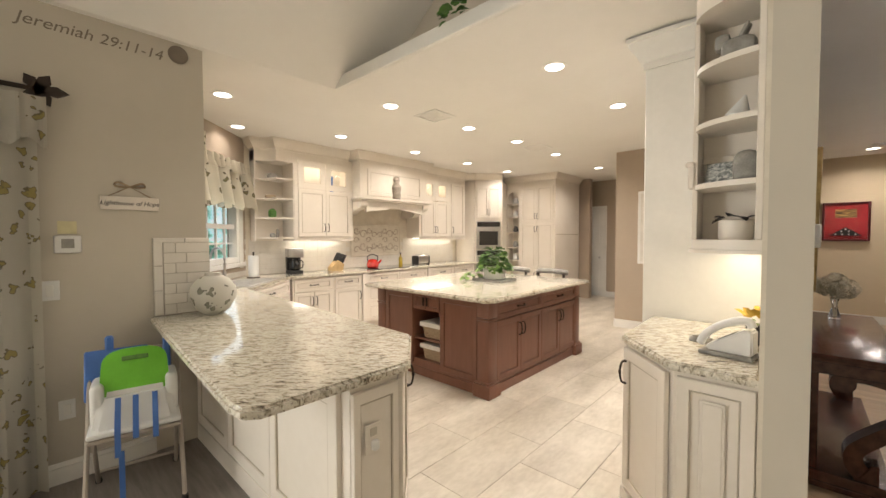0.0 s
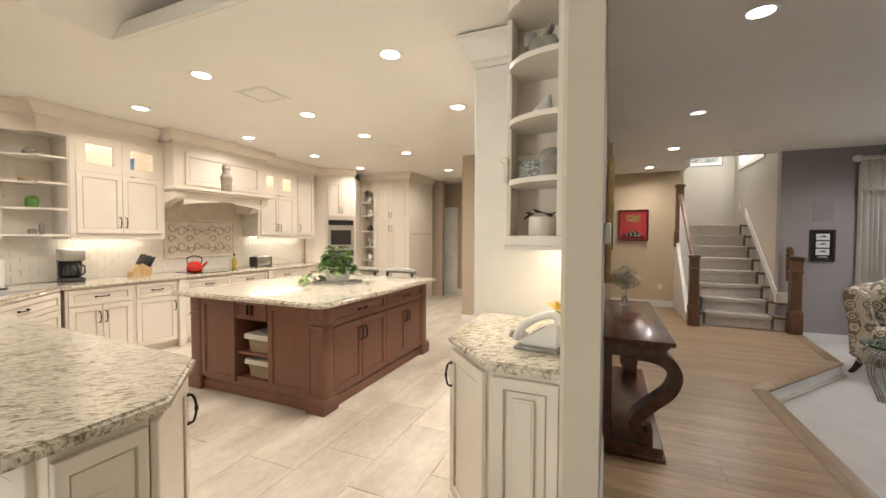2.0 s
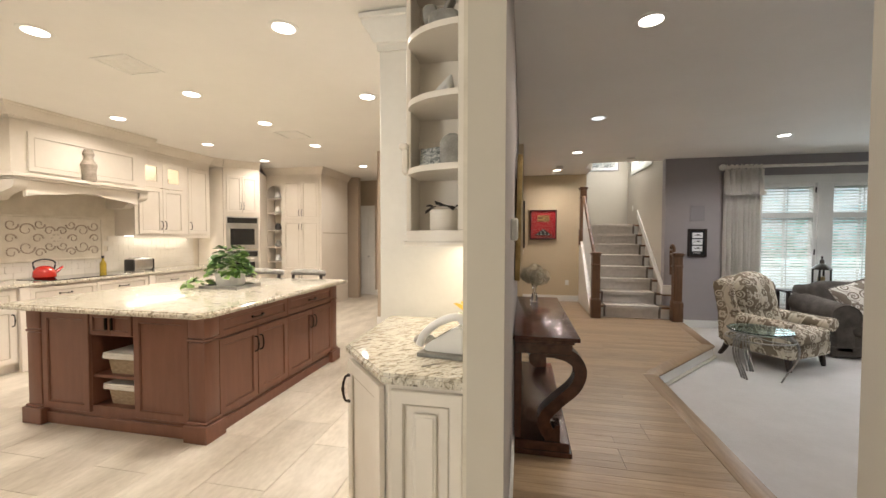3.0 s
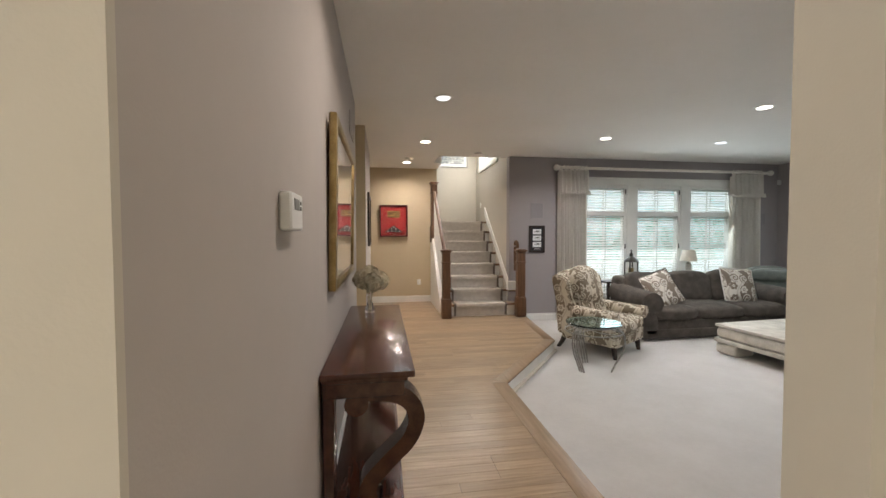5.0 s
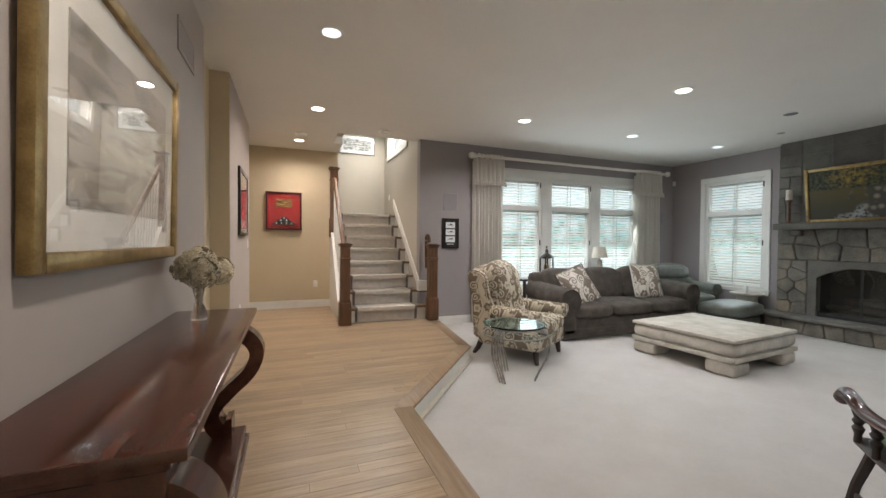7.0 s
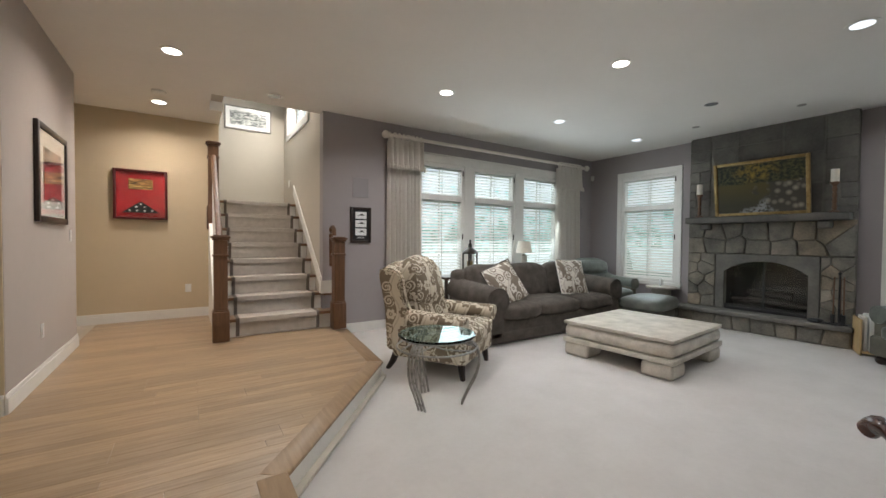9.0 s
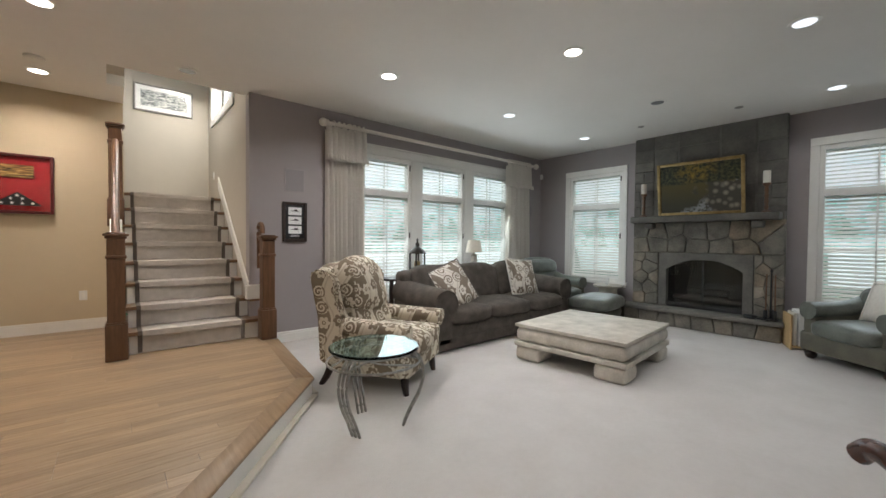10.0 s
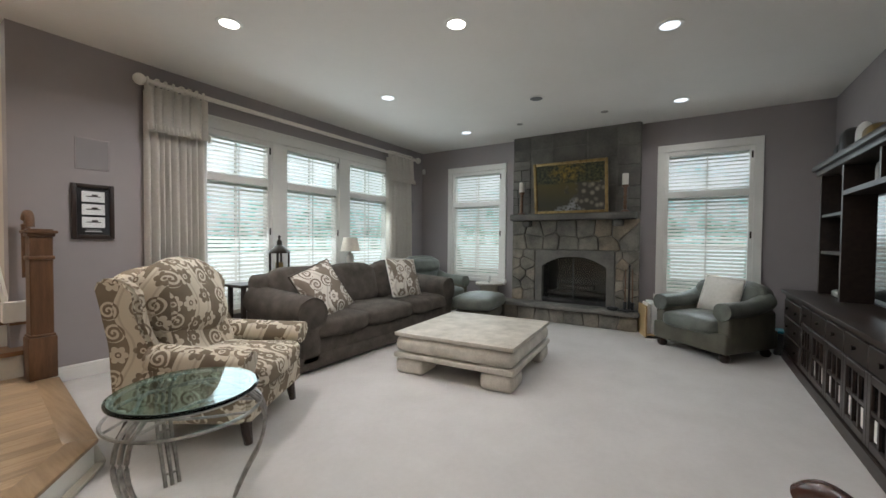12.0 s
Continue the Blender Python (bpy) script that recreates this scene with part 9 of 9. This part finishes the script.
def stone(ya, yb, za, zb, material, proud=0.0, name="stone", joint=0.006, flat=0.0):
    w, h = yb - ya - joint, zb - za - joint
    if w < 0.03 or h < 0.03:
        return
    a, b = w / 2, h / 2
    d = 0.045 + proud - flat
    j = lambda s=0.03 if flat else 0.13: 1 - rnd.uniform(0, s)
    ring = [(-a * j(), -b * j()), (a * rnd.uniform(-0.3, 0.3), -b), (a * j(), -b * j()), (a, b * rnd.uniform(-0.3, 0.3)), (a * j(), b * j()), (a * rnd.uniform(-0.3, 0.3), b), (-a * j(), b * j()), (-a, b * rnd.uniform(-0.3, 0.3))]
    v = [(0, y, z) for y, z in ring] + [(-d * 0.75, y * 0.985, z * 0.985) for y, z in ring] + [(-d * rnd.uniform(0.9, 1.1), y * 0.9, z * 0.9) for y, z in ring] + [(-d * 1.05, 0, 0)]
    f = []
    for r in (0, 8):
        f += [(r + i, r + (i + 1) % 8, r + 8 + (i + 1) % 8, r + 8 + i) for i in range(8)]
    f += [(16 + i, 16 + (i + 1) % 8, 24) for i in range(8)]
    o = cheap(name, v, f, material, t)
    o.location = (CHX + 0.032, (ya + yb) / 2, (za + zb) / 2)


def courses(y0, y1, z0, z1, hmin, hmax, wmin, wmax, material, proud=0.0, joint=0.006, flat=0.0):
    z = z0
    while z < z1 - 0.02:
        h = min(rnd.uniform(hmin, hmax), z1 - z)
        if z1 - z - h < hmin * 0.6:
            h = z1 - z
        y = y0
        while y < y1 - 0.02:
            w = min(rnd.uniform(wmin, wmax), y1 - y)
            if y1 - y - w < wmin * 0.6:
                w = y1 - y
            cut = rnd.random()
            if proud and h > 0.17 and cut < 0.3:
                f = rnd.uniform(0.35, 0.65)
                stone(y, y + w, z, z + h * f, material, proud * rnd.random(), joint=joint, flat=flat)
                stone(y, y + w, z + h * f, z + h, material, proud * rnd.random(), joint=joint, flat=flat)
            else:
                stone(y, y + w, z, z + h, material, proud * rnd.random(), joint=joint, flat=flat)
            y += w
        z += h


def fieldstones(y0, y1, z0, z1, across, up, material):
    """Irregular stones that fit together: cells round jittered centres, each cut back for its joint."""
    seeds = []
    for b in range(up):
        for a in range(across):
            seeds.append(Vector((y0 + (a + 0.5 + 0.25 * (b % 2) + rnd.uniform(-0.3, 0.3)) * (y1 - y0) / across, z0 + (b + 0.5 + rnd.uniform(-0.28, 0.28)) * (z1 - z0) / up)))
    for c in seeds:
        poly = [Vector(p) for p in ((y0, z0), (y1, z0), (y1, z1), (y0, z1))]
        for o in seeds:
            if o is c or not poly:
                continue
            mid, nrm = (o + c) / 2, (o - c).normalized()
            cut = []
            for k, p in enumerate(poly):
                q = poly[(k + 1) % len(poly)]
                dp, dq = (p - mid).dot(nrm), (q - mid).dot(nrm)
                if dp <= 0:
                    cut.append(p)
                if dp * dq < 0:
                    cut.append(p + (q - p) * (dp / (dp - dq)))
            poly = cut
        if len(poly) < 3:
            continue
        ctr = sum(poly, Vector((0, 0))) / len(poly)
        ring = []
        for k, p in enumerate(poly):
            q = poly[(k + 1) % len(poly)]
            ring += [p + (ctr - p) * 0.045, (p + q) / 2 + (ctr - (p + q) / 2) * 0.014]
        ring = [p - ctr for p in ring]
        k, d = len(ring), 0.040 + rnd.uniform(0, 0.014)
        v = [(0, p.x, p.y) for p in ring] + [(-d * 0.78, p.x * 0.985, p.y * 0.985) for p in ring] + [(-d * rnd.uniform(0.92, 1.06), p.x * 0.90, p.y * 0.90) for p in ring] + [(-d * 1.03, 0, 0)]
        f = [(r + a, r + (a + 1) % k, r + k + (a + 1) % k, r + k + a) for r in (0, k) for a in range(k)] + [(2 * k + a, 2 * k + (a + 1) % k, 3 * k) for a in range(k)]
        o = cheap("stone", v, f, material, t)
        o.location = (CHX + 0.032, ctr.x, ctr.y)


fieldstones(CY0, 4.63, 0.12, 0.96, 2, 6, M_STONE)
fieldstones(5.85, CY1, 0.12, 0.96, 2, 5, M_STONE)
fieldstones(CY0, CY1, 0.96, 1.44, 7, 2, M_STONE)
courses(CY0, 4.62, 1.54, CEIL - 0.005, 0.12, 0.34, 0.14, 0.31, M_SLATE, 0.006, 0.002, 0.008)
courses(5.94, CY1, 1.54, CEIL - 0.005, 0.12, 0.34, 0.14, 0.31, M_SLATE, 0.006, 0.002, 0.008)
courses(4.62, 5.94, 1.54, CEIL - 0.005, 0.30, 0.45, 0.35, 0.8, M_SLATE, 0.001, 0.001, 0.010)
# arched surround of the firebox
bm = bmesh.new()
arch = [(4.75 + 0.98 * k / 14, 0.70 + 0.17 * math.sin(math.pi * k / 14) ** 0.8) for k in range(15)]
out = [(5.84, 0.125), (5.84, 0.955), (4.64, 0.955), (4.64, 0.125), (4.75, 0.125)]
prism(bm, out + arch + [(5.73, 0.125)], CHX - 0.022, CHX + 0.03)
part("arch_surround", move(bm, Matrix(((0, 0, 1, 0), (1, 0, 0, 0), (0, 1, 0, 0), (0, 0, 0, 1)))), M_SLATE, t, "smooth dark stone arch round the firebox")
p = part("glass_door", boxes((CHX + 0.014, CHX + 0.018, 4.74, 5.74, 0.126, 0.875)), M_GLASS, t, "clear glass fire door")
p.visible_shadow = False
part("door_rail", boxes((CHX + 0.008, CHX + 0.024, 4.75, 5.73, 0.126, 0.165), (CHX + 0.008, CHX + 0.024, 5.228, 5.252, 0.165, 0.86), bev=0.003), M_BLACK, t)
part("fire_screen", boxes((CHX + 0.02, CHX + 0.028, 4.72, 5.76, 0.12, 0.2), bev=0.002), M_BLACK, t)
for k, (y, z, r) in enumerate(((5.0, 0.24, 0.05), (5.25, 0.25, 0.06), (5.45, 0.24, 0.05), (5.25, 0.36, 0.055))):
    bm = bmesh.new()
    tube(bm, [(CHX + 0.25, y - 0.28, z), (CHX + 0.22, y + 0.25, z + 0.02)], r, 9, r * 0.8)
    part("log", bm, M_LOG, t)
bm = bmesh.new()
for k in range(7):
    tube(bm, [(CHX + 0.12, 4.95 + 0.1 * k, 0.13), (CHX + 0.38, 4.95 + 0.1 * k, 0.15)], 0.01, 6)
part("grate", bm, M_BLACK, t)
part("mantel", boxes((CHX - 0.20, CHX + 0.02, CY0 + 0.04, CY1 - 0.02, 1.43, 1.53), bev=0.02, seg=2), M_SLATE, t, "thick rough slate mantel shelf")
for y in (CY0 + 0.28, CY1 - 0.28):
    part("mantel_bracket", boxes((CHX - 0.12, CHX + 0.0, y - 0.07, y + 0.07, 1.33, 1.43), bev=0.02), M_SLATE, t)
part("hearth_slab", boxes((7.82, CHX + 0.03, CY0 - 0.04, 6.52, 0.06, 0.12), bev=0.012, seg=2), M_SLATE, t, "dark slate hearth slab")
part("hearth_core", boxes((7.91, CHX + 0.03, CY0 + 0.0, 6.48, CARPET, 0.06)), M_MORTAR, t)
x_keep = CHX
CHX = 7.885
fieldstones(CY0 - 0.02, 6.50, CARPET, 0.06, 9, 1, M_STONE)
CHX = x_keep
